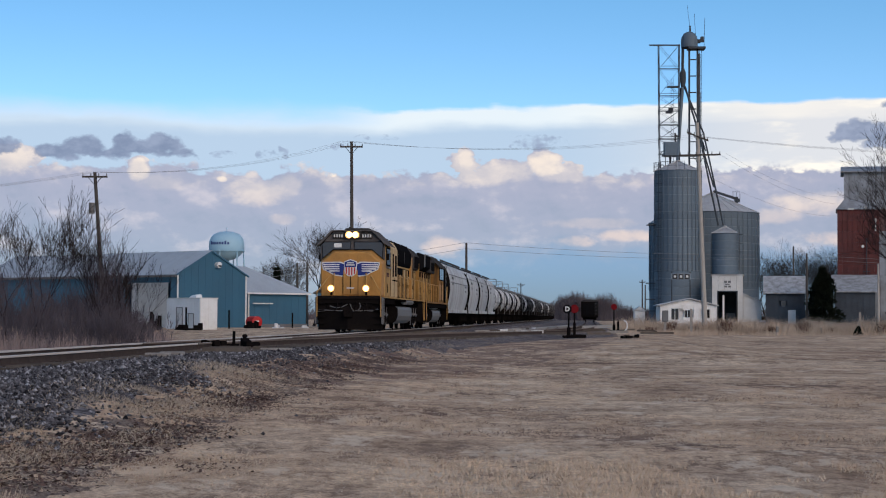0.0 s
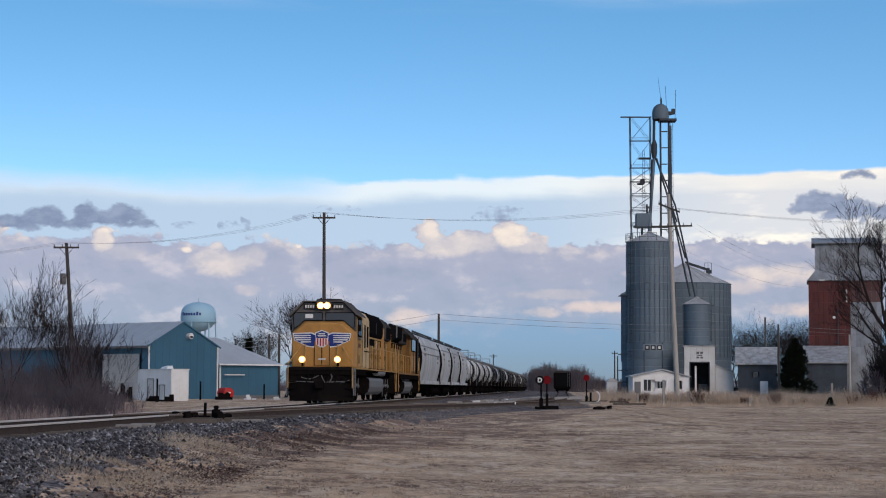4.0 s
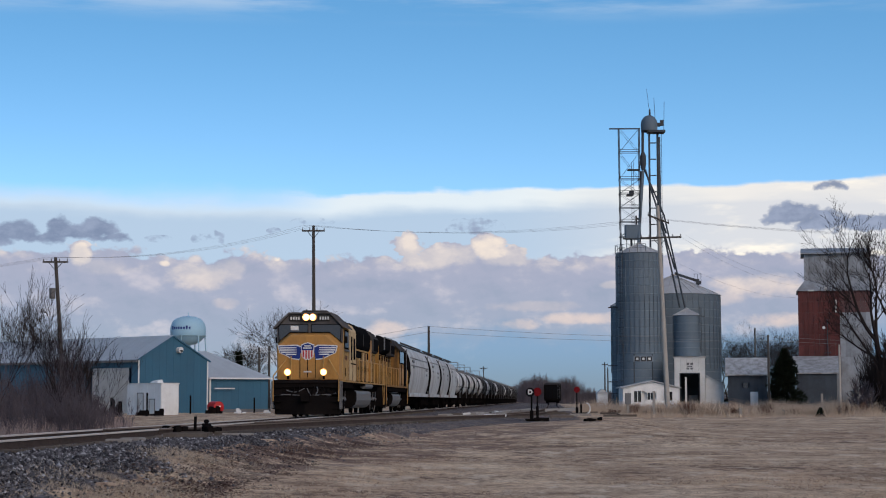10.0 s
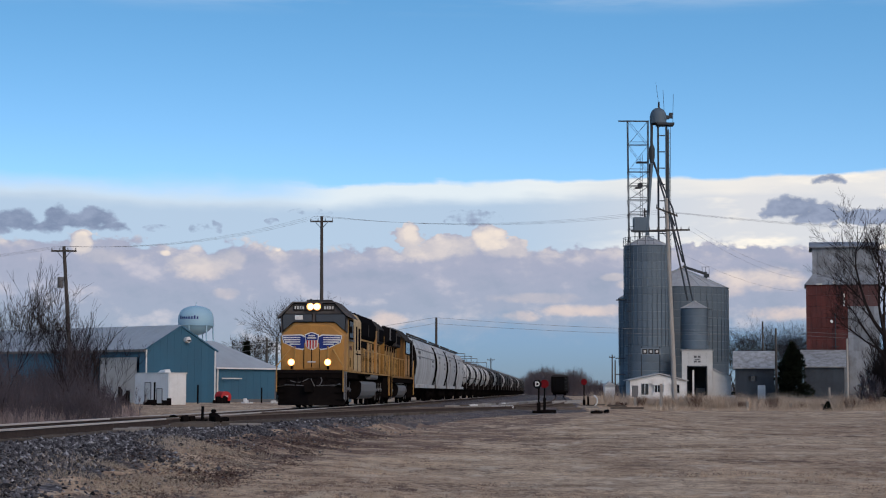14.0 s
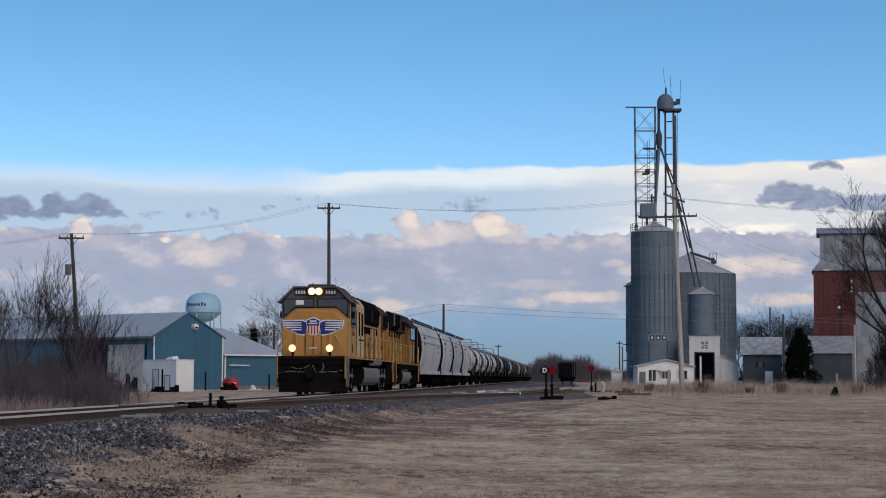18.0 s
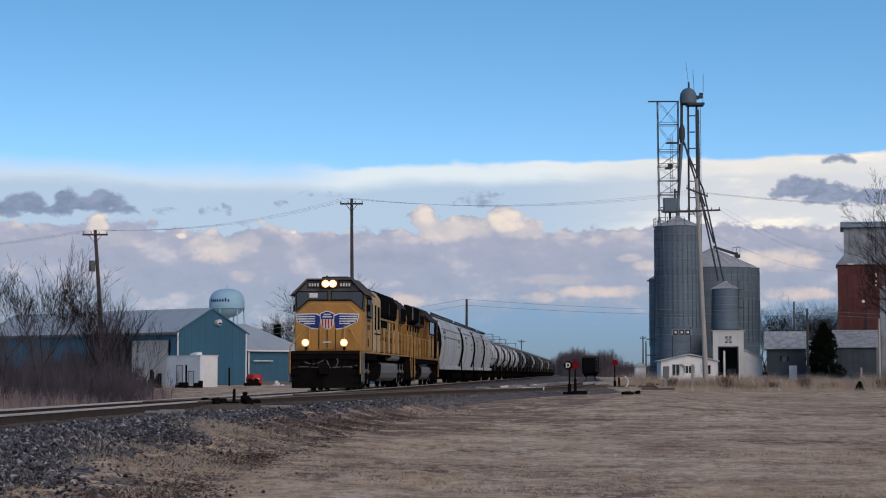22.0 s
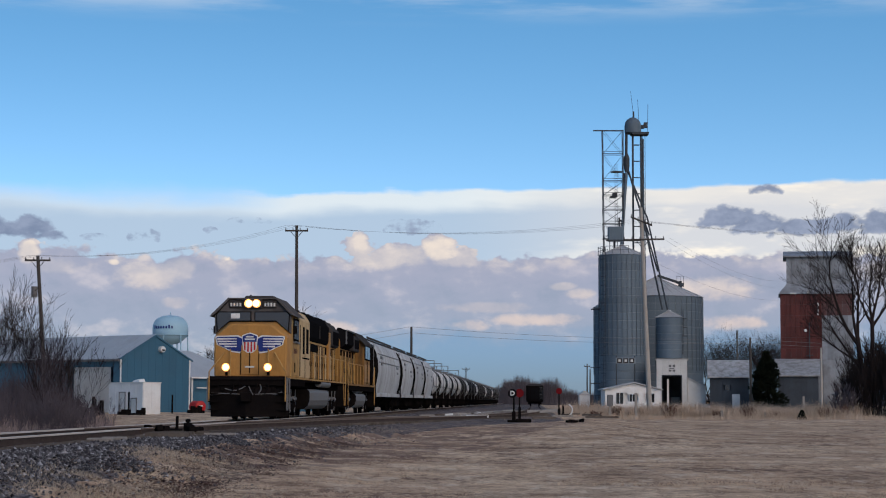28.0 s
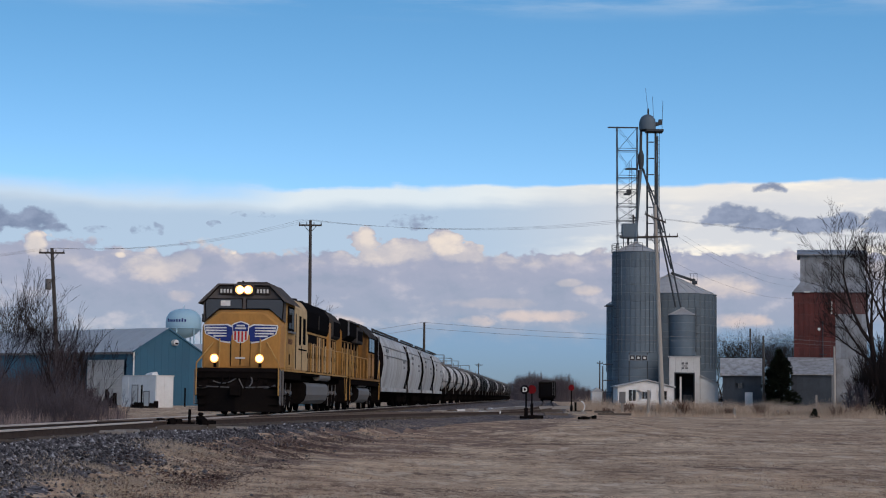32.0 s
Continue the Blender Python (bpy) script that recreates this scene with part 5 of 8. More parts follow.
def tank_car(mat, band_mat, label, L=13.0, r=1.42, railed=True):
    car = thing("tank_car", label, "tank car", group="tank cars")
    prof = [(0.0, 0.25), (r * 0.55, 0.32), (r * 0.86, 0.6), (r, 1.05), (r, 2.2)]
    rings = []
    for rr, y in prof + [(r, L / 2)] + [(q, L - y) for q, y in reversed(prof)]:
        rings.append([(max(rr, 0.02) * math.cos(2 * math.pi * i / 28), y, 2.62 + max(rr, 0.02) * math.sin(2 * math.pi * i / 28)) for i in range(28)])
    tank = part("tank", Shape().loft(rings), mat, car, smooth=True)
    n_head = len(prof)
    for head in (rings[:n_head], rings[-n_head:]):
        grown = [[(x * 1.006, y + (-0.01 if head is rings[:n_head] else 0.0), 2.62 + (z - 2.62) * 1.006) for x, y, z in ring] for ring in head]
        part("tank_head", Shape().loft(grown), TANK_BLACK, tank, "dark tank end", smooth=True)
    for y in (1.15, L / 2 - 0.4, L / 2 + 0.4, L - 1.15):
        bnd = Shape()
        bnd.loft([[((r + 0.012) * math.cos(2 * math.pi * i / 28), yy, 2.62 + (r + 0.012) * math.sin(2 * math.pi * i / 28)) for i in range(28)] for yy in (y - 0.12, y + 0.12)])
        part("band", bnd, band_mat, tank, smooth=True)
    dome = Shape().rod((0, L / 2, 3.95), (0, L / 2, 4.28), 0.45, 0.45, 16).rod((0, L / 2, 4.28), (0, L / 2, 4.36), 0.5, 0.4, 16)
    part("manway", dome, GREY_PAINT, car)
    plat = Shape().box(-1.25, 1.25, L / 2 - 0.75, L / 2 + 0.75, 3.98, 4.04)
    for x in (-1.2, 1.2) if railed else ():
        for y in (-0.7, 0.7):
            plat.rod((x, L / 2 + y, 4.0), (x, L / 2 + y, 4.75), 0.022, seg=5)
        plat.rod((x, L / 2 - 0.7, 4.75), (x, L / 2 + 0.7, 4.75), 0.022, seg=5)
    for y in (-0.7, 0.7) if railed else ():
        plat.rod((-1.2, L / 2 + y, 4.75), (1.2, L / 2 + y, 4.75), 0.022, seg=5)
    part("platform", plat, GREY_PAINT, car, "railed platform round the manway")
    fr = Shape()
    for s in (-1, 1):
        fr.box(min(s * 1.2, s * 1.35), max(s * 1.2, s * 1.35), 0.1, L - 0.1, 0.95, 1.12)
        fr.rod((s * 1.4, 0.3, 2.2), (s * 1.4, L - 0.3, 2.2), 0.025, seg=5)
    fr.box(-1.4, 1.4, 0.0, 0.9, 0.92, 1.14).box(-1.4, 1.4, L - 0.9, L, 0.92, 1.14).box(-0.3, 0.3, 0, L, 0.8, 1.1)
    for y in (1.6, L - 1.6):
        fr.prism([(-1.1, 1.1), (1.1, 1.1), (1.35, 2.3), (0.9, 1.6), (-0.9, 1.6), (-1.35, 2.3)], y - 0.15, y + 0.15, "y")
    coupler(fr, 0, -0.8)
    coupler(fr, L, 0.8)
    part("underframe", fr, DARK_STEEL, car)
    part("side_ladder", ladder(1.42, L / 2 - 0.22, 1.0, 4.2), GREY_PAINT, car)
    truck(car, 1.5, 2, 1.75, rolls=False)
    truck(car, L - 1.5, 2, 1.75, rolls=False)
    return car, L


def assemble_train():
    at = 0.0
    v, L = lead_locomotive()
    TRAIN.append((v, at))
    at += L + 1.1
    v, L = second_locomotive()
    TRAIN.append((v, at))
    at += L + 1.2
    long_seams, short_seams = ((3.62, 1.48), (3.1, 1.575)), ((3.72, 1.455),)
    v, L = hopper_car(19.0, long_seams)
    TRAIN.append((v, at))
    at += L + 1.5
    first, L = hopper_car(12.5, short_seams)
    TRAIN.append((first, at))
    at += L + 1.4
    for _ in range(2):
        TRAIN.append((copy_rolling(first), at))
        at += L + 1.4
    kinds = {"w": tank_car(TANK_WHITE, HOPPER_GREY, "dirty white tank car with dark ends and a railed top platform"),
             "p": tank_car(TANK_WHITE, TANK_BLACK, "dirty white tank car with dark bands and dark ends", railed=False),
             "b": tank_car(TANK_BLACK, GREY_PAINT, "black tank car with grey bands", railed=False)}
    used = set()
    for c in "wwwpwbpbbpbbbpbbbpbbbbb":
        src, L = kinds[c]
        car = src if c not in used else copy_thing(src, Matrix())
        used.add(c)
        TRAIN.append((car, at))
        at += L + 1.25


def copy_rolling(car):
    made = copy_thing(car, Matrix())
    WHEELS.extend(o for o in made.children_recursive if o.name.startswith("wheelset"))
    return made


assemble_train()

# ---- the grain elevator ----


def clad_bin(name, label, x, y, r, eave, peak, rings, ribs=0, ladder_at=None, mat=GALV):
    """A round steel bin of stacked rings with stiffeners, a cone roof with ribs, and a ladder."""
    root = thing(name, label, "grain bin", pose(x, y, 0), group="grain bins")
    h = eave / rings
    prof = []
    steps = 8
    for k in range(steps + 1):
        prof.append((r - (0.03 if k in (0, steps) else 0.0) + 0.012 * (-1) ** k, h * k / steps))
    ring = Shape().lathe(prof, 48, close=False).mesh("wall_ring", mat, smooth=True)
    for k in range(rings):
        part("wall_ring", ring, mat, root, m=pose(0, 0, h * k, rz=7.5 * (k % 2)))
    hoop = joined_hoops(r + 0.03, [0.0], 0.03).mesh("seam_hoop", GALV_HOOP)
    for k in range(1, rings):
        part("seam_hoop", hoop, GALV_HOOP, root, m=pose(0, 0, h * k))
    roof = Shape().lathe([(r + 0.15, eave - 0.05), (r * 0.5, eave + (peak - eave) * 0.52), (0.35, peak - 0.05), (0.3, peak + 0.2), (0.02, peak + 0.25)], 48)
    rf = part("roof", roof, GALV_ROOF, root, "pale ribbed cone roof")
    rib = Shape()
    for k in range(24):
        a = 2 * math.pi * k / 24
        rib.rod(((r + 0.12) * math.cos(a), (r + 0.12) * math.sin(a), eave), (0.35 * math.cos(a), 0.35 * math.sin(a), peak), 0.035, seg=4)
    part("roof_ribs", rib, GALV_ROOF, rf)
    if ribs:
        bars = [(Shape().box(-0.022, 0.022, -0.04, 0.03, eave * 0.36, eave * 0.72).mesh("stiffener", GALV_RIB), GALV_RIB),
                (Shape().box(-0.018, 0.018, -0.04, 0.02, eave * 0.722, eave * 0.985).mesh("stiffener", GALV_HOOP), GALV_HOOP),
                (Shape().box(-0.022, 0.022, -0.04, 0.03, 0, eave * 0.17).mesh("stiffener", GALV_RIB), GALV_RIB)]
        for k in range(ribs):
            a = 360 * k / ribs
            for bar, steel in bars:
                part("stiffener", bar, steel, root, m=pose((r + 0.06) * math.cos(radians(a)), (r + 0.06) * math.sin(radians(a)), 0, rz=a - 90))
    if ladder_at is not None:
        a = radians(ladder_at)
        c, s = math.cos(a), math.sin(a)
        sh = Shape()
        for d in (-0.25, 0.25):
            sh.rod(((r + 0.2) * c - d * s, (r + 0.2) * s + d * c, 0.5), ((r + 0.2) * c - d * s, (r + 0.2) * s + d * c, eave + 1.1), 0.03, seg=5)
        z = 0.6
        while z < eave + 1:
            sh.rod(((r + 0.2) * c + 0.25 * s, (r + 0.2) * s - 0.25 * c, z), ((r + 0.2) * c - 0.25 * s, (r + 0.2) * s + 0.25 * c, z), 0.02, seg=4)
            z += 0.5
        z = 3.0
        while z < eave + 1:
            for k in range(7):
                b0, b1 = math.pi * k / 7, math.pi * (k + 1) / 7
                q = lambda b: ((r + 0.2 + 0.6 * math.sin(b)) * c - 0.35 * math.cos(b) * s, (r + 0.2 + 0.6 * math.sin(b)) * s + 0.35 * math.cos(b) * c, z)
                sh.rod(q(b0), q(b1), 0.025, seg=4)
            z += 1.2
        part("caged_ladder", sh, GALV_DARK, root)
    return root


def joined_hoops(r, heights, t=0.022):
    sh = Shape()
    for z in heights:
        sh.lathe([(r - 0.04, z - t), (r + 0.01, z - t), (r + 0.01, z + t), (r - 0.04, z + t)], 48, close=False)
    return sh


bin_tall = clad_bin("grain_bin", "tall narrow galvanised grain bin with a caged ladder", 26.6, 245, 3.2, 21.7, 23.0, 19, 30, 218)
clad_bin("grain_bin", "galvanised grain bin half hidden behind the tall one", 27.5, 257, 3.7, 15.1, 17.2, 13, 24, None)
bin_big = clad_bin("grain_bin", "wide galvanised grain bin with a cone roof and conveyor", 33.2, 260, 6.75, 16.75, 19.7, 15, 44, None)
bin_small = clad_bin("overhead_bin", "small galvanised overhead bin above the drive-through shed", 32.85, 243.5, 1.82, 5.6, 6.4, 5, 0, -30)
bin_small.location.z = 7.5
part("bin_leg", Shape().box(-1.5, -1.3, -1.5, -1.3, -7.5, 0.05), GALV_DARK, bin_small)
part("bin_leg", Shape().box(1.3, 1.5, -1.5, -1.3, -7.5, 0.05), GALV_DARK, bin_small)
part("bin_leg", Shape().box(-1.5, -1.3, 1.3, 1.5, -7.5, 0.05), GALV_DARK, bin_small)
part("bin_leg", Shape().box(1.3, 1.5, 1.3, 1.5, -7.5, 0.05), GALV_DARK, bin_small)

# rails, hatch and conveyor on the roofs
rail = Shape()
for k in range(9):
    a = radians(120 + 20 * k)
    b = radians(140 + 20 * k)
    p, q = (3.3 * math.cos(a), 3.3 * math.sin(a)), (3.3 * math.cos(b), 3.3 * math.sin(b))
    rail.rod((*p, 21.7), (*p, 22.8), 0.03, seg=4)
    if k < 8:
        rail.rod((*p, 22.8), (*q, 22.8), 0.03, seg=4).rod((*p, 22.25), (*q, 22.25), 0.02, seg=4)
part("roof_railing", rail, GALV_DARK, bin_tall)
platform = Shape().box(-4.3, -3.1, -1.2, 0.4, 14.2, 14.3)
part("ladder_platform", platform, GALV_DARK, bin_tall)
for z in (2.4, 4.0, 6.2):
    part("side_bracket", Shape().box(-4.4, -3.1, -0.6, 0.3, z, z + 0.12), GALV_DARK, bin_tall)
conv = Shape().beam((0.2, 0, 20.0), (3.6, 0, 18.9), 0.35).box(3.3, 4.0, -0.4, 0.4, 18.4, 18.9)
for x in (3.0, 3.5, 4.0):
    conv.rod((x, -0.4, 18.3), (x, -0.4, 19.9), 0.03, seg=4)
conv.rod((2.9, -0.4, 19.9), (4.0, -0.4, 19.9), 0.03, seg=4)
conv.rod((3.6, 0, 17.6), (3.6, 0, 19.2), 0.2, seg=8)
part("conveyor", conv, GALV_DARK, bin_big, "dark roof conveyor with its motor")

# bucket elevator leg with its tower and spouts
leg = thing("bucket_elevator", "tall grey bucket elevator with a domed head and spouts", "grain elevator", pose(28.6, 248, 0))
for dx in (-0.07, 1.08):
    part("leg_casing", Shape().box(dx - 0.11, dx + 0.11, -0.3, 0.3, 0.2, 39.1), GALV_DARK, leg, bevel=0.02)
tie = Shape().box(0.08, 0.89, -0.28, -0.2, 0, 0.09).mesh("casing_tie", GALV_DARK)
for k in range(16):
    for y in (0, 0.48):
        part("casing_tie", tie, GALV_DARK, leg, m=pose(0, y, 3.0 + 2.3 * k))
cage = Shape()
for x in (1.28, 1.62):
    cage.rod((x, -0.3, 1), (x, -0.3, 38.9), 0.03, seg=4)
for k in range(60):
    cage.rod((1.28, -0.3, 1.2 + 0.62 * k), (1.62, -0.3, 1.2 + 0.62 * k), 0.025, seg=4)
part("leg_ladder", cage, GALV_DARK, leg)
part("return_casing", Shape().box(1.22, 1.52, -0.1, 0.3, 0.5, 33.0).box(1.26, 1.48, -0.1, 0.3, 33.0, 38.4), GALV, leg, "pale grey return casing", bevel=0.02)
head = Shape().lathe([(1.16, 39.25), (1.19, 40.1), (1.08, 40.72), (0.80, 41.15), (0.4, 41.4), (0.02, 41.48)], 28, x=-0.05)
part("domed_head", head, GALV, leg, "domed steel head", smooth=True)
part("head_platform", Shape().box(-0.3, 2.1, -1.1, 1.1, 38.95, 39.25).box(1.05, 1.5, -0.4, 0.4, 39.9, 40.35).box(1.5, 1.95, -0.3, 0.3, 40.0, 40.75), GALV_DARK, leg, "head platform with the drive motor")
masts = Shape().rod((0.0, 0, 42.2), (-0.35, 0, 45.2), 0.03, 0.02, 5).rod((0.05, 0, 41.4), (0.05, 0, 42.3), 0.14, 0.12, 8).rod((0.8, 0, 41.0), (0.65, 0, 44.0), 0.028, seg=4).rod((2.0, 0, 39.2), (2.1, 0, 43.4), 0.03, seg=4)
part("antenna", masts, GALV_DARK, leg)
dist = Shape().lathe([(0.2, 36.3), (0.42, 35.7), (0.42, 34.6), (0.28, 33.7)], 16, x=-0.95)
dist.rod((-0.95, 0, 39.9), (-1.0, 0, 36.2), 0.2, seg=10).rod((-1.0, 0, 39.3), (-0.4, 0, 39.3), 0.3, seg=10)
part("distributor", dist, GALV_DARK, leg, "grain distributor below the head")
spouts = [((-1.0, 0, 33.6), (-1.9, -1.5, 23.0)), ((-0.8, 0, 33.8), (1.6, -2.5, 27.0)), ((1.6, -2.5, 27.0), (4.1, -4.5, 13.9)), ((-0.6, 0.3, 33.8), (4.6, 10, 20.5)), ((-1.2, 0.3, 33.6), (-1.2, 8, 17.6)), ((1.2, -2.4, 26.0), (3.4, -4.0, 14.2)), ((-0.7, -0.3, 33.7), (1.1, -2.6, 26.4)), ((0.1, -0.6, 30.6), (1.9, -2.2, 24.6))]
for k, (a, b) in enumerate(spouts):
    part("spout", Shape().rod(a, b, 0.12 if k != 0 else 0.22, seg=10), GALV if k == 0 else GALV_DARK, leg, "grey spout pipe", smooth=True)
tower = thing("lattice_tower", "thin steel lattice tower with crossbeams and a landing", "tower", pose(24.2, 247.5, 0))
posts = [(0.0, -0.7), (2.85, -0.7), (0.0, 0.7), (2.85, 0.7)]
for x, y in posts:
    part("tower_post", Shape().beam((x + 0.35 * (1 if x == 0 else 0), y, 0.0), (x, y, 39.5), 0.11), GALV_DARK, tower)
part("catwalk", Shape().box(0.2, 5.1, -2.6, -2.2, 23.7, 23.9), GALV_DARK, tower, "dark catwalk over the bin roof")
zs = (24.2, 26.3, 28.3, 30.3, 32.3, 36.1, 39.5)
for z in zs[:-1]:
    beam = Shape().box(0, 2.85, -0.76, -0.64, z, z + 0.08).box(0, 2.85, 0.66, 0.74, z, z + 0.08).box(-0.04, 0.04, -0.7, 0.7, z, z + 0.08).box(2.81, 2.89, -0.7, 0.7, z, z + 0.08)
    beam.box(0, 2.85, -0.73, -0.67, z + 0.34, z + 0.40)
    part("crossbeam", beam, GALV_DARK, tower)
for z0, z1 in zip(zs, zs[1:]):
    for y in (-0.7, 0.7):
        part("cross_brace", Shape().rod((0, y, z0), (2.85, y, z1), 0.022, seg=4).rod((2.85, y, z0), (0, y, z1), 0.022, seg=4), GALV_DARK, tower)
    part("side_brace", Shape().rod((0, -0.7, z0), (0, 0.7, z1), 0.02, seg=4).rod((2.85, -0.7, z0), (2.85, 0.7, z1), 0.02, seg=4), GALV_DARK, tower)
part("top_beam", Shape().box(-1.3, 3.0, -0.08, 0.08, 39.4, 39.58), GALV_DARK, tower)
part("landing", Shape().box(1.2, 2.85, -0.7, 0.7, 33.6, 33.72), GALV_DARK, tower)
part("landing", Shape().box(1.0, 1.9, -0.7, 0.7, 30.0, 30.15).box(1.4, 2.0, -0.4, 0.4, 30.15, 30.7), GALV_DARK, tower)
lad = Shape()
for x in (1.75, 2.05):
    lad.rod((x, 0, 22.5), (x, 0, 34.8), 0.03, seg=4)
for k in range(24):
    lad.rod((1.75, 0, 22.7 + 0.5 * k), (2.05, 0, 22.7 + 0.5 * k), 0.02, seg=4)
part("tower_ladder", lad, GALV_DARK, tower)
part("machine_house", Shape().box(0.75, 2.65, -0.9, 0.9, 23.9, 25.9), GALV, tower, "small grey steel cabin", bevel=0.04)
part("cabin_legs", Shape().box(0.85, 0.95, -0.8, -0.7, 21.5, 23.9).box(2.45, 2.55, -0.8, -0.7, 21.5, 23.9).box(1.5, 1.75, -0.3, 0.3, 22, 23.9), GALV_DARK, tower)
part("vent_pipe", Shape().rod((2.3, -0.3, 25.9), (2.3, -0.3, 27.2), 0.13, seg=8).box(2.2, 2.9, -0.4, -0.2, 26.6, 26.9), GALV_DARK, tower)


def clad_wall(root, x0, x1, y, z0, z1, mat, step=0.9, skip=()):
    """A wall of upright steel sheets, each a part, facing the lawn; skip: openings as (x0, x1, z0, z1)."""
    n = max(1, int(round((x1 - x0) / step)))
    for k in range(n):
        a, b = x0 + (x1 - x0) * k / n, x0 + (x1 - x0) * (k + 1) / n
        spans = [(z0, z1)]
        for ox0, ox1, oz0, oz1 in skip:
            if b > ox0 + 0.02 and a < ox1 - 0.02:
                spans = [(s, e) for s0, e0 in spans for s, e in ((s0, min(e0, oz0)), (max(s0, oz1), e0)) if e - s > 0.02]
        for s, e in spans:
            part("sheet", Shape().box(a + 0.006, b - 0.006, y - 0.04, y + 0.04, s, e).box(b - 0.05, b - 0.006, y - 0.065, y - 0.04, s, e), mat, root)


# drive-through shed under the overhead bin
shed = thing("drive_through_shed", "white steel drive-through shed with an open doorway", "shed", pose(0, 0, 0))
clad_wall(shed, 30.4, 34.4, 238, 0.3, 7.2, OFF_WHITE, 0.8, [(31.2, 33.6, 0, 5.0)])
part("side_wall", Shape().box(30.36, 30.44, 238.05, 245, 0.3, 7.2), OFF_WHITE, shed)
part("side_wall", Shape().box(34.36, 34.44, 238.05, 245, 0.3, 7.2), OFF_WHITE, shed)
part("roof", Shape().box(30.2, 34.6, 237.85, 245.1, 7.2, 7.32), GALV_ROOF, shed)
part("door_jamb", Shape().box(31.05, 31.2, 237.93, 238.1, 0.3, 5.0), GALV_DARK, shed)
part("door_jamb", Shape().box(33.6, 33.75, 237.93, 238.1, 0.3, 5.0), GALV_DARK, shed)
part("door_header", Shape().box(31.05, 33.75, 237.93, 238.1, 5.0, 5.15), GALV_DARK, shed)
part("back_wall", Shape().box(30.5, 34.3, 244.9, 245.0, 0.3, 7.1), SHED_WALL, shed)
part("hopper_pit", Shape().box(32.2, 33.4, 240.5, 241.5, 0.3, 2.2), GREY_PAINT, shed, "grey steel bin inside the doorway", bevel=0.03)
part("inner_post", Shape().box(31.75, 32.0, 238.6, 238.8, 0.3, 4.6), WHITE, shed, "white post inside the doorway")
part("sign_bars", Shape().box(32.0, 32.35, 237.93, 237.955, 6.2, 6.5).box(32.5, 32.85, 237.93, 237.955, 6.2, 6.5).box(32.0, 32.35, 237.93, 237.955, 5.6, 5.85).box(32.5, 32.85, 237.93, 237.955, 5.6, 5.85).box(32.1, 32.75, 237.93, 237.955, 5.95, 6.08), GREY_PAINT, shed, "worn grey lettering bars")
lean = thing("lean_to", "white steel lean-to shed with a sloping roof", "shed")
part("wall", Shape().prism([(34.46, 0.3), (36.85, 0.3), (36.85, 3.6), (34.46, 4.75)], 238.2, 243, "y"), OFF_WHITE, lean, bevel=0.02)
part("roof", Shape().prism([(34.46, 4.76), (37.05, 3.52), (37.05, 3.62), (34.46, 4.88)], 238.0, 243.2, "y"), GALV_ROOF, lean)

# office
office = thing("scale_office", "low white office building with small dark windows", "office")
clad_wall(office, 22.2, 29.2, 225, 0.3, 3.1, WHITE, 0.7, [(23.6, 24.5, 1.3, 2.7), (25.3, 26.0, 1.6, 2.5), (27.6, 28.4, 1.5, 2.6)])
part("gable", Shape().prism([(22.2, 3.1), (29.2, 3.1), (25.9, 3.85)], 224.97, 225.05, "y"), WHITE, office)
part("body", Shape().box(22.25, 29.15, 225.3, 231, 0.3, 3.1), WHITE, office)
part("roof", Shape().prism([(21.9, 3.05), (25.9, 3.92), (29.5, 3.05), (29.5, 3.17), (25.9, 4.05), (21.9, 3.17)], 224.6, 231.4, "y"), GALV_ROOF, office, "pale low gable roof")
for x0, x1, z0, z1 in ((23.6, 24.5, 1.3, 2.7), (25.3, 26.0, 1.6, 2.5), (27.6, 28.4, 1.5, 2.6)):
    w_ = part("window", Shape().box(x0 - 0.06, x1 + 0.06, 224.93, 224.99, z1, z1 + 0.08).box(x0 - 0.06, x1 + 0.06, 224.93, 224.99, z0 - 0.08, z0).box(x0 - 0.06, x0, 224.93, 224.99, z0, z1).box(x1, x1 + 0.06, 224.93, 224.99, z0, z1).box((x0 + x1) / 2 - 0.03, (x0 + x1) / 2 + 0.03, 224.94, 224.99, z0, z1), WHITE, office)
    part("pane", Shape().box(x0, x1, 225.02, 225.05, z0, z1), GLASS_DARK, w_)

sign = thing("sign_board", "pale sign board with dark squares on posts", "sign", pose(0, 0, 0))
for x in (24.6, 27.0):
    part("post", Shape().rod((x, 234, 0.2), (x, 234, 7.6), 0.07, seg=8), GALV_DARK, sign)
part("board", Shape().box(24.5, 27.1, 233.85, 233.93, 6.55, 7.35), GALV_HOOP, sign, bevel=0.02)
for k in range(3):
    part("lettering_bar", Shape().box(24.68 + 0.8 * k, 25.32 + 0.8 * k, 233.82, 233.85, 6.62, 7.25), LOCO_GREY, sign)
    part("lettering_bar", Shape().box(24.85 + 0.8 * k, 25.15 + 0.8 * k, 233.80, 233.82, 6.8, 7.1), OFF_WHITE, sign)

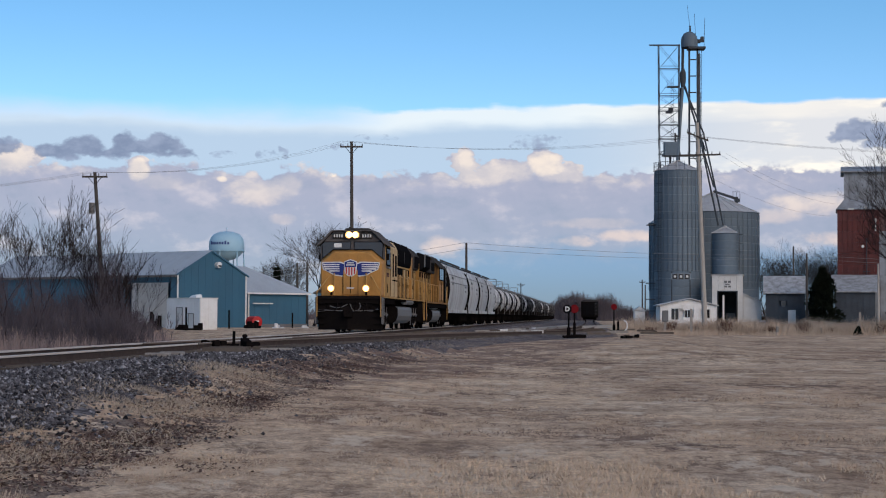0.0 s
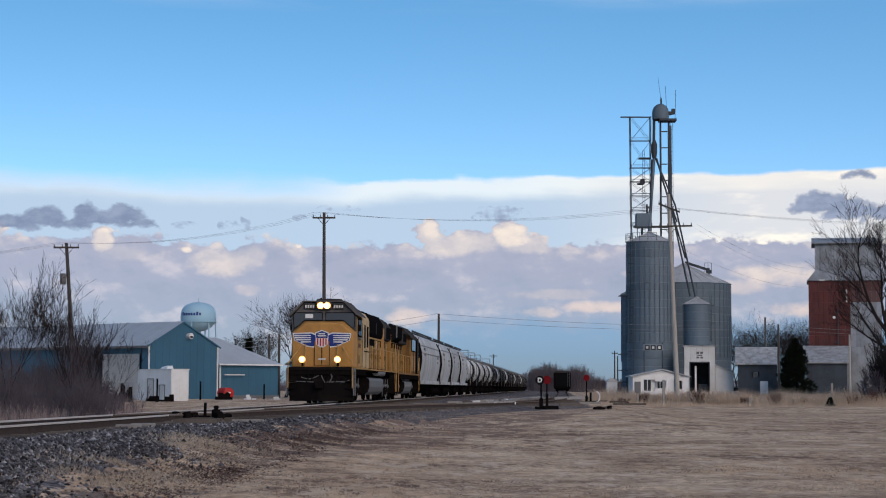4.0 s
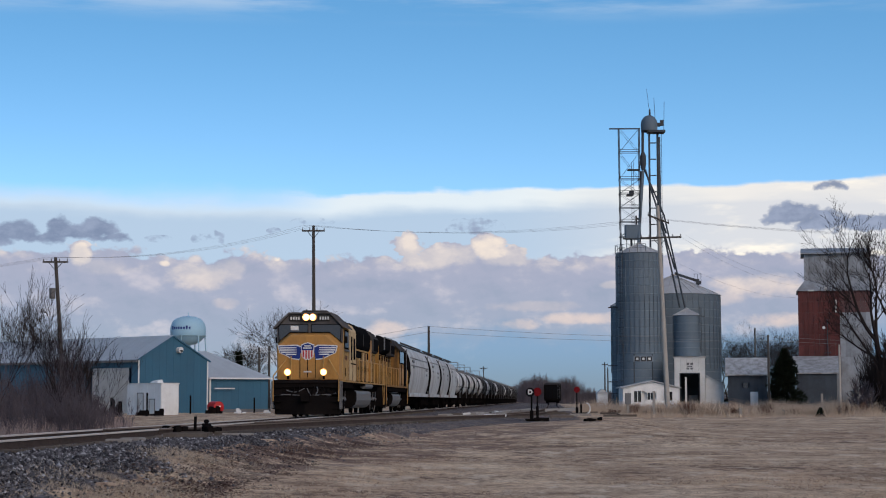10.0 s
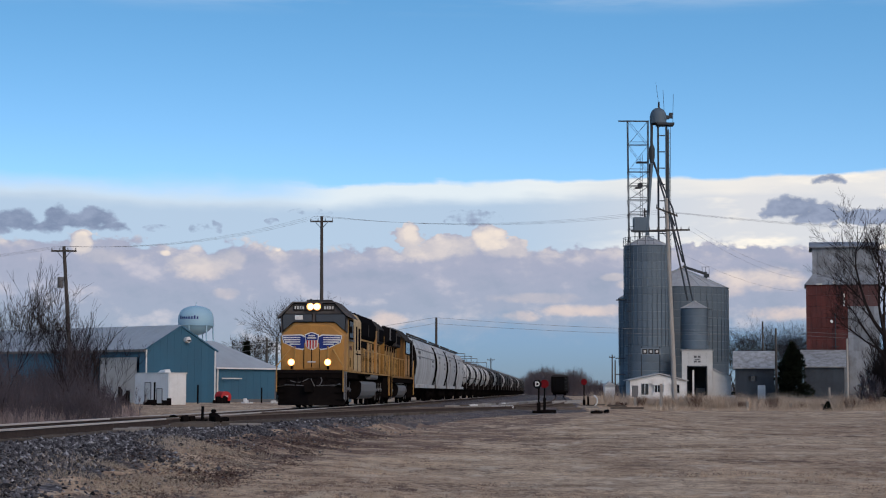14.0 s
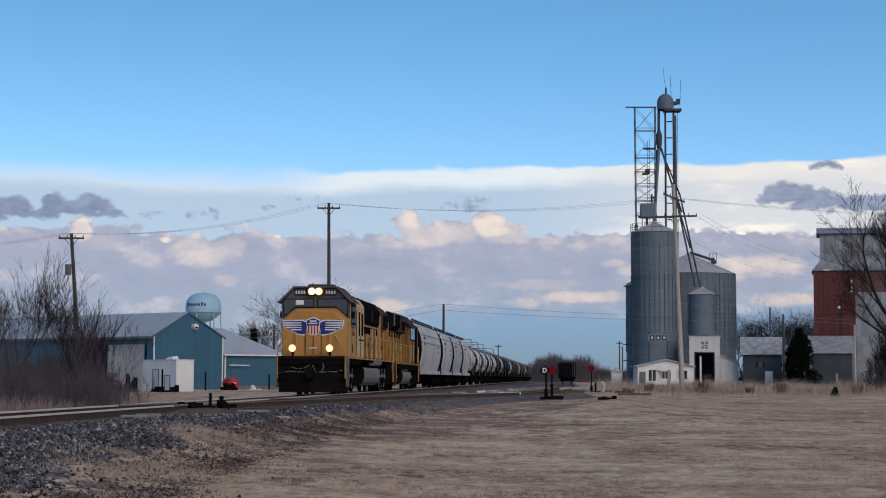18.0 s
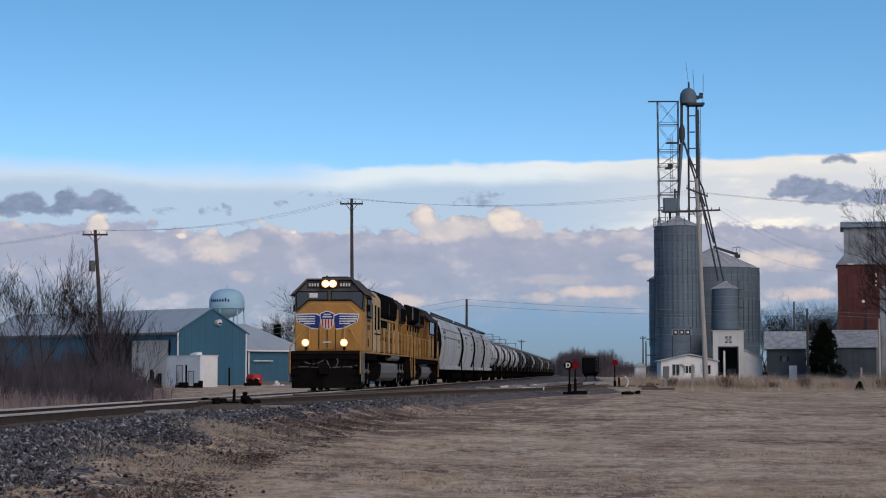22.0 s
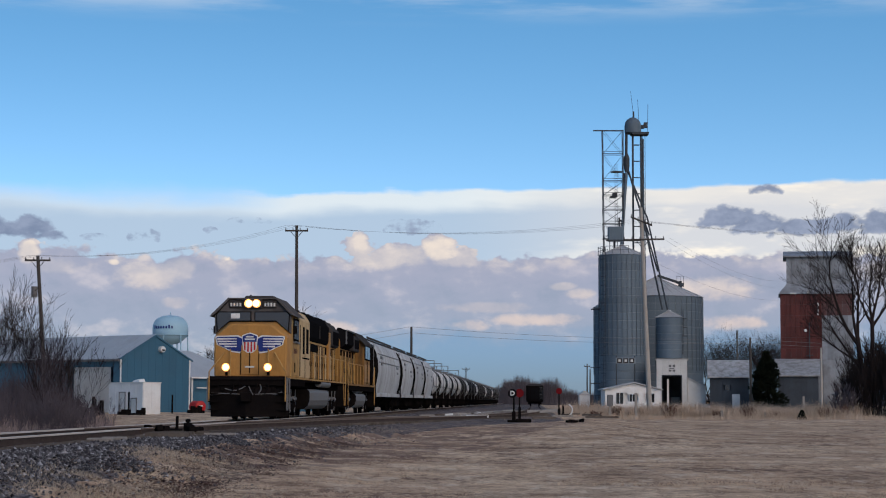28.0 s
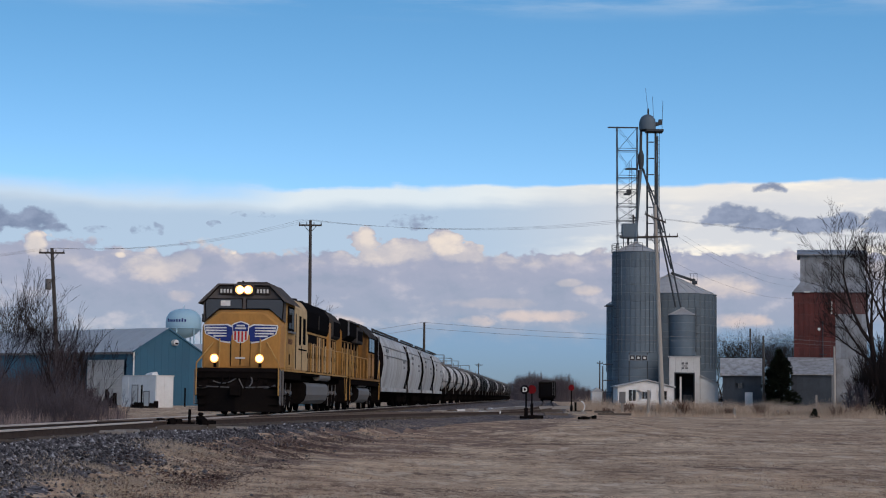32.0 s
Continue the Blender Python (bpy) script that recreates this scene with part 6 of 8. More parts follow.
# sheds and the old red elevator
old_shed = thing("storage_shed", "grey timber shed with a pale steel roof", "shed")
clad_wall(old_shed, 37.0, 42.1, 235, 0.3, 4.85, SHED_WALL, 0.6, [(39.0, 39.6, 3.1, 3.8)])
part("pane", Shape().box(39.0, 39.6, 235.03, 235.06, 3.1, 3.8), GLASS_DARK, old_shed)
part("body", Shape().box(37.05, 42.05, 235.3, 241, 0.3, 4.8), SHED_WALL, old_shed)
part("roof", Shape().prism([(234.5, 4.75), (238, 7.0), (241.5, 4.75), (241.5, 4.9), (238, 7.15), (234.5, 4.9)], 36.7, 42.4, "x"), SHED_ROOF, old_shed, "pale steel roof")
part("white_door", Shape().box(39.9, 40.9, 234.9, 234.955, 0.3, 2.6), WHITE, old_shed, bevel=0.01)

red = thing("old_elevator", "tall old grain elevator in rusted red steel with a grey top", "grain elevator")
n_rows = 6
for r_ in range(n_rows):
    z0, z1 = 7.4 + (16.5 - 7.4) * r_ / n_rows, 7.4 + (16.5 - 7.4) * (r_ + 1) / n_rows
    clad_wall(red, 48.4, 54.0, 245, z0, z1 - 0.015, RED_CLAD, 0.7)
    clad_wall(red, 54.0, 58.2, 245.05, z0, z1 - 0.015, RED_DULL if r_ > 3 else GREY_CLAD, 0.7)
part("body", Shape().box(48.45, 58.2, 245.3, 254, 0.3, 16.45), GREY_CLAD, red)
clad_wall(red, 48.4, 58.2, 245.02, 0.3, 7.35, GREY_CLAD, 0.8)
part("shoulder", Shape().loft([[(48.2, 244.7, 16.45), (58.5, 244.7, 16.45), (58.5, 254.3, 16.45), (48.2, 254.3, 16.45)], [(49.4, 246, 18.0), (57.9, 246, 18.0), (57.9, 253, 18.0), (49.4, 253, 18.0)]]), GREY_CLAD, red, "sloping grey shoulder roof")
clad_wall(red, 49.3, 58.0, 245.9, 17.4, 21.7, GREY_CLAD, 0.6)
part("cupola_body", Shape().box(49.35, 57.95, 246.2, 253, 17.0, 21.7), GREY_CLAD, red)
part("cupola_roof", Shape().prism([(245.3, 21.6), (249.5, 22.5), (253.7, 21.6), (253.7, 21.75), (249.5, 22.7), (245.3, 21.75)], 48.9, 58.4, "x"), GREY_CLAD, red, "grey steel gable roof")
part("hose_reel", Shape().rod((51.8, 244.85, 11.4), (51.8, 244.95, 11.4), 0.2, seg=16), WHITE, red)
for x0, x1, y0, z0, z1 in ((53.4, 53.6, 244.86, 13.5, 15.2), (49.8, 50.6, 244.6, 16.4, 16.6), (52.0, 52.3, 244.6, 16.5, 16.9)):
    part("sheet_tear", Shape().box(x0, x1, y0, y0 + 0.04, z0, z1), OFF_WHITE, red, "torn bright sheet metal edge")
part("downpipe", Shape().rod((52.3, 244.7, 6.8), (52.3, 244.7, 12.5), 0.07, seg=6).box(51.8, 52.8, 244.6, 244.7, 7.9, 8.0), GALV_DARK, red)
annex = thing("elevator_annex", "dark shed with a grey steel roof against the old elevator", "shed")
clad_wall(annex, 46.6, 51.9, 238, 0.3, 5.1, SHED_WALL, 0.8)
part("body", Shape().box(46.65, 51.85, 238.3, 244.6, 0.3, 5.0), SHED_WALL, annex)
part("roof", Shape().prism([(237.6, 5.0), (244.6, 7.35), (244.6, 7.5), (237.6, 5.15)], 46.2, 52.3, "x"), SHED_ROOF, annex, "worn pale steel roof")
side_shed = thing("lean_to", "small pale shed beneath the branches of the large tree", "shed")
clad_wall(side_shed, 54.3, 57.4, 237, 0.3, 2.6, OFF_WHITE, 0.8)
part("body", Shape().box(54.35, 57.35, 237.2, 240, 0.3, 2.55), OFF_WHITE, side_shed)
part("roof", Shape().prism([(54.1, 2.55), (55.9, 3.3), (57.6, 2.55), (57.6, 2.65), (55.9, 3.42), (54.1, 2.65)], 236.7, 240.2, "y"), SHED_ROOF, side_shed)
gable_shed = thing("grain_shed", "tall grey steel shed with a gable beyond the bare tree", "shed")
clad_wall(gable_shed, 64.8, 71.0, 240, 0.3, 14.4, GREY_CLAD, 0.8)
part("gable", Shape().prism([(64.8, 14.4), (71.0, 14.4), (67.9, 16.6)], 239.96, 240.04, "y"), GREY_CLAD, gable_shed)
part("body", Shape().box(64.85, 70.95, 240.2, 252, 0.3, 14.4), GREY_CLAD, gable_shed)
part("roof", Shape().prism([(64.4, 14.2), (67.9, 16.7), (71.4, 14.2), (71.4, 14.35), (67.9, 16.9), (64.4, 14.35)], 239.6, 252.4, "y"), GREY_PAINT, gable_shed, "dark gable roof")
part("door", Shape().box(66.0, 68.2, 239.9, 239.955, 6.0, 8.8), GREY_PAINT, gable_shed)


def turn_about(ob, x, y, degrees):
    ob.matrix_basis = Matrix.Translation((x, y, 0)) @ Matrix.Rotation(radians(degrees), 4, "Z") @ Matrix.Translation((-x, -y, 0))


turn_about(red, 48.1, 245, -11)
turn_about(annex, 46.6, 238, -11)
turn_about(old_shed, 37.0, 235, -9)
turn_about(gable_shed, 64.8, 240, -14)
turn_about(shed, 30.4, 238, -8)
turn_about(lean, 30.4, 238, -8)


def utility_pole(x, y, h, arms, label="weathered wooden utility pole with crossarms", lean=(0, 0), r=0.16, box=None, wood=WOOD_POLE):
    root = thing("utility_pole", label, "utility pole", pose(x, y, 0), group="utility poles")
    top = Vector((lean[0], lean[1], h))
    part("shaft", Shape().rod((0, 0, -0.5), top, r * 1.25, r * 0.8, 10), wood, root, smooth=True)
    for z, x0, x1, dz in arms:
        c = top * (z / h)
        a = part("crossarm", Shape().prism([(c.x + x0, z), (c.x + x1, z + dz), (c.x + x1, z + dz + 0.14), (c.x + x0, z + 0.14)], c.y - 0.22, c.y - 0.1, "y"), WOOD_POLE, root)
        n = max(2, int((x1 - x0) / 0.6))
        for k in range(n + 1):
            xx = c.x + x0 + 0.06 + (x1 - x0 - 0.12) * k / n
            part("insulator", Shape().rod((xx, c.y - 0.16, z + 0.14 + dz * k / n), (xx, c.y - 0.16, z + 0.34 + dz * k / n), 0.045, 0.03, 6), GREY_PAINT, a)
        if x1 - x0 > 1.2:
            part("arm_brace", Shape().rod((c.x - 0.55, c.y - 0.12, z + 0.05), (c.x, c.y - 0.12, z - 0.6), 0.025, seg=4).rod((c.x + 0.55, c.y - 0.12, z + 0.05), (c.x, c.y - 0.12, z - 0.6), 0.025, seg=4), GALV_DARK, root)
    if box:
        part("transformer", Shape().rod((box[0], -0.25, box[1]), (box[0], -0.25, box[1] + 0.85), 0.25, 0.25, 14), GREY_PAINT, root, "grey pole transformer", smooth=True)
    return root


utility_pole(18.6, 150, 18.0, [(17.1, -0.9, 0.9, -0.7), (15.15, -1.6, 1.85, 0.08)], "tall pale wooden utility pole with two crossarms by the weeds", (-0.7, 0), 0.19, wood=POLE_PALE)
utility_pole(41.5, 230, 9.9, [])
utility_pole(50.2, 290, 13.2, [])
utility_pole(44.05, 200, 7.7, [], "short pale weathered pole standing before the sheds", r=0.13, wood=POLE_PALE)
utility_pole(26.6, 300, 7.9, [(7.4, -0.5, 0.5, 0)], r=0.12)
utility_pole(28.0, 310, 7.2, [], r=0.12)


def wire(name, pts, sag, label, thick=0.007):
    line = []
    for a, b in zip(pts, pts[1:]):
        a, b = Vector(a), Vector(b)
        n = 10
        line += [a.lerp(b, k / n) - Vector((0, 0, sag * 4 * (k / n) * (1 - k / n))) for k in range(n)]
    line.append(Vector(pts[-1]))
    rings = []
    for i, p in enumerate(line):
        d = (line[min(i + 1, len(line) - 1)] - line[max(i - 1, 0)]).normalized()
        e = Vector((d.y, -d.x, 0)).normalized() * thick
        f = d.cross(e)
        rings.append([p + e, p + f, p - e, p - f])
    sh = Shape().loft(rings)
    return tagged(part(name, sh, WIRE), label, "cable")


for k in range(3):
    wire("overhead_wire", [(-60 + k * 0.4, 120, 9.2), (-31.5 + 0.55 * k, 139.85, 12.9), (-12.5 + 0.55 * k, 154.85, 16.85), (17.2 + 0.5 * k, 149.8, 16.95 - 0.1 * k), (60 + 0.5 * k, 143, 15.0 - 0.1 * k)], 0.9, "thin power line strung between the poles")
for k in range(2):
    wire("overhead_wire", [(-40, 190, 4 + k * 0.6), (-2.26, 210, 9.6 + 0.7 * k), (41.5, 230, 9.2 + 0.5 * k), (90, 240, 8.5 + 0.5 * k)], 0.5, "thin low power line crossing beyond the yard", 0.016)
for k, (z0, z1) in enumerate(((15.4, 18.2), (15.3, 17.2), (13.2, 15.6))):
    wire("overhead_wire", [(20.3 - 0.5 * k, 149.8, z0), (48.6, 244.8, z1)], 0.9, "thin service line down to the old elevator", 0.008)

# posts, signs and stands between the lawn and the tracks
box_post = thing("meter_post", "pale post with a small grey box by the weeds", "post", pose(14.6, 144, 0))
part("post", Shape().box(-0.1, 0.1, -0.1, 0.1, 0, 1.8), WOOD_GREY, box_post, bevel=0.01)
part("box", Shape().box(-0.24, 0.24, -0.24, 0.12, 1.25, 2.15), GREY_PAINT, box_post, bevel=0.02)
for x, y, h in ((16.7, 144, 2.3), (23.8, 145, 0.9), (27.5, 146, 0.8), (46.4, 201, 2.4), (39.9, 190, 2.2), (55.6, 200, 2.8)):
    tagged(part("fence_post", Shape().box(-0.1, 0.1, -0.1, 0.1, 0, h), WOOD_GREY, m=pose(x, y, 0), bevel=0.01), "pale weathered post standing in the weeds", "post", "posts in the weeds")


def octagon(r):
    return [(r * math.cos(radians(22.5 + 45 * k)), r * math.sin(radians(22.5 + 45 * k))) for k in range(8)]


def switch_stand(x, y, z, h, letter, label):
    root = thing("switch_stand", label, "switch stand", pose(x, y, z))
    part("mast", Shape().rod((0, 0, 0), (0, 0, h), 0.05, seg=8), DARK_STEEL, root)
    part("base", Shape().box(-0.35, 0.55, -0.25, 0.25, 0.0, 0.14).box(-0.1, 0.1, -0.1, 0.1, 0.1, 0.6).box(0.25, 0.4, -0.1, 0.1, 0.1, 0.85).box(0.1, 0.95, -0.5, -0.3, 0.0, 0.2), DARK_STEEL, root, bevel=0.02)
    tx = 0.32 if letter else 0.0
    part("red_target", Shape().prism([(tx + x_, z_ + h - 0.12) for x_, z_ in octagon(0.25)], -0.05, -0.03, "y"), DARK_RED, root, "red round switch target")
    if letter:
        part("mast", Shape().rod((tx, 0, 0.1), (tx, 0, h - 0.2), 0.04, seg=8), DARK_STEEL, root)
        disc = part("black_target", Shape().prism([(-0.08 + x_, z_ + h - 0.14) for x_, z_ in octagon(0.26)], -0.09, -0.06, "y"), BLACK, root, "black target with a white letter D")
        fc = bpy.data.curves.new("letter", "FONT")
        fc.body, fc.size, fc.extrude, fc.align_x, fc.align_y, fc.offset = "D", 0.36, 0.006, "CENTER", "CENTER", 0.012
        fc.materials.append(WHITE)
        lt = new("letter", fc)
        lt.parent = disc
        lt.matrix_basis = pose(-0.08, -0.10, h - 0.14, rx=90)
    return root


switch_stand(4.75, 100, 0.42, 1.75, True, "derail stand with a black letter target and a red target")
switch_stand(10.2, 140, 0.42, 2.1, False, "switch stand with a red round target")

low_stand = thing("switch_machine", "low dark switch stand with a short lever beside the track", "switch stand", track_pose(1.75, 48.9, 0.69))
part("base_timber", Shape().box(-1.3, 0.62, -0.13, 0.13, -0.05, 0.08), TIE_WOOD, low_stand, bevel=0.01)
part("base_timber", Shape().box(-1.2, 0.55, 0.42, 0.66, -0.05, 0.08), TIE_WOOD, low_stand, bevel=0.01)
part("pale_plank", Shape().box(0.5, 1.35, -0.2, -0.02, -0.04, 0.03), WOOD_GREY, low_stand, "pale grey plank end", bevel=0.01)
part("gear_case", Shape().box(-0.08, 0.12, -0.1, 0.2, 0.06, 0.30).box(-0.04, 0.08, -0.05, 0.15, 0.30, 0.40), DARK_STEEL, low_stand, bevel=0.03)
rk = random.Random(15)
for k in range(9):
    x, tall = (0.14 + 0.05 * k, 0.16) if k < 4 else (-1.08 + 0.12 * (k - 4), 0.15)
    part("casting", Shape().box(-0.09, 0.09, -0.12, 0.14, 0, tall * rk.uniform(0.6, 1.25)), DARK_STEEL, low_stand, m=pose(x, rk.uniform(-0.15, 0.2), 0.05, rk.uniform(-14, 14), rk.uniform(-18, 18), rk.uniform(-40, 40)), bevel=0.025)
part("lever", Shape().rod((-0.30, 0.1, 0.0), (-0.29, 0.1, 0.48), 0.045, 0.04, 8).rod((-0.30, 0.1, 0.0), (-0.30, 0.1, 0.1), 0.09, 0.07, 8), DARK_STEEL, low_stand)
part("connecting_rod", Shape().rod((-0.15, 0.1, 0.1), (-1.6, 0.1, 0.1), 0.03, seg=6), DARK_STEEL, low_stand)
part("crank", Shape().box(-1.0, -0.7, -0.1, 0.3, 0.04, 0.12).box(-1.7, -1.4, -0.2, 0.2, 0.02, 0.10), DARK_STEEL, low_stand, bevel=0.02)
for k, w_ in enumerate((46.0, 46.9, 47.8)):
    tagged(part("loose_timber", Shape().box(-0.5, 0.6, -0.12, 0.12, 0.0, 0.13), TIE_WOOD, m=track_pose(1.75 - 0.1 * k, w_, 0.64, 4 * k - 3), bevel=0.01), "dark old sleeper end beside the rail", "timber", "sleeper ends")
for k, w_ in enumerate((40.8, 42.2)):
    tagged(part("pale_slab", Shape().box(-0.28, 0.28, -0.14, 0.14, 0.0, 0.1), WOOD_GREY, m=track_pose(1.35, w_, 0.64), bevel=0.02), "pale concrete block against the rail", "block", "pale blocks")

# a covered hopper standing on the spur, its end towards the lawn
parked = thing("boxcar", "dark boxcar standing alone on the far spur", "boxcar", track_pose(spur_u(312), 312, RAIL_TOP - 0.1))
part("body", Shape().box(-1.5, 1.5, 0.4, 15.5, 0.9, 3.55), DARK_STEEL, parked, "dark sooty car body", bevel=0.05)
part("end_panel", Shape().box(-1.1, 1.1, 0.3, 0.42, 1.15, 3.2), BLACK, parked, "sooty end panel", bevel=0.02)
for x in (-0.75, 0.0, 0.75):
    part("end_rib", Shape().box(x - 0.05, x + 0.05, 0.24, 0.3, 1.1, 3.25), DARK_STEEL, parked)
part("roof", Shape().prism([(-1.55, 3.5), (1.55, 3.5), (1.3, 3.72), (0.6, 3.86), (-0.6, 3.86), (-1.3, 3.72)], 0.3, 15.6, "y"), LOCO_GREY, parked)
part("buffer_beam", Shape().box(-1.45, 1.45, 0.1, 0.3, 0.75, 1.1).box(-0.2, 0.2, -0.4, 0.2, 0.7, 1.0), DARK_STEEL, parked, bevel=0.02)
part("underframe", Shape().box(-1.4, 1.4, 0.2, 15.7, 0.7, 0.9), DARK_STEEL, parked)
part("end_ladder", Shape().box(0.9, 0.93, 0.22, 0.3, 1.0, 3.5).box(1.25, 1.3, 0.22, 0.3, 1.0, 3.5).box(0.95, 1.25, 0.24, 0.28, 1.4, 1.44).box(0.95, 1.25, 0.24, 0.28, 2.0, 2.04).box(0.95, 1.25, 0.24, 0.28, 2.6, 2.64).box(0.95, 1.25, 0.24, 0.28, 3.2, 3.24), GREY_PAINT, parked)
truck(parked, 2.2, 2, 1.75, rolls=False)
truck(parked, 13.6, 2, 1.75, rolls=False)

# spare rails and timbers lying by the spur
for k, (x0, y0, x1, y1) in enumerate(((1.6, 106, 3.4, 107.5), (2.0, 109, 2.9, 110), (7.9, 138, 9.2, 138.6), (3.6, 103, 5.0, 102.6), (0.6, 101, 1.7, 101.5), (11.0, 128, 12.2, 127.4), (6.0, 104, 7.4, 104.4), (8.6, 120, 9.6, 119.6), (9.6, 109.5, 11.6, 109.2), (7.0, 126, 8.6, 126.6), (-0.6, 118, 1.0, 119), (10.8, 137, 11.6, 138), (-2.5, 104, 0.4, 105.2), (0.2, 108, 2.6, 109.6), (3.0, 112, 4.6, 113.5), (-1.5, 99.5, 0.5, 99.9), (8.0, 116, 9.4, 116.5))):
    sh = Shape().beam((x0, y0, 0.64), (x1, y1, 0.64), 0.13)
    tagged(part("loose_timber", sh, WOOD_GREY if k in (0, 1, 4, 7, 10, 12, 13, 14, 16) else TIE_WOOD), "old timber lying on the gravel beside the spur", "timber", "loose timbers")
for x0, y0, x1, y1, mat in ((0.1, 95.5, 2.0, 102.4, POLE_PALE), (2.0, 102.6, 4.7, 137, WOOD_GREY), (8.3, 149, 11.6, 161.5, POLE_PALE), (11.7, 162, 14.8, 167, WOOD_GREY), (4.9, 137, 7.2, 170, WOOD_GREY), (1.9, 103.5, 2.9, 104.6, WHITE), (2.9, 106, 3.5, 107, WHITE)):
    tagged(part("stock_rail", Shape().beam((x0, y0, 0.70), (x1, y1, 0.70), 0.17), mat), "pale worn spare rail lying in the yard", "rail", "spare rails")
for x0, y0, x1, y1, mat in ((2.2, 121, 4.9, 144, POLE_PALE), (5.0, 146, 8.6, 180, POLE_PALE), (2.6, 124, 4.2, 137, WOOD_GREY), (9.3, 168, 15.4, 197, POLE_PALE), (6.2, 150, 9.0, 168, WOOD_GREY)):
    tagged(part("stock_rail", Shape().beam((x0, y0, 0.70), (x1, y1, 0.70), 0.15), mat), "pale worn spare rail lying in the yard", "rail", "spare rails")
ry = random.Random(23)
for k in range(14):
    x0 = ry.uniform(0.6, 4.2)
    y0 = 112 + 6 * x0 + ry.uniform(-4, 4)
    heap = Shape().box(-0.3, 0.3, -0.12, 0.12, 0, 0.14)
    tagged(part("broken_timber", heap, (POLE_PALE, TIE_WOOD, WHITE, TIE_WOOD)[k % 4], m=pose(x0, y0, 0.62, 0, ry.uniform(-9, 9), ry.uniform(-60, 60)), bevel=0.015), "short broken timber lying in the yard", "timber", "broken timbers")
bent = Shape()
pts = [Vector((0.32 * math.cos(radians(a)), 0, 0.42 + 0.4 * math.sin(radians(a)))) for a in range(-80, 81, 16)]
for a, b in zip(pts, pts[1:]):
    bent.rod(a, b, 0.05, seg=6)
tagged(part("bent_pipe", bent, WHITE, m=pose(10.2, 131, 0.55)), "white bent pipe standing by the spur", "pipe")
rl = random.Random(8)
for k in range(10):
    x0, y0 = rl.uniform(-1, 13), rl.uniform(98, 140)
    heap = thing("scrap_heap", "small dark heap of track scrap in the yard", "scrap", pose(x0, y0, 0.42, rz=rl.uniform(0, 90)), group="scrap heaps")
    for _ in range(5):
        a, b = rl.uniform(-0.5, 0.5), rl.uniform(-0.4, 0.4)
        part("scrap_piece", Shape().box(a, a + rl.uniform(0.08, 0.3), b, b + rl.uniform(0.1, 0.3), 0, rl.uniform(0.05, 0.22)), DARK_STEEL if k % 3 else TIE_WOOD, heap, bevel=0.02)
tagged(part("litter", Shape().box(-0.18, 0.2, -0.1, 0.12, 0, 0.09).box(0.3, 0.42, -0.05, 0.06, 0, 0.08), WHITE, m=pose(6.96, 91.7, 0.19), bevel=0.03), "white scraps of litter lying on the lawn", "litter")
small_hut = thing("small_hut", "small white hut standing near the grain bins", "hut")
part("walls", Shape().box(19.75, 21.1, 234, 236, 0.2, 2.5), WHITE, small_hut)
part("roof", Shape().prism([(19.6, 2.45), (21.25, 2.45), (20.4, 3.0)], 233.8, 236.2, "y"), GALV_ROOF, small_hut)
car = thing("parked_car", "white car parked beside the lean-to", "car", pose(37.6, 237, 0.3, rz=12))
part("body", Shape().prism([(-0.9, 0.3), (0.9, 0.3), (0.92, 0.95), (-0.92, 0.95)], 0, 4.4, "y"), WHITE, car, bevel=0.08)
part("cabin", Shape().loft([[(-0.85, 0.9, 0.93), (0.85, 0.9, 0.93), (0.85, 4.1, 0.93), (-0.85, 4.1, 0.93)], [(-0.68, 1.7, 1.5), (0.68, 1.7, 1.5), (0.68, 3.6, 1.5), (-0.68, 3.6, 1.5)]]), WHITE, car, bevel=0.04)
part("windshield", Shape().add([(-0.72, 0.93, 1.0), (0.72, 0.93, 1.0), (0.6, 1.6, 1.46), (-0.6, 1.6, 1.46), (-0.72, 0.99, 1.0), (0.72, 0.99, 1.0), (0.6, 1.66, 1.46), (-0.6, 1.66, 1.46)], [(0, 1, 2, 3), (4, 5, 6, 7), (0, 1, 5, 4), (2, 3, 7, 6)]), GLASS_DARK, car)
for x in (-0.85, 0.85):
    for y in (0.8, 3.5):
        part("wheel", Shape().rod((x - 0.1, y, 0.3), (x + 0.1, y, 0.3), 0.32, 0.32, 14), BLACK, car)

# ---- the blue steel buildings across the track ----


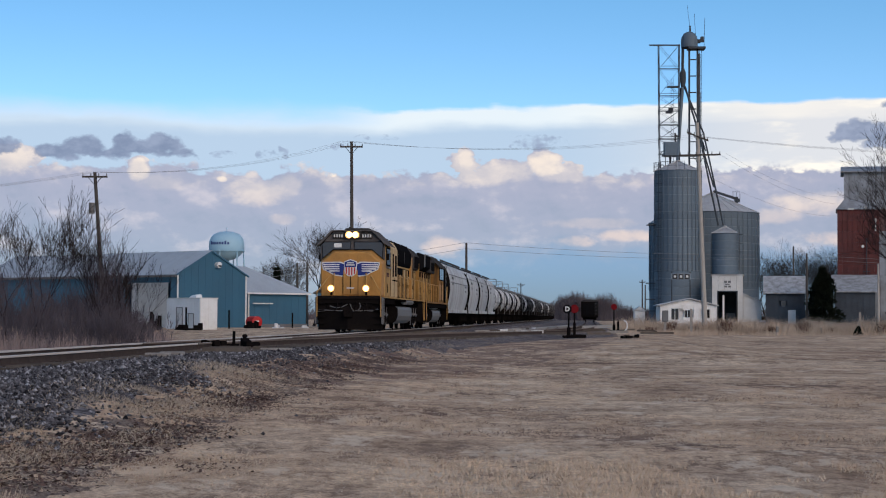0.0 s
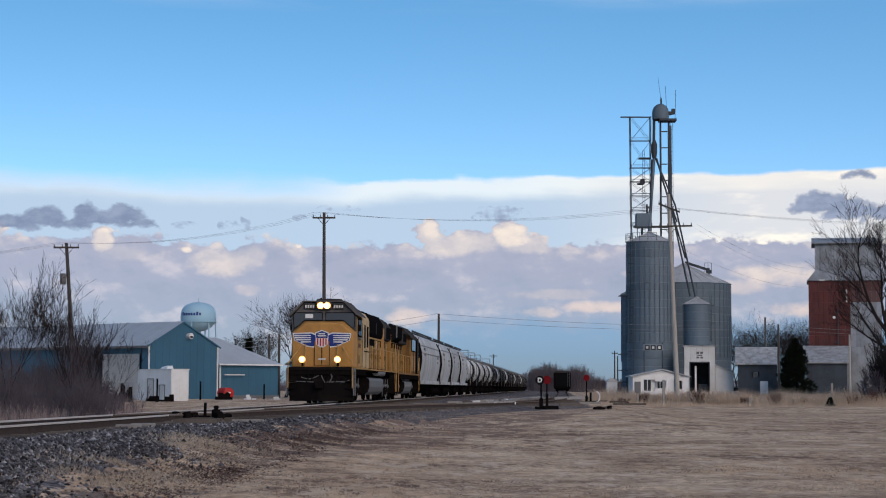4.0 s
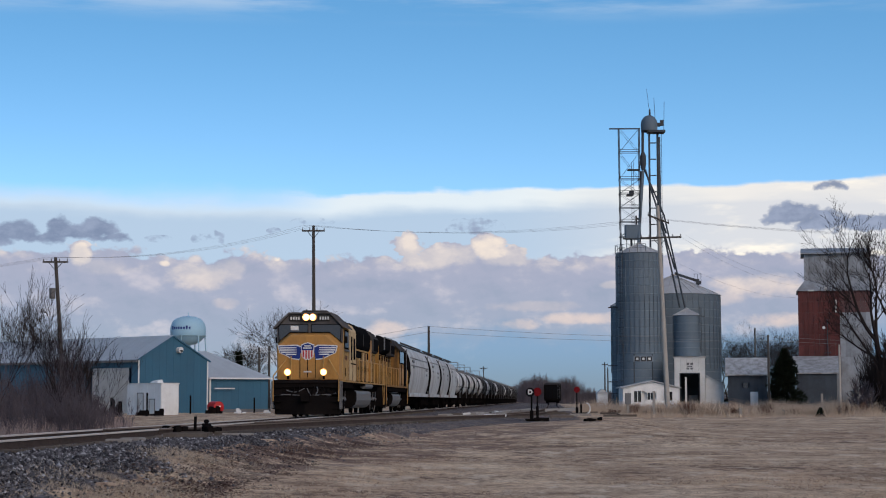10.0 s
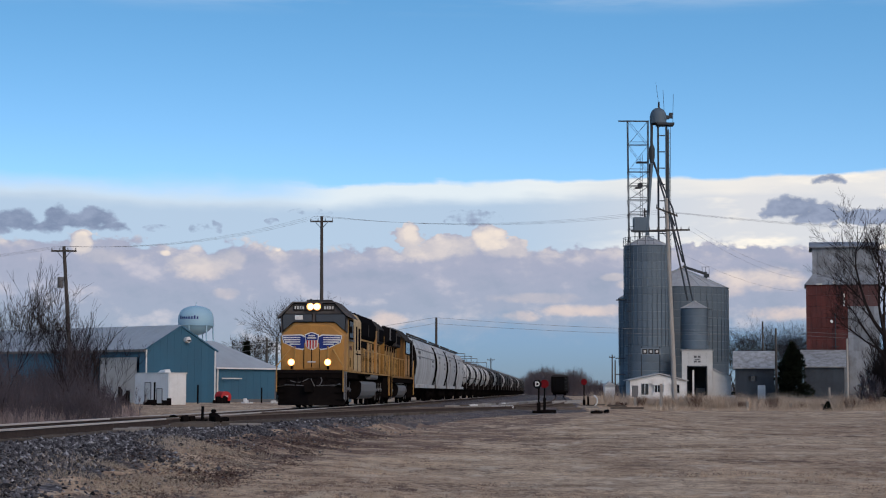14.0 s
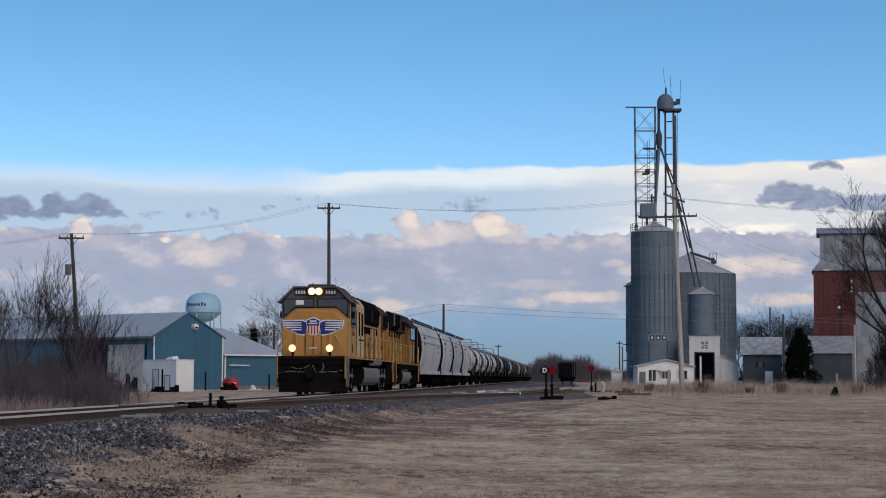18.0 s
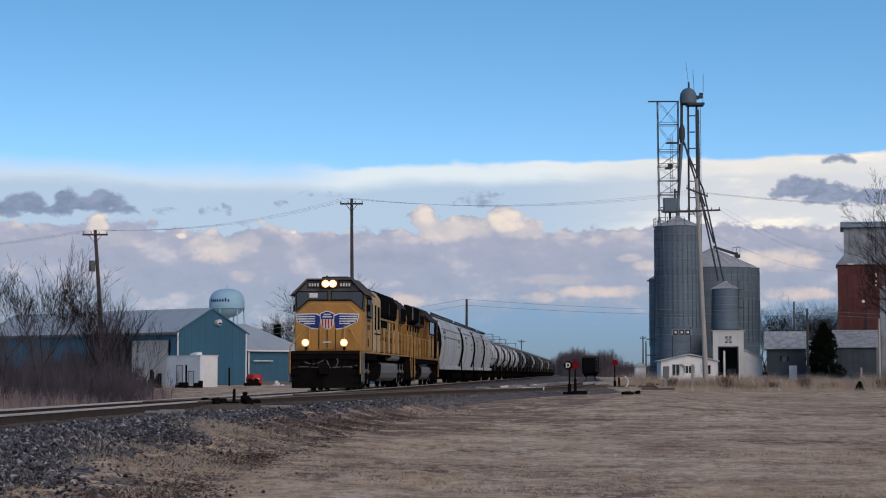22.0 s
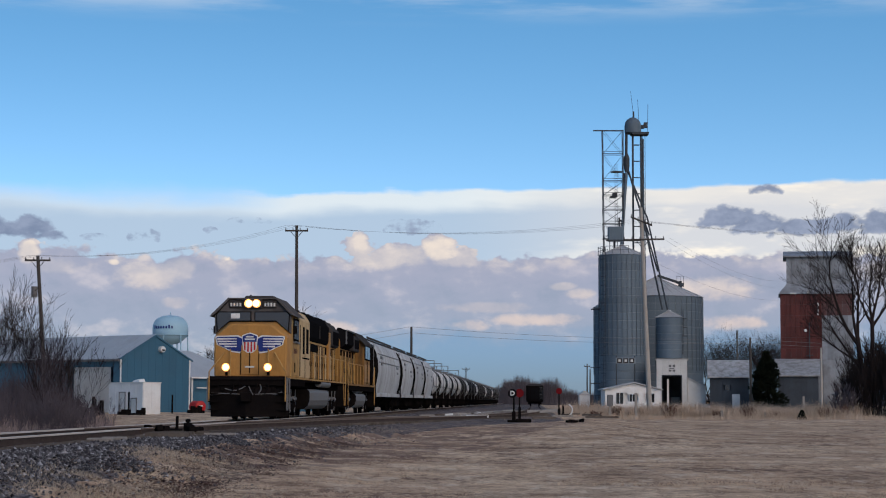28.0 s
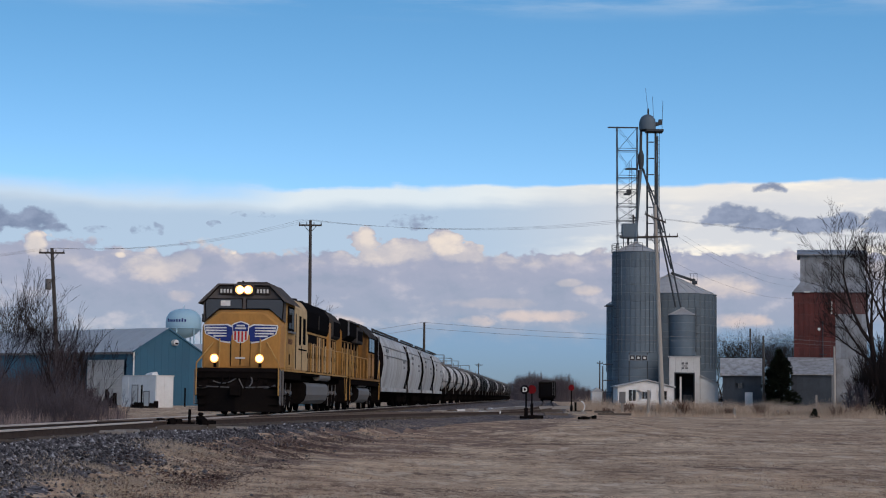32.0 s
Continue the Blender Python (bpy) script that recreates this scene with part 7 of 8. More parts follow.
def wall_panels(root, a, b, z0, top, mat, step=1.0, skip=(), name="panel"):
    """Upright cladding panels from a to b (x, y); top: height at a distance along; skip: openings (d0, d1, z0, z1)."""
    a, b = Vector((*a, 0)), Vector((*b, 0))
    length, d = (b - a).length, (b - a).normalized()
    out = Vector((d.y, -d.x, 0))
    n = int(round(length / step))
    for k in range(n):
        s, e = length * k / n + 0.005, length * (k + 1) / n - 0.005
        lows = [(z0, None)]
        for o0, o1, oz0, oz1 in skip:
            if e > o0 + 0.05 and s < o1 - 0.05:
                lows = [(oz1, None)]
        for low, _ in lows:
            p = []
            for off in (0.05, -0.05):
                for t, hh in ((s, low), (e, low), (e, top(e)), (s, top(s))):
                    q = a + d * t + out * off
                    p.append((q.x, q.y, hh))
            sh = Shape().add(p, [(0, 1, 2, 3), (7, 6, 5, 4), (0, 4, 5, 1), (1, 5, 6, 2), (2, 6, 7, 3), (3, 7, 4, 0)])
            r0, r1 = a + d * (e - 0.06) + out * 0.05, a + d * e + out * 0.05
            q = [(r0.x, r0.y, low), (r1.x, r1.y, low), (r1.x, r1.y, top(e)), (r0.x, r0.y, top(e - 0.06))]
            q += [(x + out.x * 0.015, y + out.y * 0.015, z) for x, y, z in q]
            sh.add(q, [(4, 5, 6, 7), (0, 1, 5, 4), (1, 2, 6, 5), (2, 3, 7, 6), (3, 0, 4, 7)])
            part(name, sh, mat, root)


def slab(root, name, corners, thick, mat, label=""):
    p = [Vector(c) for c in corners]
    sh = Shape().add(p + [c - Vector((0, 0, thick)) for c in p], [(0, 1, 2, 3), (7, 6, 5, 4), (0, 4, 5, 1), (1, 5, 6, 2), (2, 6, 7, 3), (3, 7, 4, 0)])
    return part(name, sh, mat, root, label)


def roof_panels(root, e0, e1, r0, r1, mat, n):
    """A roof plane between its eave and its ridge, in strips from eave to ridge."""
    e0, e1, r0, r1 = Vector(e0), Vector(e1), Vector(r0), Vector(r1)
    for k in range(n):
        s, e = k / n + 0.0008, (k + 1) / n - 0.0008
        slab(root, "roof_panel", [e0.lerp(e1, s), e0.lerp(e1, e), r0.lerp(r1, e), r0.lerp(r1, s)], 0.1, mat)


G = Vector((5.9, 7.0, 0)).normalized()         # along the gable wall
B = Vector((-7.0, 5.9, 0)).normalized()        # along the long side, away from the track
C0 = Vector((-30.76, 178.0, 0.0))
GW, GL = 9.2, 34.0
P = lambda g, b, z: C0 + G * g + B * b + Vector((0, 0, z))
barn = thing("steel_building", "blue steel-clad building with a pale grey roof and white trim", "building")
gable_top = lambda d: 5.72 + 2.4 * (1 - abs(d - GW / 2) / (GW / 2))
xy = lambda v: (v.x, v.y)
wall_panels(barn, xy(P(0, 0, 0)), xy(P(GW, 0, 0)), 0.2, gable_top, BLUE_METAL, 0.92)
wall_panels(barn, xy(P(0, GL, 0)), xy(P(0, 0, 0)), 0.2, lambda d: 5.7, BLUE_METAL, 1.0, [(GL - 7.2, GL - 1.4, 0.2, 4.9)])
slab(barn, "overhead_door", [P(-0.02, 1.4, 0.3), P(-0.02, 7.2, 0.3), P(-0.02, 7.2, 4.9), P(-0.02, 1.4, 4.9)], 0.02, WHITE, "large pale overhead door")
for z in (1.2, 2.1, 3.0, 3.9):
    slab(barn, "door_seam", [P(-0.06, 1.4, z), P(-0.06, 7.2, z), P(-0.03, 7.2, z + 0.02), P(-0.03, 1.4, z + 0.02)], 0.02, OFF_WHITE)
part("back_wall", Shape().add([P(GW, 0, 0.2), P(GW, GL, 0.2), P(GW, GL, 5.7), P(GW, 0, 5.7), P(0, GL, 0.2), P(0, GL, 5.7), P(GW / 2, GL, 8.1)], [(0, 1, 2, 3), (4, 1, 2, 6, 5)]), BLUE_METAL, barn)
roof_panels(barn, P(-0.3, -0.12, 5.72), P(-0.3, GL, 5.72), P(GW / 2 - 0.15, -0.12, 8.25), P(GW / 2 - 0.15, GL, 8.25), ROOF_GREY, 34)
roof_panels(barn, P(GW + 0.3, -0.12, 5.72), P(GW + 0.3, GL, 5.72), P(GW / 2 - 0.15, -0.12, 8.25), P(GW / 2 - 0.15, GL, 8.25), ROOF_GREY, 12)
for g in (0.0, GW):
    part("corner_trim", Shape().beam(P(g, -0.06, 0.2), P(g, -0.06, 5.7), 0.13), WHITE, barn, "white corner trim")
part("eave_fascia", Shape().beam(P(-0.42, -0.3, 5.55), P(-0.42, GL, 5.55), 0.22), GREY_PAINT, barn)
for g0, g1 in ((-0.3, GW / 2 - 0.15), (GW + 0.3, GW / 2 - 0.15)):
    part("rake_trim", Shape().beam(P(g0, -0.13, 5.62), P(g1, -0.13, 8.14), 0.14), BLUE_METAL, barn)
vent = part("exhaust_hood", Shape().rod(P(GW / 2 + 0.55, -0.5, 6.75), P(GW / 2 + 0.55, 0.0, 6.75), 0.32, 0.30, 14), WHITE, barn, "white exhaust hood")
part("hood_mouth", Shape().rod(P(GW / 2 + 0.55, -0.53, 6.72), P(GW / 2 + 0.55, -0.5, 6.66), 0.2, 0.2, 14), BLACK, vent)

annexe = thing("steel_building", "lower blue steel building with a pale hipped roof", "building")
A0, A1 = Vector((-25.3, 190.0, 0)), Vector((-19.6, 195.5, 0))
AD = (A1 - A0).normalized()
AB = Vector((-AD.y, AD.x, 0))
wall_panels(annexe, xy(A0), xy(A1), 0.2, lambda d: 4.05, BLUE_METAL, 0.95)
Q = lambda d, b, z: A0 + AD * d + AB * b + Vector((0, 0, z))
part("end_wall", Shape().add([Q(7.92, 0.05, 0.2), Q(7.92, 10, 0.2), Q(7.92, 10, 4.0), Q(7.92, 0.05, 4.0), Q(0, 0.05, 0.2), Q(0, 10, 0.2), Q(0, 10, 4), Q(0, 0.05, 4)], [(0, 1, 2, 3), (4, 5, 6, 7), (1, 5, 6, 2)]), BLUE_METAL, annexe)
roof_panels(annexe, Q(-0.3, -0.4, 4.05), Q(8.3, -0.4, 4.05), Q(-0.3, 5, 7.0), Q(3.4, 5, 7.0), ROOF_GREY, 9)
slab(annexe, "hip_panel", [Q(8.3, -0.4, 4.05), Q(8.3, 10.4, 4.05), Q(3.42, 5.02, 7.0), Q(3.42, 5, 7.0)], 0.1, ROOF_GREY)
part("eave_trim", Shape().beam(Q(-0.3, -0.42, 3.98), Q(8.3, -0.42, 3.98), 0.16), WHITE, annexe, "white eave trim")
part("awning", Shape().beam(Q(0.4, -0.5, 2.9), Q(3.0, -0.5, 2.9), 0.12), OFF_WHITE, annexe)
part("skirting", Shape().beam(Q(0, -0.1, 0.45), Q(7.9, -0.1, 0.45), 0.5), GREY_PAINT, annexe)
part("corner_trim", Shape().beam(Q(0.1, -0.08, 0.2), Q(0.1, -0.08, 4.0), 0.16), WHITE, annexe)
shop = thing("steel_building", "small blue building beyond with a white sign board", "building")
part("wall", Shape().box(-19.0, -12.0, 203, 209, 0.2, 4.2), BLUE_METAL, shop)
part("roof", Shape().prism([(-19.5, 4.1), (-15.5, 6.2), (-11.5, 4.1), (-11.5, 4.25), (-15.5, 6.4), (-19.5, 4.25)], 202.6, 209.4, "y"), GREY_PAINT, shop)
part("sign_board", Shape().box(-18.6, -17.1, 202.85, 202.95, 2.5, 3.2).box(-16.9, -14.8, 202.85, 202.95, 2.5, 3.2), WHITE, shop, "white blank sign boards")

hut = thing("storage_container", "white steel storage box with two small doors", "container")
H0 = Vector((-25.55, 160.0, 0.0))
HR, HL = Vector((1.42, 1.75, 0)).normalized(), Vector((-3.2, 3.6, 0)).normalized()
h = lambda r, l, z: H0 + HR * r + HL * l + Vector((0, 0, z))
wall_panels(hut, xy(h(0, 0, 0)), xy(h(2.0, 0, 0)), 0.2, lambda d: 3.12, WHITE, 1.0)
wall_panels(hut, xy(h(0, 5.7, 0)), xy(h(0, 0, 0)), 0.2, lambda d: 3.1, WHITE, 1.15)
slab(hut, "roof", [h(-0.1, -0.1, 3.2), h(2.1, -0.1, 3.2), h(2.1, 5.8, 3.2), h(-0.1, 5.8, 3.2)], 0.09, OFF_WHITE)
part("back", Shape().add([h(2.0, 0, 0.2), h(2.0, 5.7, 0.2), h(2.0, 5.7, 3.1), h(2.0, 0, 3.1), h(0, 5.7, 0.2), h(0, 5.7, 3.1)], [(0, 1, 2, 3), (1, 4, 5, 2)]), WHITE, hut)
for l0, l1, z1 in ((1.0, 1.9, 1.75), (2.9, 3.9, 2.3)):
    fr = part("door", Shape().add([h(-0.09, l0, 0.3), h(-0.09, l1, 0.3), h(-0.09, l1, z1), h(-0.09, l0, z1), h(-0.03, l0, 0.3), h(-0.03, l1, 0.3), h(-0.03, l1, z1), h(-0.03, l0, z1)], [(0, 1, 2, 3), (4, 5, 6, 7), (0, 1, 5, 4), (1, 2, 6, 5), (2, 3, 7, 6), (3, 0, 4, 7)]), OFF_WHITE, hut)
    for a, b in (((l0, 0.3), (l0, z1)), ((l1, 0.3), (l1, z1)), ((l0, z1), (l1, z1))):
        part("door_frame", Shape().beam(h(-0.1, a[0], a[1]), h(-0.1, b[0], b[1]), 0.07), GREY_PAINT, fr)
part("roof_unit", Shape().add([h(0.6, 1.6, 3.2), h(1.4, 1.6, 3.2), h(1.4, 2.8, 3.2), h(0.6, 2.8, 3.2), h(0.7, 1.7, 3.4), h(1.3, 1.7, 3.52), h(1.3, 2.6, 3.5), h(0.7, 2.6, 3.38)], [(4, 5, 6, 7), (0, 1, 5, 4), (1, 2, 6, 5), (2, 3, 7, 6), (3, 0, 4, 7)]), WHITE, hut, "white vent box on the roof")


def rubble(name, x, y, w, d, hgt, mat, label, category, seed):
    r = random.Random(seed)
    root = thing(name, label, category, pose(x, y, 0.15))
    for _ in range(9):
        a, b = r.uniform(0, w * 0.8), r.uniform(0, d * 0.8)
        part("chunk", Shape().box(a, a + r.uniform(0.12, 0.34) * w, b, b + r.uniform(0.15, 0.4) * d, 0, hgt * r.uniform(0.3, 1.0)), mat, root, bevel=0.04)
    return root


rubble("scrap_pile", -27.5, 157.0, 2.6, 1.5, 0.95, DARK_STEEL, "low dark scrap pile in front of the white box", "scrap", 1)
rubble("dark_trailer", -23.3, 172, 1.5, 1.5, 0.95, DARK_STEEL, "dark low trailer beside the blue building", "trailer", 2)
rubble("dark_bin", -29.2, 154, 1.0, 1.2, 1.9, DARK_STEEL, "dark bin at the edge of the brush", "bin", 3)
fuel = thing("fuel_tank", "red steel fuel tank on a skid by the blue building", "tank", pose(-22.6, 175, 0.25, rz=-55))
part("drum", Shape().rod((-0.8, 0, 0.72), (0.6, 0, 0.72), 0.56, 0.56, 22), RED, fuel, smooth=True)
part("drum_end", Shape().rod((0.6, 0, 0.72), (0.68, 0, 0.72), 0.5, 0.38, 22), RED, fuel, smooth=True)
part("pale_label", Shape().box(0.685, 0.70, -0.2, 0.16, 0.72, 0.85), WHITE, fuel)
part("skid", Shape().box(-0.9, -0.7, -0.4, 0.4, 0.0, 0.3).box(0.4, 0.6, -0.4, 0.4, 0.0, 0.3), RED, fuel)
rubble("white_tote", -21.0, 175, 1.2, 1.0, 0.75, WHITE, "white plastic tote beside the red tank", "container", 4)
rubble("white_tote", -18.7, 177, 1.2, 1.0, 0.5, OFF_WHITE, "low pale pallet load on the yard", "pallet", 5)
for x, y, hh in ((-26.0, 155, 2.3), (-24.1, 168, 2.1), (-19.6, 182, 1.9)):
    tagged(part("steel_post", Shape().rod((0, 0, 0), (0, 0, hh), 0.08, seg=8), DARK_STEEL, m=pose(x, y, 0)), "thin dark post standing in the yard", "post", "yard posts")

# water tower
wtow = thing("water_tower", "pale blue legged water tower with a rounded tank", "water tower", pose(-87.1, 600, 0))
part("tank", Shape().lathe([(0.9, 20.2), (2.6, 20.6), (4.3, 21.6), (5.5, 22.9), (5.9, 23.6), (6.0, 25.0), (5.85, 26.6), (5.3, 28.0), (4.2, 29.1), (2.4, 29.8), (0.05, 30.1)], 36), TOWER_BLUE, wtow, smooth=True)
part("balcony", Shape().lathe([(5.7, 23.3), (6.3, 23.3), (6.3, 23.5), (5.7, 23.5)], 36, close=False), TOWER_BLUE, wtow)
part("riser", Shape().rod((0, 0, 0), (0, 0, 20.4), 0.9, seg=14), TOWER_BLUE, wtow)
for k in range(6):
    a = radians(60 * k + 15)
    part("leg", Shape().rod((7.0 * math.cos(a), 7.0 * math.sin(a), 0), (5.7 * math.cos(a), 5.7 * math.sin(a), 23.4), 0.22, seg=8), TOWER_BLUE, wtow)
for k in range(8):
    a = radians(-140 + 9 * k)
    q = Shape().box(-0.28, 0.28, -0.04, 0.04, 0, 1.2 if k in (0, 6) else 0.85)
    part("lettering_bar", q, WING_BLUE, wtow, m=pose(6.0 * math.cos(a), 6.0 * math.sin(a), 25.4, rz=math.degrees(a) + 90))
part("finial", Shape().rod((0, 0, 30.0), (0, 0, 31.3), 0.12, seg=6), TOWER_BLUE, wtow)

utility_pole(-11.48, 155, 16.85, [(16.3, -1.0, 1.0, 0.0)], lean=(-0.14, 0), label="weathered wooden utility pole with one crossarm")
utility_pole(-29.85, 140, 12.9, [(12.45, -1.0, 1.0, 0.0)], lean=(-1.0, 0), box=(-1.15, 9.6), label="wooden utility pole with a crossarm and a transformer")
utility_pole(-2.1, 210, 10.3, [], label="bare wooden utility pole beyond the train")
utility_pole(-22.6, 215, 8.0, [])
utility_pole(-21.3, 214, 8.0, [])
utility_pole(8.7, 420, 9.5, [(9.0, -0.9, 0.9, 0)], r=0.13, label="distant utility pole with a crossarm")

# ---- trees, brush and grass ----


def grow(sh, r, p, d, length, radius, depth, spread, up=0.12, sides=5, kids=(2, 4), least=0.010):
    """Adds a limb and, from it, smaller limbs."""
    n = 3 if depth > 2 else 2
    for k in range(n):
        d2 = (d + Vector((r.gauss(0, 0.13), r.gauss(0, 0.13), r.gauss(0, 0.08) + up * 0.3))).normalized()
        q = p + d2 * (length / n)
        r2 = radius * (0.86 if n == 3 else 0.78)
        sh.rod(p, q, max(radius, least), max(r2, least * 0.7), max(3, sides), caps=False)
        if depth > 0 and k >= (1 if depth > 3 else 0):
            for _ in range(r.randint(*kids) if k == n - 1 else r.randint(0, 2)):
                axis = d2.orthogonal().normalized()
                axis.rotate(Matrix.Rotation(r.uniform(0, 6.283), 3, d2))
                ang = radians(r.uniform(0.5, 1.0) * spread)
                d3 = (d2 * math.cos(ang) + axis * math.sin(ang) + Vector((0, 0, up))).normalized()
                grow(sh, r, q, d3, length * r.uniform(0.55, 0.85), r2 * r.uniform(0.5, 0.75), depth - 1, spread, up, max(3, sides - 1), kids, least)
        p, d, radius = q, d2, r2


def bare_tree(x, y, h, seed, label, spread=48, depth=5, stems=1, lean=(0, 0), trunk_r=None, group="bare trees", z=0.0, kids=(2, 4), up=0.12, least=0.010):
    r = random.Random(seed)
    root = thing("bare_tree", label, "tree", pose(x, y, z), group=group)
    crown = Shape()
    R = trunk_r or h * 0.022
    for s in range(stems):
        trunk = Shape()
        a = r.uniform(0, 6.283)
        lead = Vector((lean[0] + (0.35 * math.cos(a) if stems > 1 else 0), lean[1] + (0.35 * math.sin(a) if stems > 1 else 0), 1)).normalized()
        p, q = Vector((0.15 * math.cos(a) * (stems > 1), 0.15 * math.sin(a) * (stems > 1), -0.2)), None
        q = p + lead * h * 0.24
        trunk.rod(p, p + lead * h * 0.06, R * 1.45, R * 1.1, 9, caps=False).rod(p + lead * h * 0.06, q, R * 1.1, R * 0.85, 9, caps=False)
        part("trunk", trunk, BARK, root, smooth=True)
        for _ in range(r.randint(3, 4)):
            b = r.uniform(0, 6.283)
            ang = radians(r.uniform(12, spread))
            d = (lead * math.cos(ang) + Vector((math.cos(b), math.sin(b), 0)) * math.sin(ang)).normalized()
            grow(crown, r, q - lead * r.uniform(0, h * 0.06), d, h * 0.27, R * 0.62, depth - 1, spread, up, kids=kids, least=least)
    part("crown", crown, BARK, root, "bare twiggy crown")
    return root


def spreading_tree(x, y, seed, label, limbs, trunk_r, drift, depth=4, kids=(1, 3)):
    """A low-forking tree; limbs: (degrees of lean to +x, degrees of lean to +y, length, radius, height on the trunk)."""
    r = random.Random(seed)
    root = thing("bare_tree", label, "tree", pose(x, y, 0), group="bare trees")
    top = max(l[4] for l in limbs)
    trunk = Shape().rod((0.15, 0, -0.3), (0, 0, top * 0.3), trunk_r * 1.35, trunk_r, 10, caps=False).rod((0, 0, top * 0.3), (-drift * top, 0, top), trunk_r, trunk_r * 0.75, 10, caps=False)
    part("trunk", trunk, BARK, root, smooth=True)
    crown = Shape()
    for ax, ay, length, radius, z in limbs:
        d = Vector((math.tan(radians(ax)), math.tan(radians(ay)), 1)).normalized()
        p = Vector((-drift * max(0.0, z - top * 0.3) / 0.7, 0, z))
        for k in range(4):
            q = p + d * (length / 4)
            r2 = radius * 0.8
            crown.rod(p, q, radius, r2, 7, caps=False)
            for _ in range(2 if k else 1):
                side = Vector((r.gauss(0, 1), r.gauss(0, 0.7), r.uniform(0.1, 1.0))).normalized()
                grow(crown, r, q, (d * 0.7 + side * 0.75).normalized(), length * r.uniform(0.26, 0.42), r2 * 0.5, depth - 1 if k else depth - 2, 44, 0.2, 5, kids, 0.0115)
            d = (d + Vector((r.gauss(0, 0.10), r.gauss(0, 0.10), 0.12))).normalized()
            p, radius = q, r2
        grow(crown, r, p, d, length * 0.36, radius, depth, 40, 0.2, 5, kids, 0.0115)
    part("crown", crown, BARK, root, "bare twiggy crown")
    return root


spreading_tree(36.7, 150, 21, "large spreading bare tree at the edge of the weeds",
               ((-60, 10, 4.2, 0.11, 4.9), (-42, -12, 5.0, 0.13, 4.4), (-34, 8, 6.2, 0.18, 6.4), (-14, -10, 4.8, 0.16, 6.6), (4, 8, 4.6, 0.16, 7.0)), 0.27, 0.08)
spreading_tree(37.6, 150.8, 22, "bare many-limbed tree beside the large one",
               ((-32, -8, 3.8, 0.13, 8.2), (-8, 10, 3.6, 0.14, 8.6), (12, -6, 3.6, 0.14, 8.6), (36, 8, 4.0, 0.13, 8.0)), 0.22, 0.0)
spreading_tree(39.0, 150.2, 27, "bare tree with forking upper limbs beside the large one",
               ((-14, -8, 3.6, 0.13, 8.0), (14, 10, 4.3, 0.17, 7.6), (36, -6, 4.4, 0.15, 7.2), (54, 8, 4.4, 0.13, 6.4)), 0.26, -0.03)
bare_tree(45.0, 152, 12.5, 26, "bare tree at the end of the weeds", 46, 6, 2, trunk_r=0.2, kids=(1, 3), up=0.2)
bare_tree(-21.3, 220, 14.2, 23, "bare tree standing behind the blue buildings", 42, 5, 2, trunk_r=0.16, least=0.012)
bare_tree(-26.4, 240, 10.6, 24, "small bare tree behind the blue buildings", 45, 5, 2, trunk_r=0.12, least=0.012)
bare_tree(-24.2, 240, 8.0, 25, "small bare tree behind the blue buildings", 45, 4, 2, trunk_r=0.12)
for i, (x, y, hh) in enumerate(((46.5, 300, 12.0), (48.6, 305, 13.5), (50.8, 300, 14.2), (53.5, 303, 14.0), (55.4, 306, 15.0), (57.4, 302, 14.2), (59.0, 304, 12.6))):
    bare_tree(x, y, hh, 40 + i, "bare tree beyond the sheds", 45, 5, 2, trunk_r=0.14, group="trees beyond the sheds", least=0.009)
# shrubs and brush under the large tree
for i, (x, y, hh) in enumerate(((34.4, 149, 2.0), (35.1, 150, 3.6), (35.8, 150.5, 4.8), (36.7, 150.6, 6.0), (37.4, 149.5, 7.0), (38.1, 150.5, 7.6), (38.8, 149.6, 7.4), (39.5, 150.6, 7.6), (40.2, 149.8, 7.2), (41.0, 150.2, 6.2), (42.0, 149.6, 5.4), (43.1, 150, 5.0), (44.2, 149.6, 5.2), (45.4, 150, 5.4), (47.0, 149, 5.2), (39.2, 148.4, 4.6), (40.6, 148.2, 5.0))):
    root = thing("bare_shrub", "dense dark tangled shrub under the large tree", "shrub", pose(x, y, 0), group="shrubs under the tree")
    rs, mass = random.Random(60 + i), Shape()
    for _ in range(13 if i < 10 else 22):
        a = rs.uniform(0, 6.283)
        lean = rs.uniform(0.02, 0.3)
        grow(mass, rs, Vector((rs.gauss(0, 0.4), rs.gauss(0, 0.3), -0.05)), Vector((lean * math.cos(a), lean * math.sin(a), 1)).normalized(), hh * 0.36, 0.03, 3, 30, 0.3, 3, (1, 3), 0.021)
    part("crown", mass, BARK if i > 1 else TWIG, root)


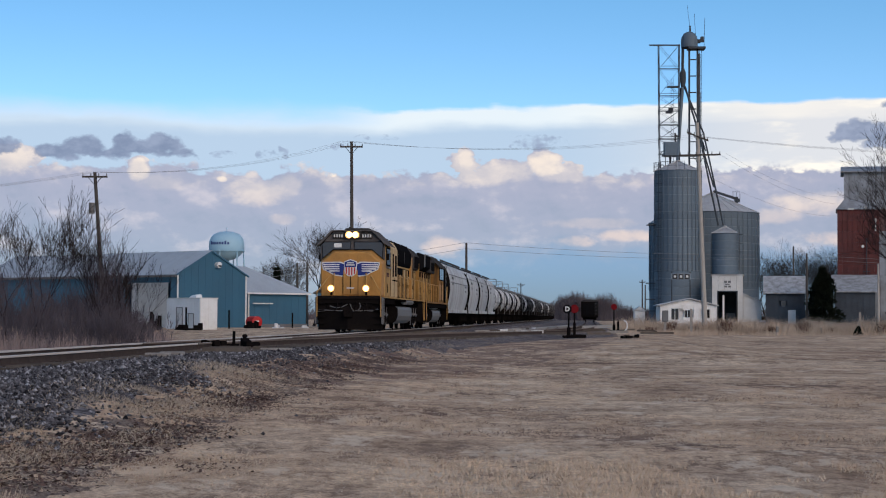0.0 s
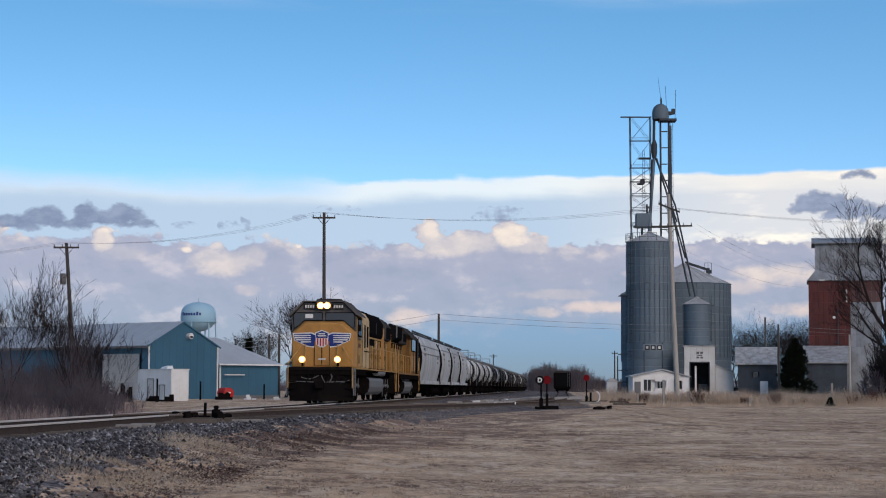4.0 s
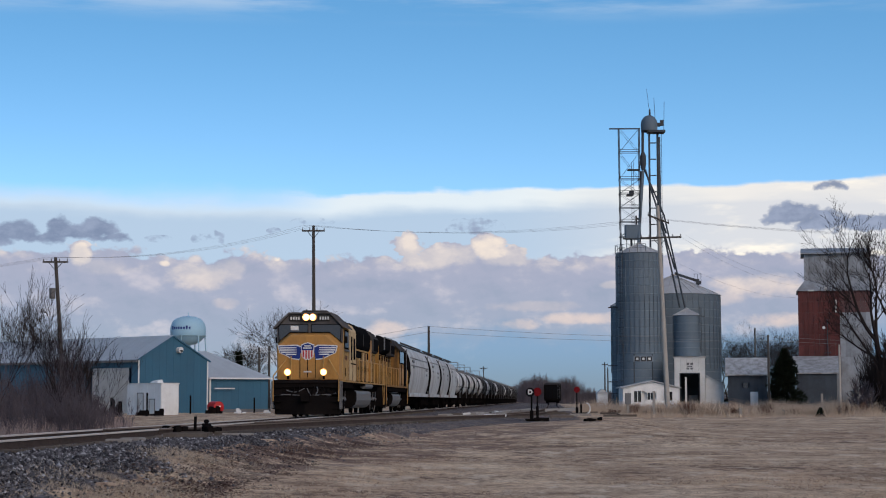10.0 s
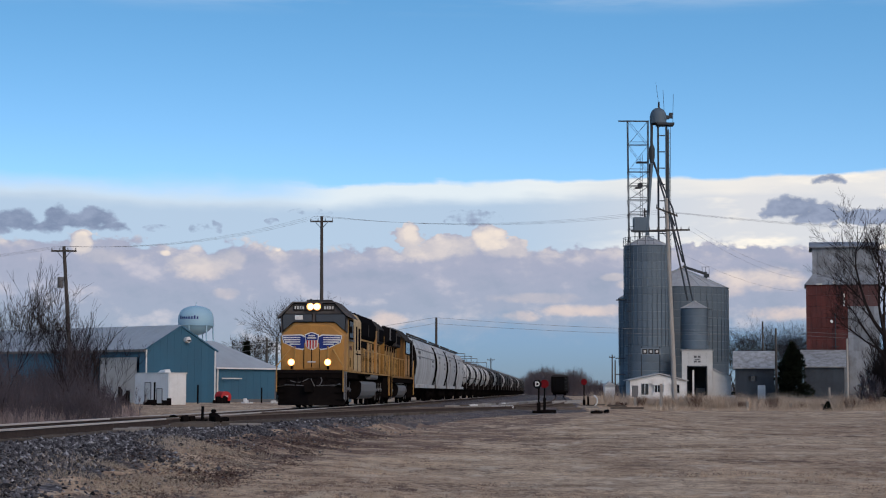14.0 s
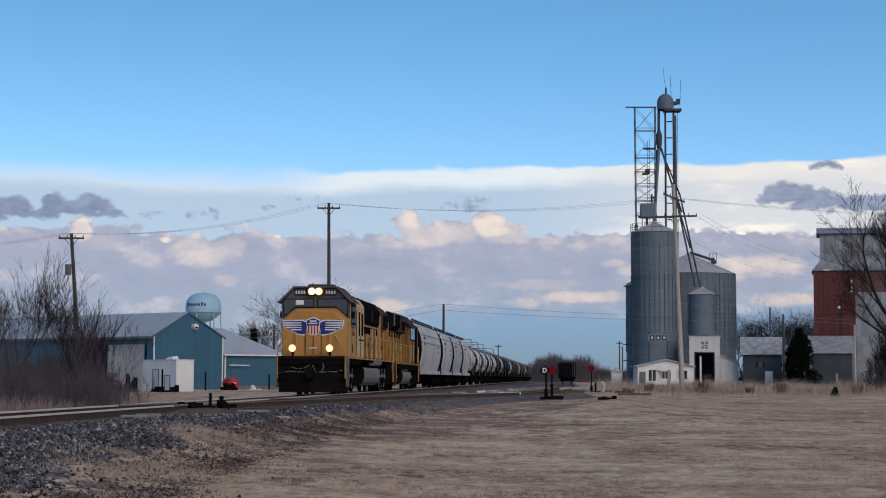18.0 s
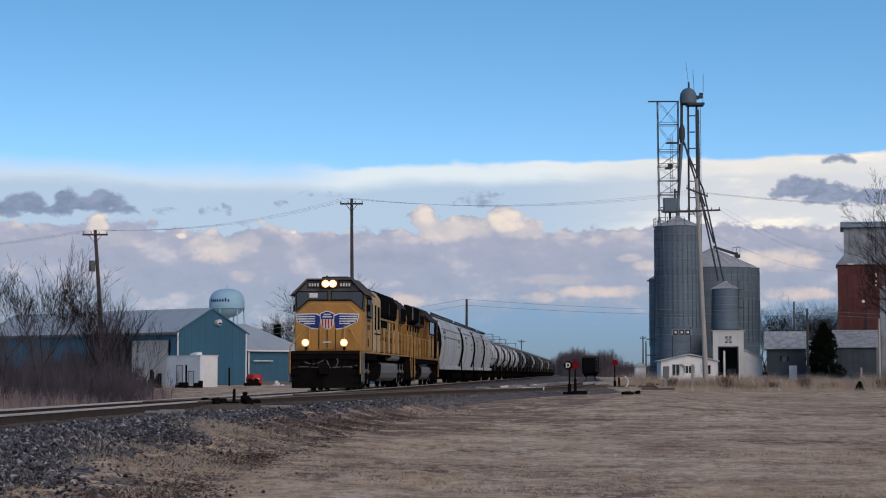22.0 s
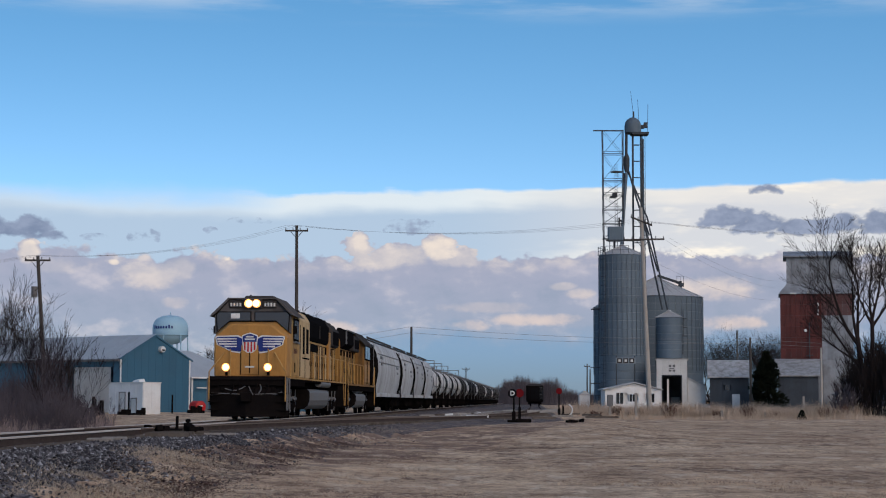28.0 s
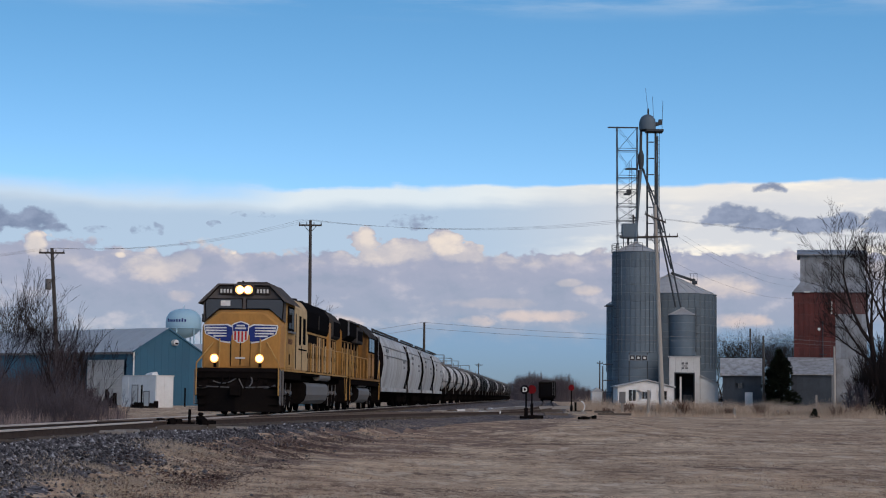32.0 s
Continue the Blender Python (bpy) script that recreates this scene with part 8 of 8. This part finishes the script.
def evergreen(x, y, h, r0, seed, label):
    r = random.Random(seed)
    root = thing("evergreen", label, "tree", pose(x, y, 0))
    part("trunk", Shape().rod((0, 0, 0), (0, 0, h * 0.9), 0.14, 0.03, 7), BARK, root)
    sh = Shape()
    for _ in range(int(3000 * h / 7)):
        z = h * r.random() ** 0.9
        a = r.uniform(0, 6.283)
        lobe = 1 + 0.7 * noise.noise((math.cos(a) * 1.3, math.sin(a) * 1.3, z * 0.8 + seed))
        reach = h * (0.9 + 0.22 * noise.noise((math.cos(a) * 1.1, math.sin(a) * 1.1, seed * 1.7)))
        rr = r0 * max(0.0, 1 - (z / reach) ** (3.4 if r0 > 1 else 1.2)) ** 0.75 * lobe * r.uniform(0.35, 1.06) + 0.05
        p = Vector((rr * math.cos(a), rr * math.sin(a), z))
        for _k in range(3):
            d = Vector((math.cos(a) + r.gauss(0, 0.5), math.sin(a) + r.gauss(0, 0.5), r.gauss(0.5, 0.5))).normalized() * r.uniform(0.25, 0.55) * min(1.0, h / 4)
            s = d.orthogonal().normalized() * r.uniform(0.08, 0.16) * min(1.0, h / 4)
            sh.add([p - s, p + s, p + d], [(0, 1, 2)])
    part("foliage", sh, CEDAR, root, "dense dark green foliage")
    return root


evergreen(43.5, 230, 7.9, 1.8, 3, "dense dark evergreen beside the shed")
evergreen(-26.6, 228, 7.6, 0.55, 4, "small dark evergreen behind the blue buildings")
evergreen(30.0, 143.5, 0.95, 0.42, 5, "knee-high dark cedar seedling in the weeds")


def brush_shrub(r, h, stems, depth, kids, spread=26, wide=0.4, stem=0.018):
    sh = Shape()
    for _ in range(stems):
        a, lean = r.uniform(0, 6.283), abs(r.gauss(0, 0.16))
        p = Vector((r.gauss(0, wide), r.gauss(0, wide), -0.05))
        grow(sh, r, p, Vector((math.cos(a) * lean, math.sin(a) * lean, 1)).normalized(), h * r.uniform(0.34, 0.48), stem * r.uniform(0.6, 1.2), depth, spread, 0.3, 3, kids, 0.0055)
    return sh


def thicket():
    r = random.Random(77)
    for i in range(74):
        y = r.uniform(60, 98)
        d = 0.0 if i < 26 else abs(r.gauss(0, 1.1))
        x = -0.198 * y - d * y * 0.05 + r.uniform(-0.9, 0.3)
        deep = smoothstep(-0.195 * y, -0.195 * y - 3.0, x)
        h = r.uniform(1.0, 1.7) + 0.6 * deep
        ob = part("bare_shrub", brush_shrub(r, h, r.randint(6, 9), 3, (1, 3), 32, 0.6), TWIG, m=pose(x, y, 0.05))
        tagged(ob, "leafless brown shrub in the thicket across the track", "shrub", "thicket shrubs")
    for i in range(32):
        y = r.uniform(62, 96)
        x = -0.204 * y - abs(r.gauss(0, 1)) * 3.0
        ob = part("bare_sapling", brush_shrub(r, r.uniform(2.6, 4.1), 1, 4, (1, 3), 34, 0.2, 0.034), TWIG, m=pose(x, y, 0.05))
        tagged(ob, "tall leafless sapling rising from the thicket", "shrub", "thicket saplings")
    for i in range(18):
        y = r.uniform(64, 92)
        sh = Shape()
        grow(sh, r, Vector((0, 0, -0.05)), Vector((r.uniform(0.0, 0.4), 0, 1)).normalized(), r.uniform(1.3, 1.9), 0.022, 4, 30, 0.26, 4, (1, 2), 0.0065)
        tagged(part("bare_sapling", sh, BARK, m=pose(-0.197 * y - r.uniform(0, 2.2), y, 0.05)), "thin leaning sapling at the edge of the thicket", "shrub", "thicket saplings")
    for i in range(22):
        y = r.uniform(76, 100)
        back = r.uniform(0.2, 5.0)
        ob = part("bare_shrub", brush_shrub(r, r.uniform(1.9, 2.7) - 0.8 * smoothstep(1.0, 3.5, back), 12, 3, (1, 3), 30, 0.8), TWIG, m=pose(-0.205 * y - back, y, 0.05))
        tagged(ob, "dense dark shrub deep in the thicket", "shrub", "thicket shrubs")
    for x, y, h, lean in ((-17.9, 70.0, 4.3, 0.10), (-19.6, 73.0, 4.2, -0.06), (-16.1, 72.0, 3.9, 0.22), (-21.0, 78.0, 4.6, 0.05)):
        sh = Shape()
        grow(sh, r, Vector((0, 0, -0.05)), Vector((lean, 0.05, 1)).normalized(), h * 0.46, 0.055, 5, 38, 0.24, 5, (2, 3), 0.006)
        tagged(part("bare_sapling", sh, BARK, m=pose(x, y, 0.05)), "dark bare young tree with upswept branches in the thicket", "shrub", "thicket saplings")


thicket()


def blades(name, label, spots, hmin, hmax, width, mat, seed, category="grass", lean=0.35):
    """Many thin upright blades, three triangles each, joined."""
    r = random.Random(seed)
    sh = Shape()
    v, f = sh.v, sh.f
    for x, y, z in spots:
        hh = r.uniform(hmin, hmax) * (0.75 + 0.6 * noise.noise((x * 0.25, y * 0.25, seed)))
        a = r.uniform(0, 6.283)
        c, s = math.cos(a) * width / 2, math.sin(a) * width / 2
        lx, ly = r.gauss(0, lean) * hh, r.gauss(0, lean) * hh
        n = len(v)
        v += [(x - c, y - s, z), (x + c, y + s, z), (x - c * 0.7 + lx * 0.4, y - s * 0.7 + ly * 0.4, z + hh * 0.6), (x + c * 0.7 + lx * 0.4, y + s * 0.7 + ly * 0.4, z + hh * 0.6), (x + lx, y + ly, z + hh)]
        f += [(n, n + 1, n + 3, n + 2), (n + 2, n + 3, n + 4)]
    me = bpy.data.meshes.new(name)
    me.from_pydata(v, [], f)
    me.materials.append(mat)
    return tagged(new(name, me), label, category, kind="stuff")


def spots_in(r, n, x0, x1, y0, y1, keep=None):
    out = []
    while len(out) < n:
        x, y = r.uniform(x0, x1), r.uniform(y0, y1)
        if keep is None or keep(x, y, r):
            out.append((x, y, 0.0))
    return out


def track_uw(x, y):
    return (x + 11.2) * math.cos(TA) - y * math.sin(TA), (x + 11.2) * math.sin(TA) + y * math.cos(TA)


r_ = random.Random(9)
weed_keep = lambda x, y, r: 1.5 * noise.noise((x * 0.32, y * 0.2, 0)) + 0.5 > r.random() * 0.9
blades("tall_weeds", "strip of tall dry russet weeds behind the lawn", spots_in(r_, 46000, 12.0, 36, 145, 166, weed_keep), 0.5, 1.85, 0.026, DRY_REED, 1, lean=0.42)
blades("tall_weeds", "tall pale dry grass before the sheds", spots_in(r_, 62000, 24, 80, 145, 168, weed_keep), 0.45, 1.6, 0.026, PALE_WEED, 2, lean=0.45)
blades("low_weeds", "low pale dry grass along the lawn's edge", spots_in(r_, 42000, 9.6, 80, 141.5, 148), 0.2, 0.75, 0.03, PALE_WEED, 12, lean=0.45)
RUST_STEM = surface("rust_brown_dead_stems", (0.12, 0.066, 0.05), 0.95, dirt=(0.06, 0.04, 0.034), dirt_amount=0.6, scale=0.8, spec=0.0)
rw, clumps = random.Random(31), Shape()
for x, y, hh in ((15.2, 146, 1.3), (17.1, 147, 1.0), (19.6, 145.5, 1.5), (20.3, 147, 1.2), (23.4, 146, 1.0), (26.2, 147, 1.3), (28.3, 146.5, 0.9), (32.5, 146, 1.2), (34.2, 147, 1.4), (13.4, 145.5, 0.9)):
    for _ in range(26):
        a, lean_ = rw.uniform(0, 6.283), rw.uniform(0.05, 0.6)
        grow(clumps, rw, Vector((x + rw.gauss(0, 0.25), y + rw.gauss(0, 0.2), -0.05)), Vector((lean_ * math.cos(a), lean_ * math.sin(a), 1)).normalized(), hh * 0.45, 0.014, 2, 34, 0.2, 3, (1, 3), 0.009)
tagged(part("dead_weeds", clumps, RUST_STEM), "rust-brown dead weeds standing in the pale grass", "weeds", kind="stuff")
brush_keep = lambda x, y, r: x < -0.178 * y + 0.6 * noise.noise((x, y, 0)) and track_uw(x, y)[0] < -5
blades("thicket_grass", "tall dry grass at the foot of the thicket", spots_in(r_, 42000, -30, -9, 56, 96, brush_keep), 0.4, 1.25, 0.018, THICKET_GRASS, 3, lean=0.2)
lawn_spots = []
while len(lawn_spots) < 84000:
    d = 14.0 + 34 * r_.random() ** 1.8
    x = d * r_.uniform(-0.29, 0.31)
    if noise.noise((x * 0.5, d * 0.35, 2)) + 0.3 < r_.random() * 0.7:
        continue
    for _ in range(r_.randint(10, 26)):
        px, py = x + r_.gauss(0, 0.07), d + r_.gauss(0, 0.07)
        u, w = track_uw(px, py)
        if u > 3.4 and (u > 6.6 or r_.random() < 0.25):
            lawn_spots.append((px, py, ground_height(u, w) - 0.015))
blades("lawn_grass", "short dormant tan grass of the lawn", lawn_spots, 0.03, 0.08, 0.007, LAWN_BLADE, 4, lean=0.8)


def tussocks(seed, n, near, far, power, low_soil):
    """Spots of low clumps spread over the lawn, wider than deep; more of them where the lawn thins out by the gravel."""
    r, out = random.Random(seed), []
    while n:
        d = near + (far - near) * r.random() ** power
        x = d * r.uniform(-0.27, 0.33)
        u, w = track_uw(x, d)
        thin = 0.5 if low_soil and u < 11 and 42 < w < 72 else 0.0
        if u < 5.2 or (u < 8 and w > 85) or noise.noise((x * 0.22, d * 0.09, seed)) + 0.22 + thin < r.random() * 0.9:
            continue
        n -= 1
        wide = r.uniform(0.12, 0.45) * (0.5 + d / 60)
        for _ in range(int(14 + wide * 90)):
            px, py = x + r.gauss(0, wide), d + r.gauss(0, 0.10 + wide * 0.25)
            u, w = track_uw(px, py)
            out.append((px, py, ground_height(u, w) - 0.01))
    return out


# dead weeds whose dark colour also carries the shade among the tufts
blades("dark_tussocks", "low brown weed clumps, darkened for tuft shade, scattered over the lawn", tussocks(51, 1000, 15, 125, 1.2, True), 0.015, 0.045, 0.016, SOIL_WEED, 8, lean=1.3)
blades("pale_tussocks", "low bleached grass clumps scattered over the lawn", tussocks(52, 600, 15, 120, 1.2, False), 0.015, 0.05, 0.014, LAWN_BLADE, 9, lean=1.3)
tufts = []
for _ in range(170):
    w0 = 27 + 60 * r_.random() ** 1.3
    u0 = 4.2 + abs(r_.gauss(0, 3.2))
    for _k in range(r_.randint(14, 40)):
        u, w = u0 + r_.gauss(0, 0.22), w0 + r_.gauss(0, 0.3)
        p = on_track(u, w, ground_height(u, w) - 0.02)
        tufts.append((p.x, p.y, p.z))
for _ in range(25000):
    w = 16 + 21 * r_.random()
    u = 5.1 - 0.06 * (min(w, 38) - 20) + r_.gauss(0, 0.55)
    if noise.noise((u * 0.9, w * 0.5, 4)) < -0.12:
        continue
    p = on_track(u, w, ground_height(u, w) - 0.02)
    tufts.append((p.x, p.y, p.z))
blades("grass_tufts", "pale dry grass tufts along the gravel's edge", tufts, 0.05, 0.16, 0.008, DRY_GRASS, 6, lean=0.7)
far_side = []
for _ in range(9000):
    w0, u0 = 30 + 120 * r_.random(), -3.4 - abs(r_.gauss(0, 3.5))
    p = on_track(u0, w0, 0.05)
    far_side.append((p.x, p.y, p.z))
blades("verge_grass", "dry grass verge across the track", far_side, 0.1, 0.4, 0.03, DRY_GRASS, 7, lean=0.4)


def dead_leaves():
    r = random.Random(31)
    sh = Shape()
    clumps = []
    for _ in range(150):
        w = 15.5 + 42 * r.random() ** 1.2
        clumps.append((5.9 - 0.06 * (min(w, 38) - 20) + r.gauss(0, 0.6), w))
    for _ in range(15000):
        u0, w0 = clumps[r.randrange(len(clumps))]
        u, w = u0 + r.gauss(0, 0.2), w0 + r.gauss(0, 0.45)
        p = on_track(u, w, ground_height(u, w) + r.uniform(0, 0.05))
        a, s = r.uniform(0, 6.283), r.uniform(0.014, 0.034)
        d, e = Vector((math.cos(a), math.sin(a), r.uniform(-0.5, 0.5))) * s, Vector((-math.sin(a), math.cos(a), r.uniform(-0.5, 0.8))) * s * 0.7
        sh.add([p - d, p - e * 0.6, p + d, p + e], [(0, 1, 2, 3)])
    tagged(part("dead_leaves", sh, LEAF), "drifts of dark dead leaves along the gravel", "leaves", kind="stuff")


LEAF = surface("dead_leaf", (0.115, 0.075, 0.062), 0.9, dirt=(0.05, 0.033, 0.029), scale=1.0, spec=0.0)
dead_leaves()


def far_woods():
    """Bare woodland on the horizon, joined."""
    r = random.Random(13)
    sh = Shape()
    for _ in range(560):
        x = r.uniform(-40, 95) if r.random() < 0.6 else r.gauss(35, 8)
        y = r.uniform(560, 700)
        hh = r.uniform(8, 12) * (0.46 + 0.46 * smoothstep(20, 30, x) * (1 - smoothstep(40, 48, x)) + 0.3 * noise.noise((x * 0.07, 0, 1)))
        p = Vector((x, y, 0))
        sh.rod(p, p + Vector((r.gauss(0, 0.3), 0, hh * 0.5)), 0.14, 0.09, 3, caps=False)
        wide = hh * r.uniform(0.2, 0.3)
        for _k in range(32):
            a, tilt = r.uniform(0, 6.283), r.uniform(-0.5, 1.5)
            q = p + Vector((r.gauss(0, 0.2), 0, hh * r.uniform(0.25, 0.6)))
            e = p + Vector((math.cos(a) * math.cos(tilt) * wide, math.sin(a) * math.cos(tilt) * wide * 0.6, hh * (0.66 + 0.34 * math.sin(tilt)))) * r.uniform(0.85, 1.0)
            sh.rod(q, e, 0.05, 0.022, 3, caps=False)
    tagged(part("far_woods", sh, HAZY_TWIG), "bare woodland along the horizon", "woods", kind="stuff")
    low = Shape()
    for _ in range(11000):
        x, y = r.uniform(-80, 160), r.uniform(555, 700)
        p = Vector((x, y, 0))
        low.rod(p, p + Vector((r.gauss(0, 0.9), r.gauss(0, 0.5), r.uniform(1.2, 4.4))), 0.08, 0.03, 3, caps=False)
    tagged(part("undergrowth", low, HAZY_TWIG), "dense bare undergrowth below the far woods", "brush", kind="stuff")


far_woods()

# ---- what moves ----
# metres along the track at which the lead locomotive's nose stands, by the second
TRAIN_PLACE = [(0, 83.1), (2, 82.98), (4.5, 82.8), (6, 82.55), (8, 81.95), (10, 81.38), (12, 80.85), (14, 80.25), (16, 79.45), (18, 78.35), (20, 77.05),
               (22, 75.55), (24, 73.85), (26, 72.0), (28, 69.8), (30, 67.35), (32, 64.7)]


def train_place(t):
    ts, ps = [r[0] for r in TRAIN_PLACE], [r[1] for r in TRAIN_PLACE]
    for i in range(len(ts) - 1):
        if t <= ts[i + 1]:
            h = ts[i + 1] - ts[i]
            s = (t - ts[i]) / h
            slope = lambda k: (ps[min(k + 1, len(ts) - 1)] - ps[max(k - 1, 0)]) / (ts[min(k + 1, len(ts) - 1)] - ts[max(k - 1, 0)])
            m0, m1 = slope(i) * h, slope(i + 1) * h
            return (2 * s ** 3 - 3 * s ** 2 + 1) * ps[i] + (s ** 3 - 2 * s ** 2 + s) * m0 + (3 * s ** 2 - 2 * s ** 3) * ps[i + 1] + (s ** 3 - s ** 2) * m1
    return ps[-1]


def motions():
    seconds = [float(t) for t in range(0, 33)]
    for vehicle, behind in TRAIN:
        walk(vehicle, [(t, track_pose(0.03, train_place(t) + behind, RAIL_TOP)) for t in seconds])
    halves = [t / 2 for t in range(0, 65)]
    for ws in WHEELS:
        y, z = ws.location.y, ws.location.z
        walk(ws, [(t, pose(0, y, z, rx=math.degrees((train_place(0) - train_place(t)) / 0.5))) for t in halves])
    walk(cloud_bank, [(0, pose(0, 0, 1.6)), (16, pose(0, 0, 1.6, rz=0.94)), (32, pose(0, 0, 1.6, rz=1.87))])
    walk(cloud_scud, [(0, pose(0, 0, 1.6)), (16, pose(0, 0, 1.6, rz=1.32)), (32, pose(0, 0, 1.6, rz=2.64))])


motions()
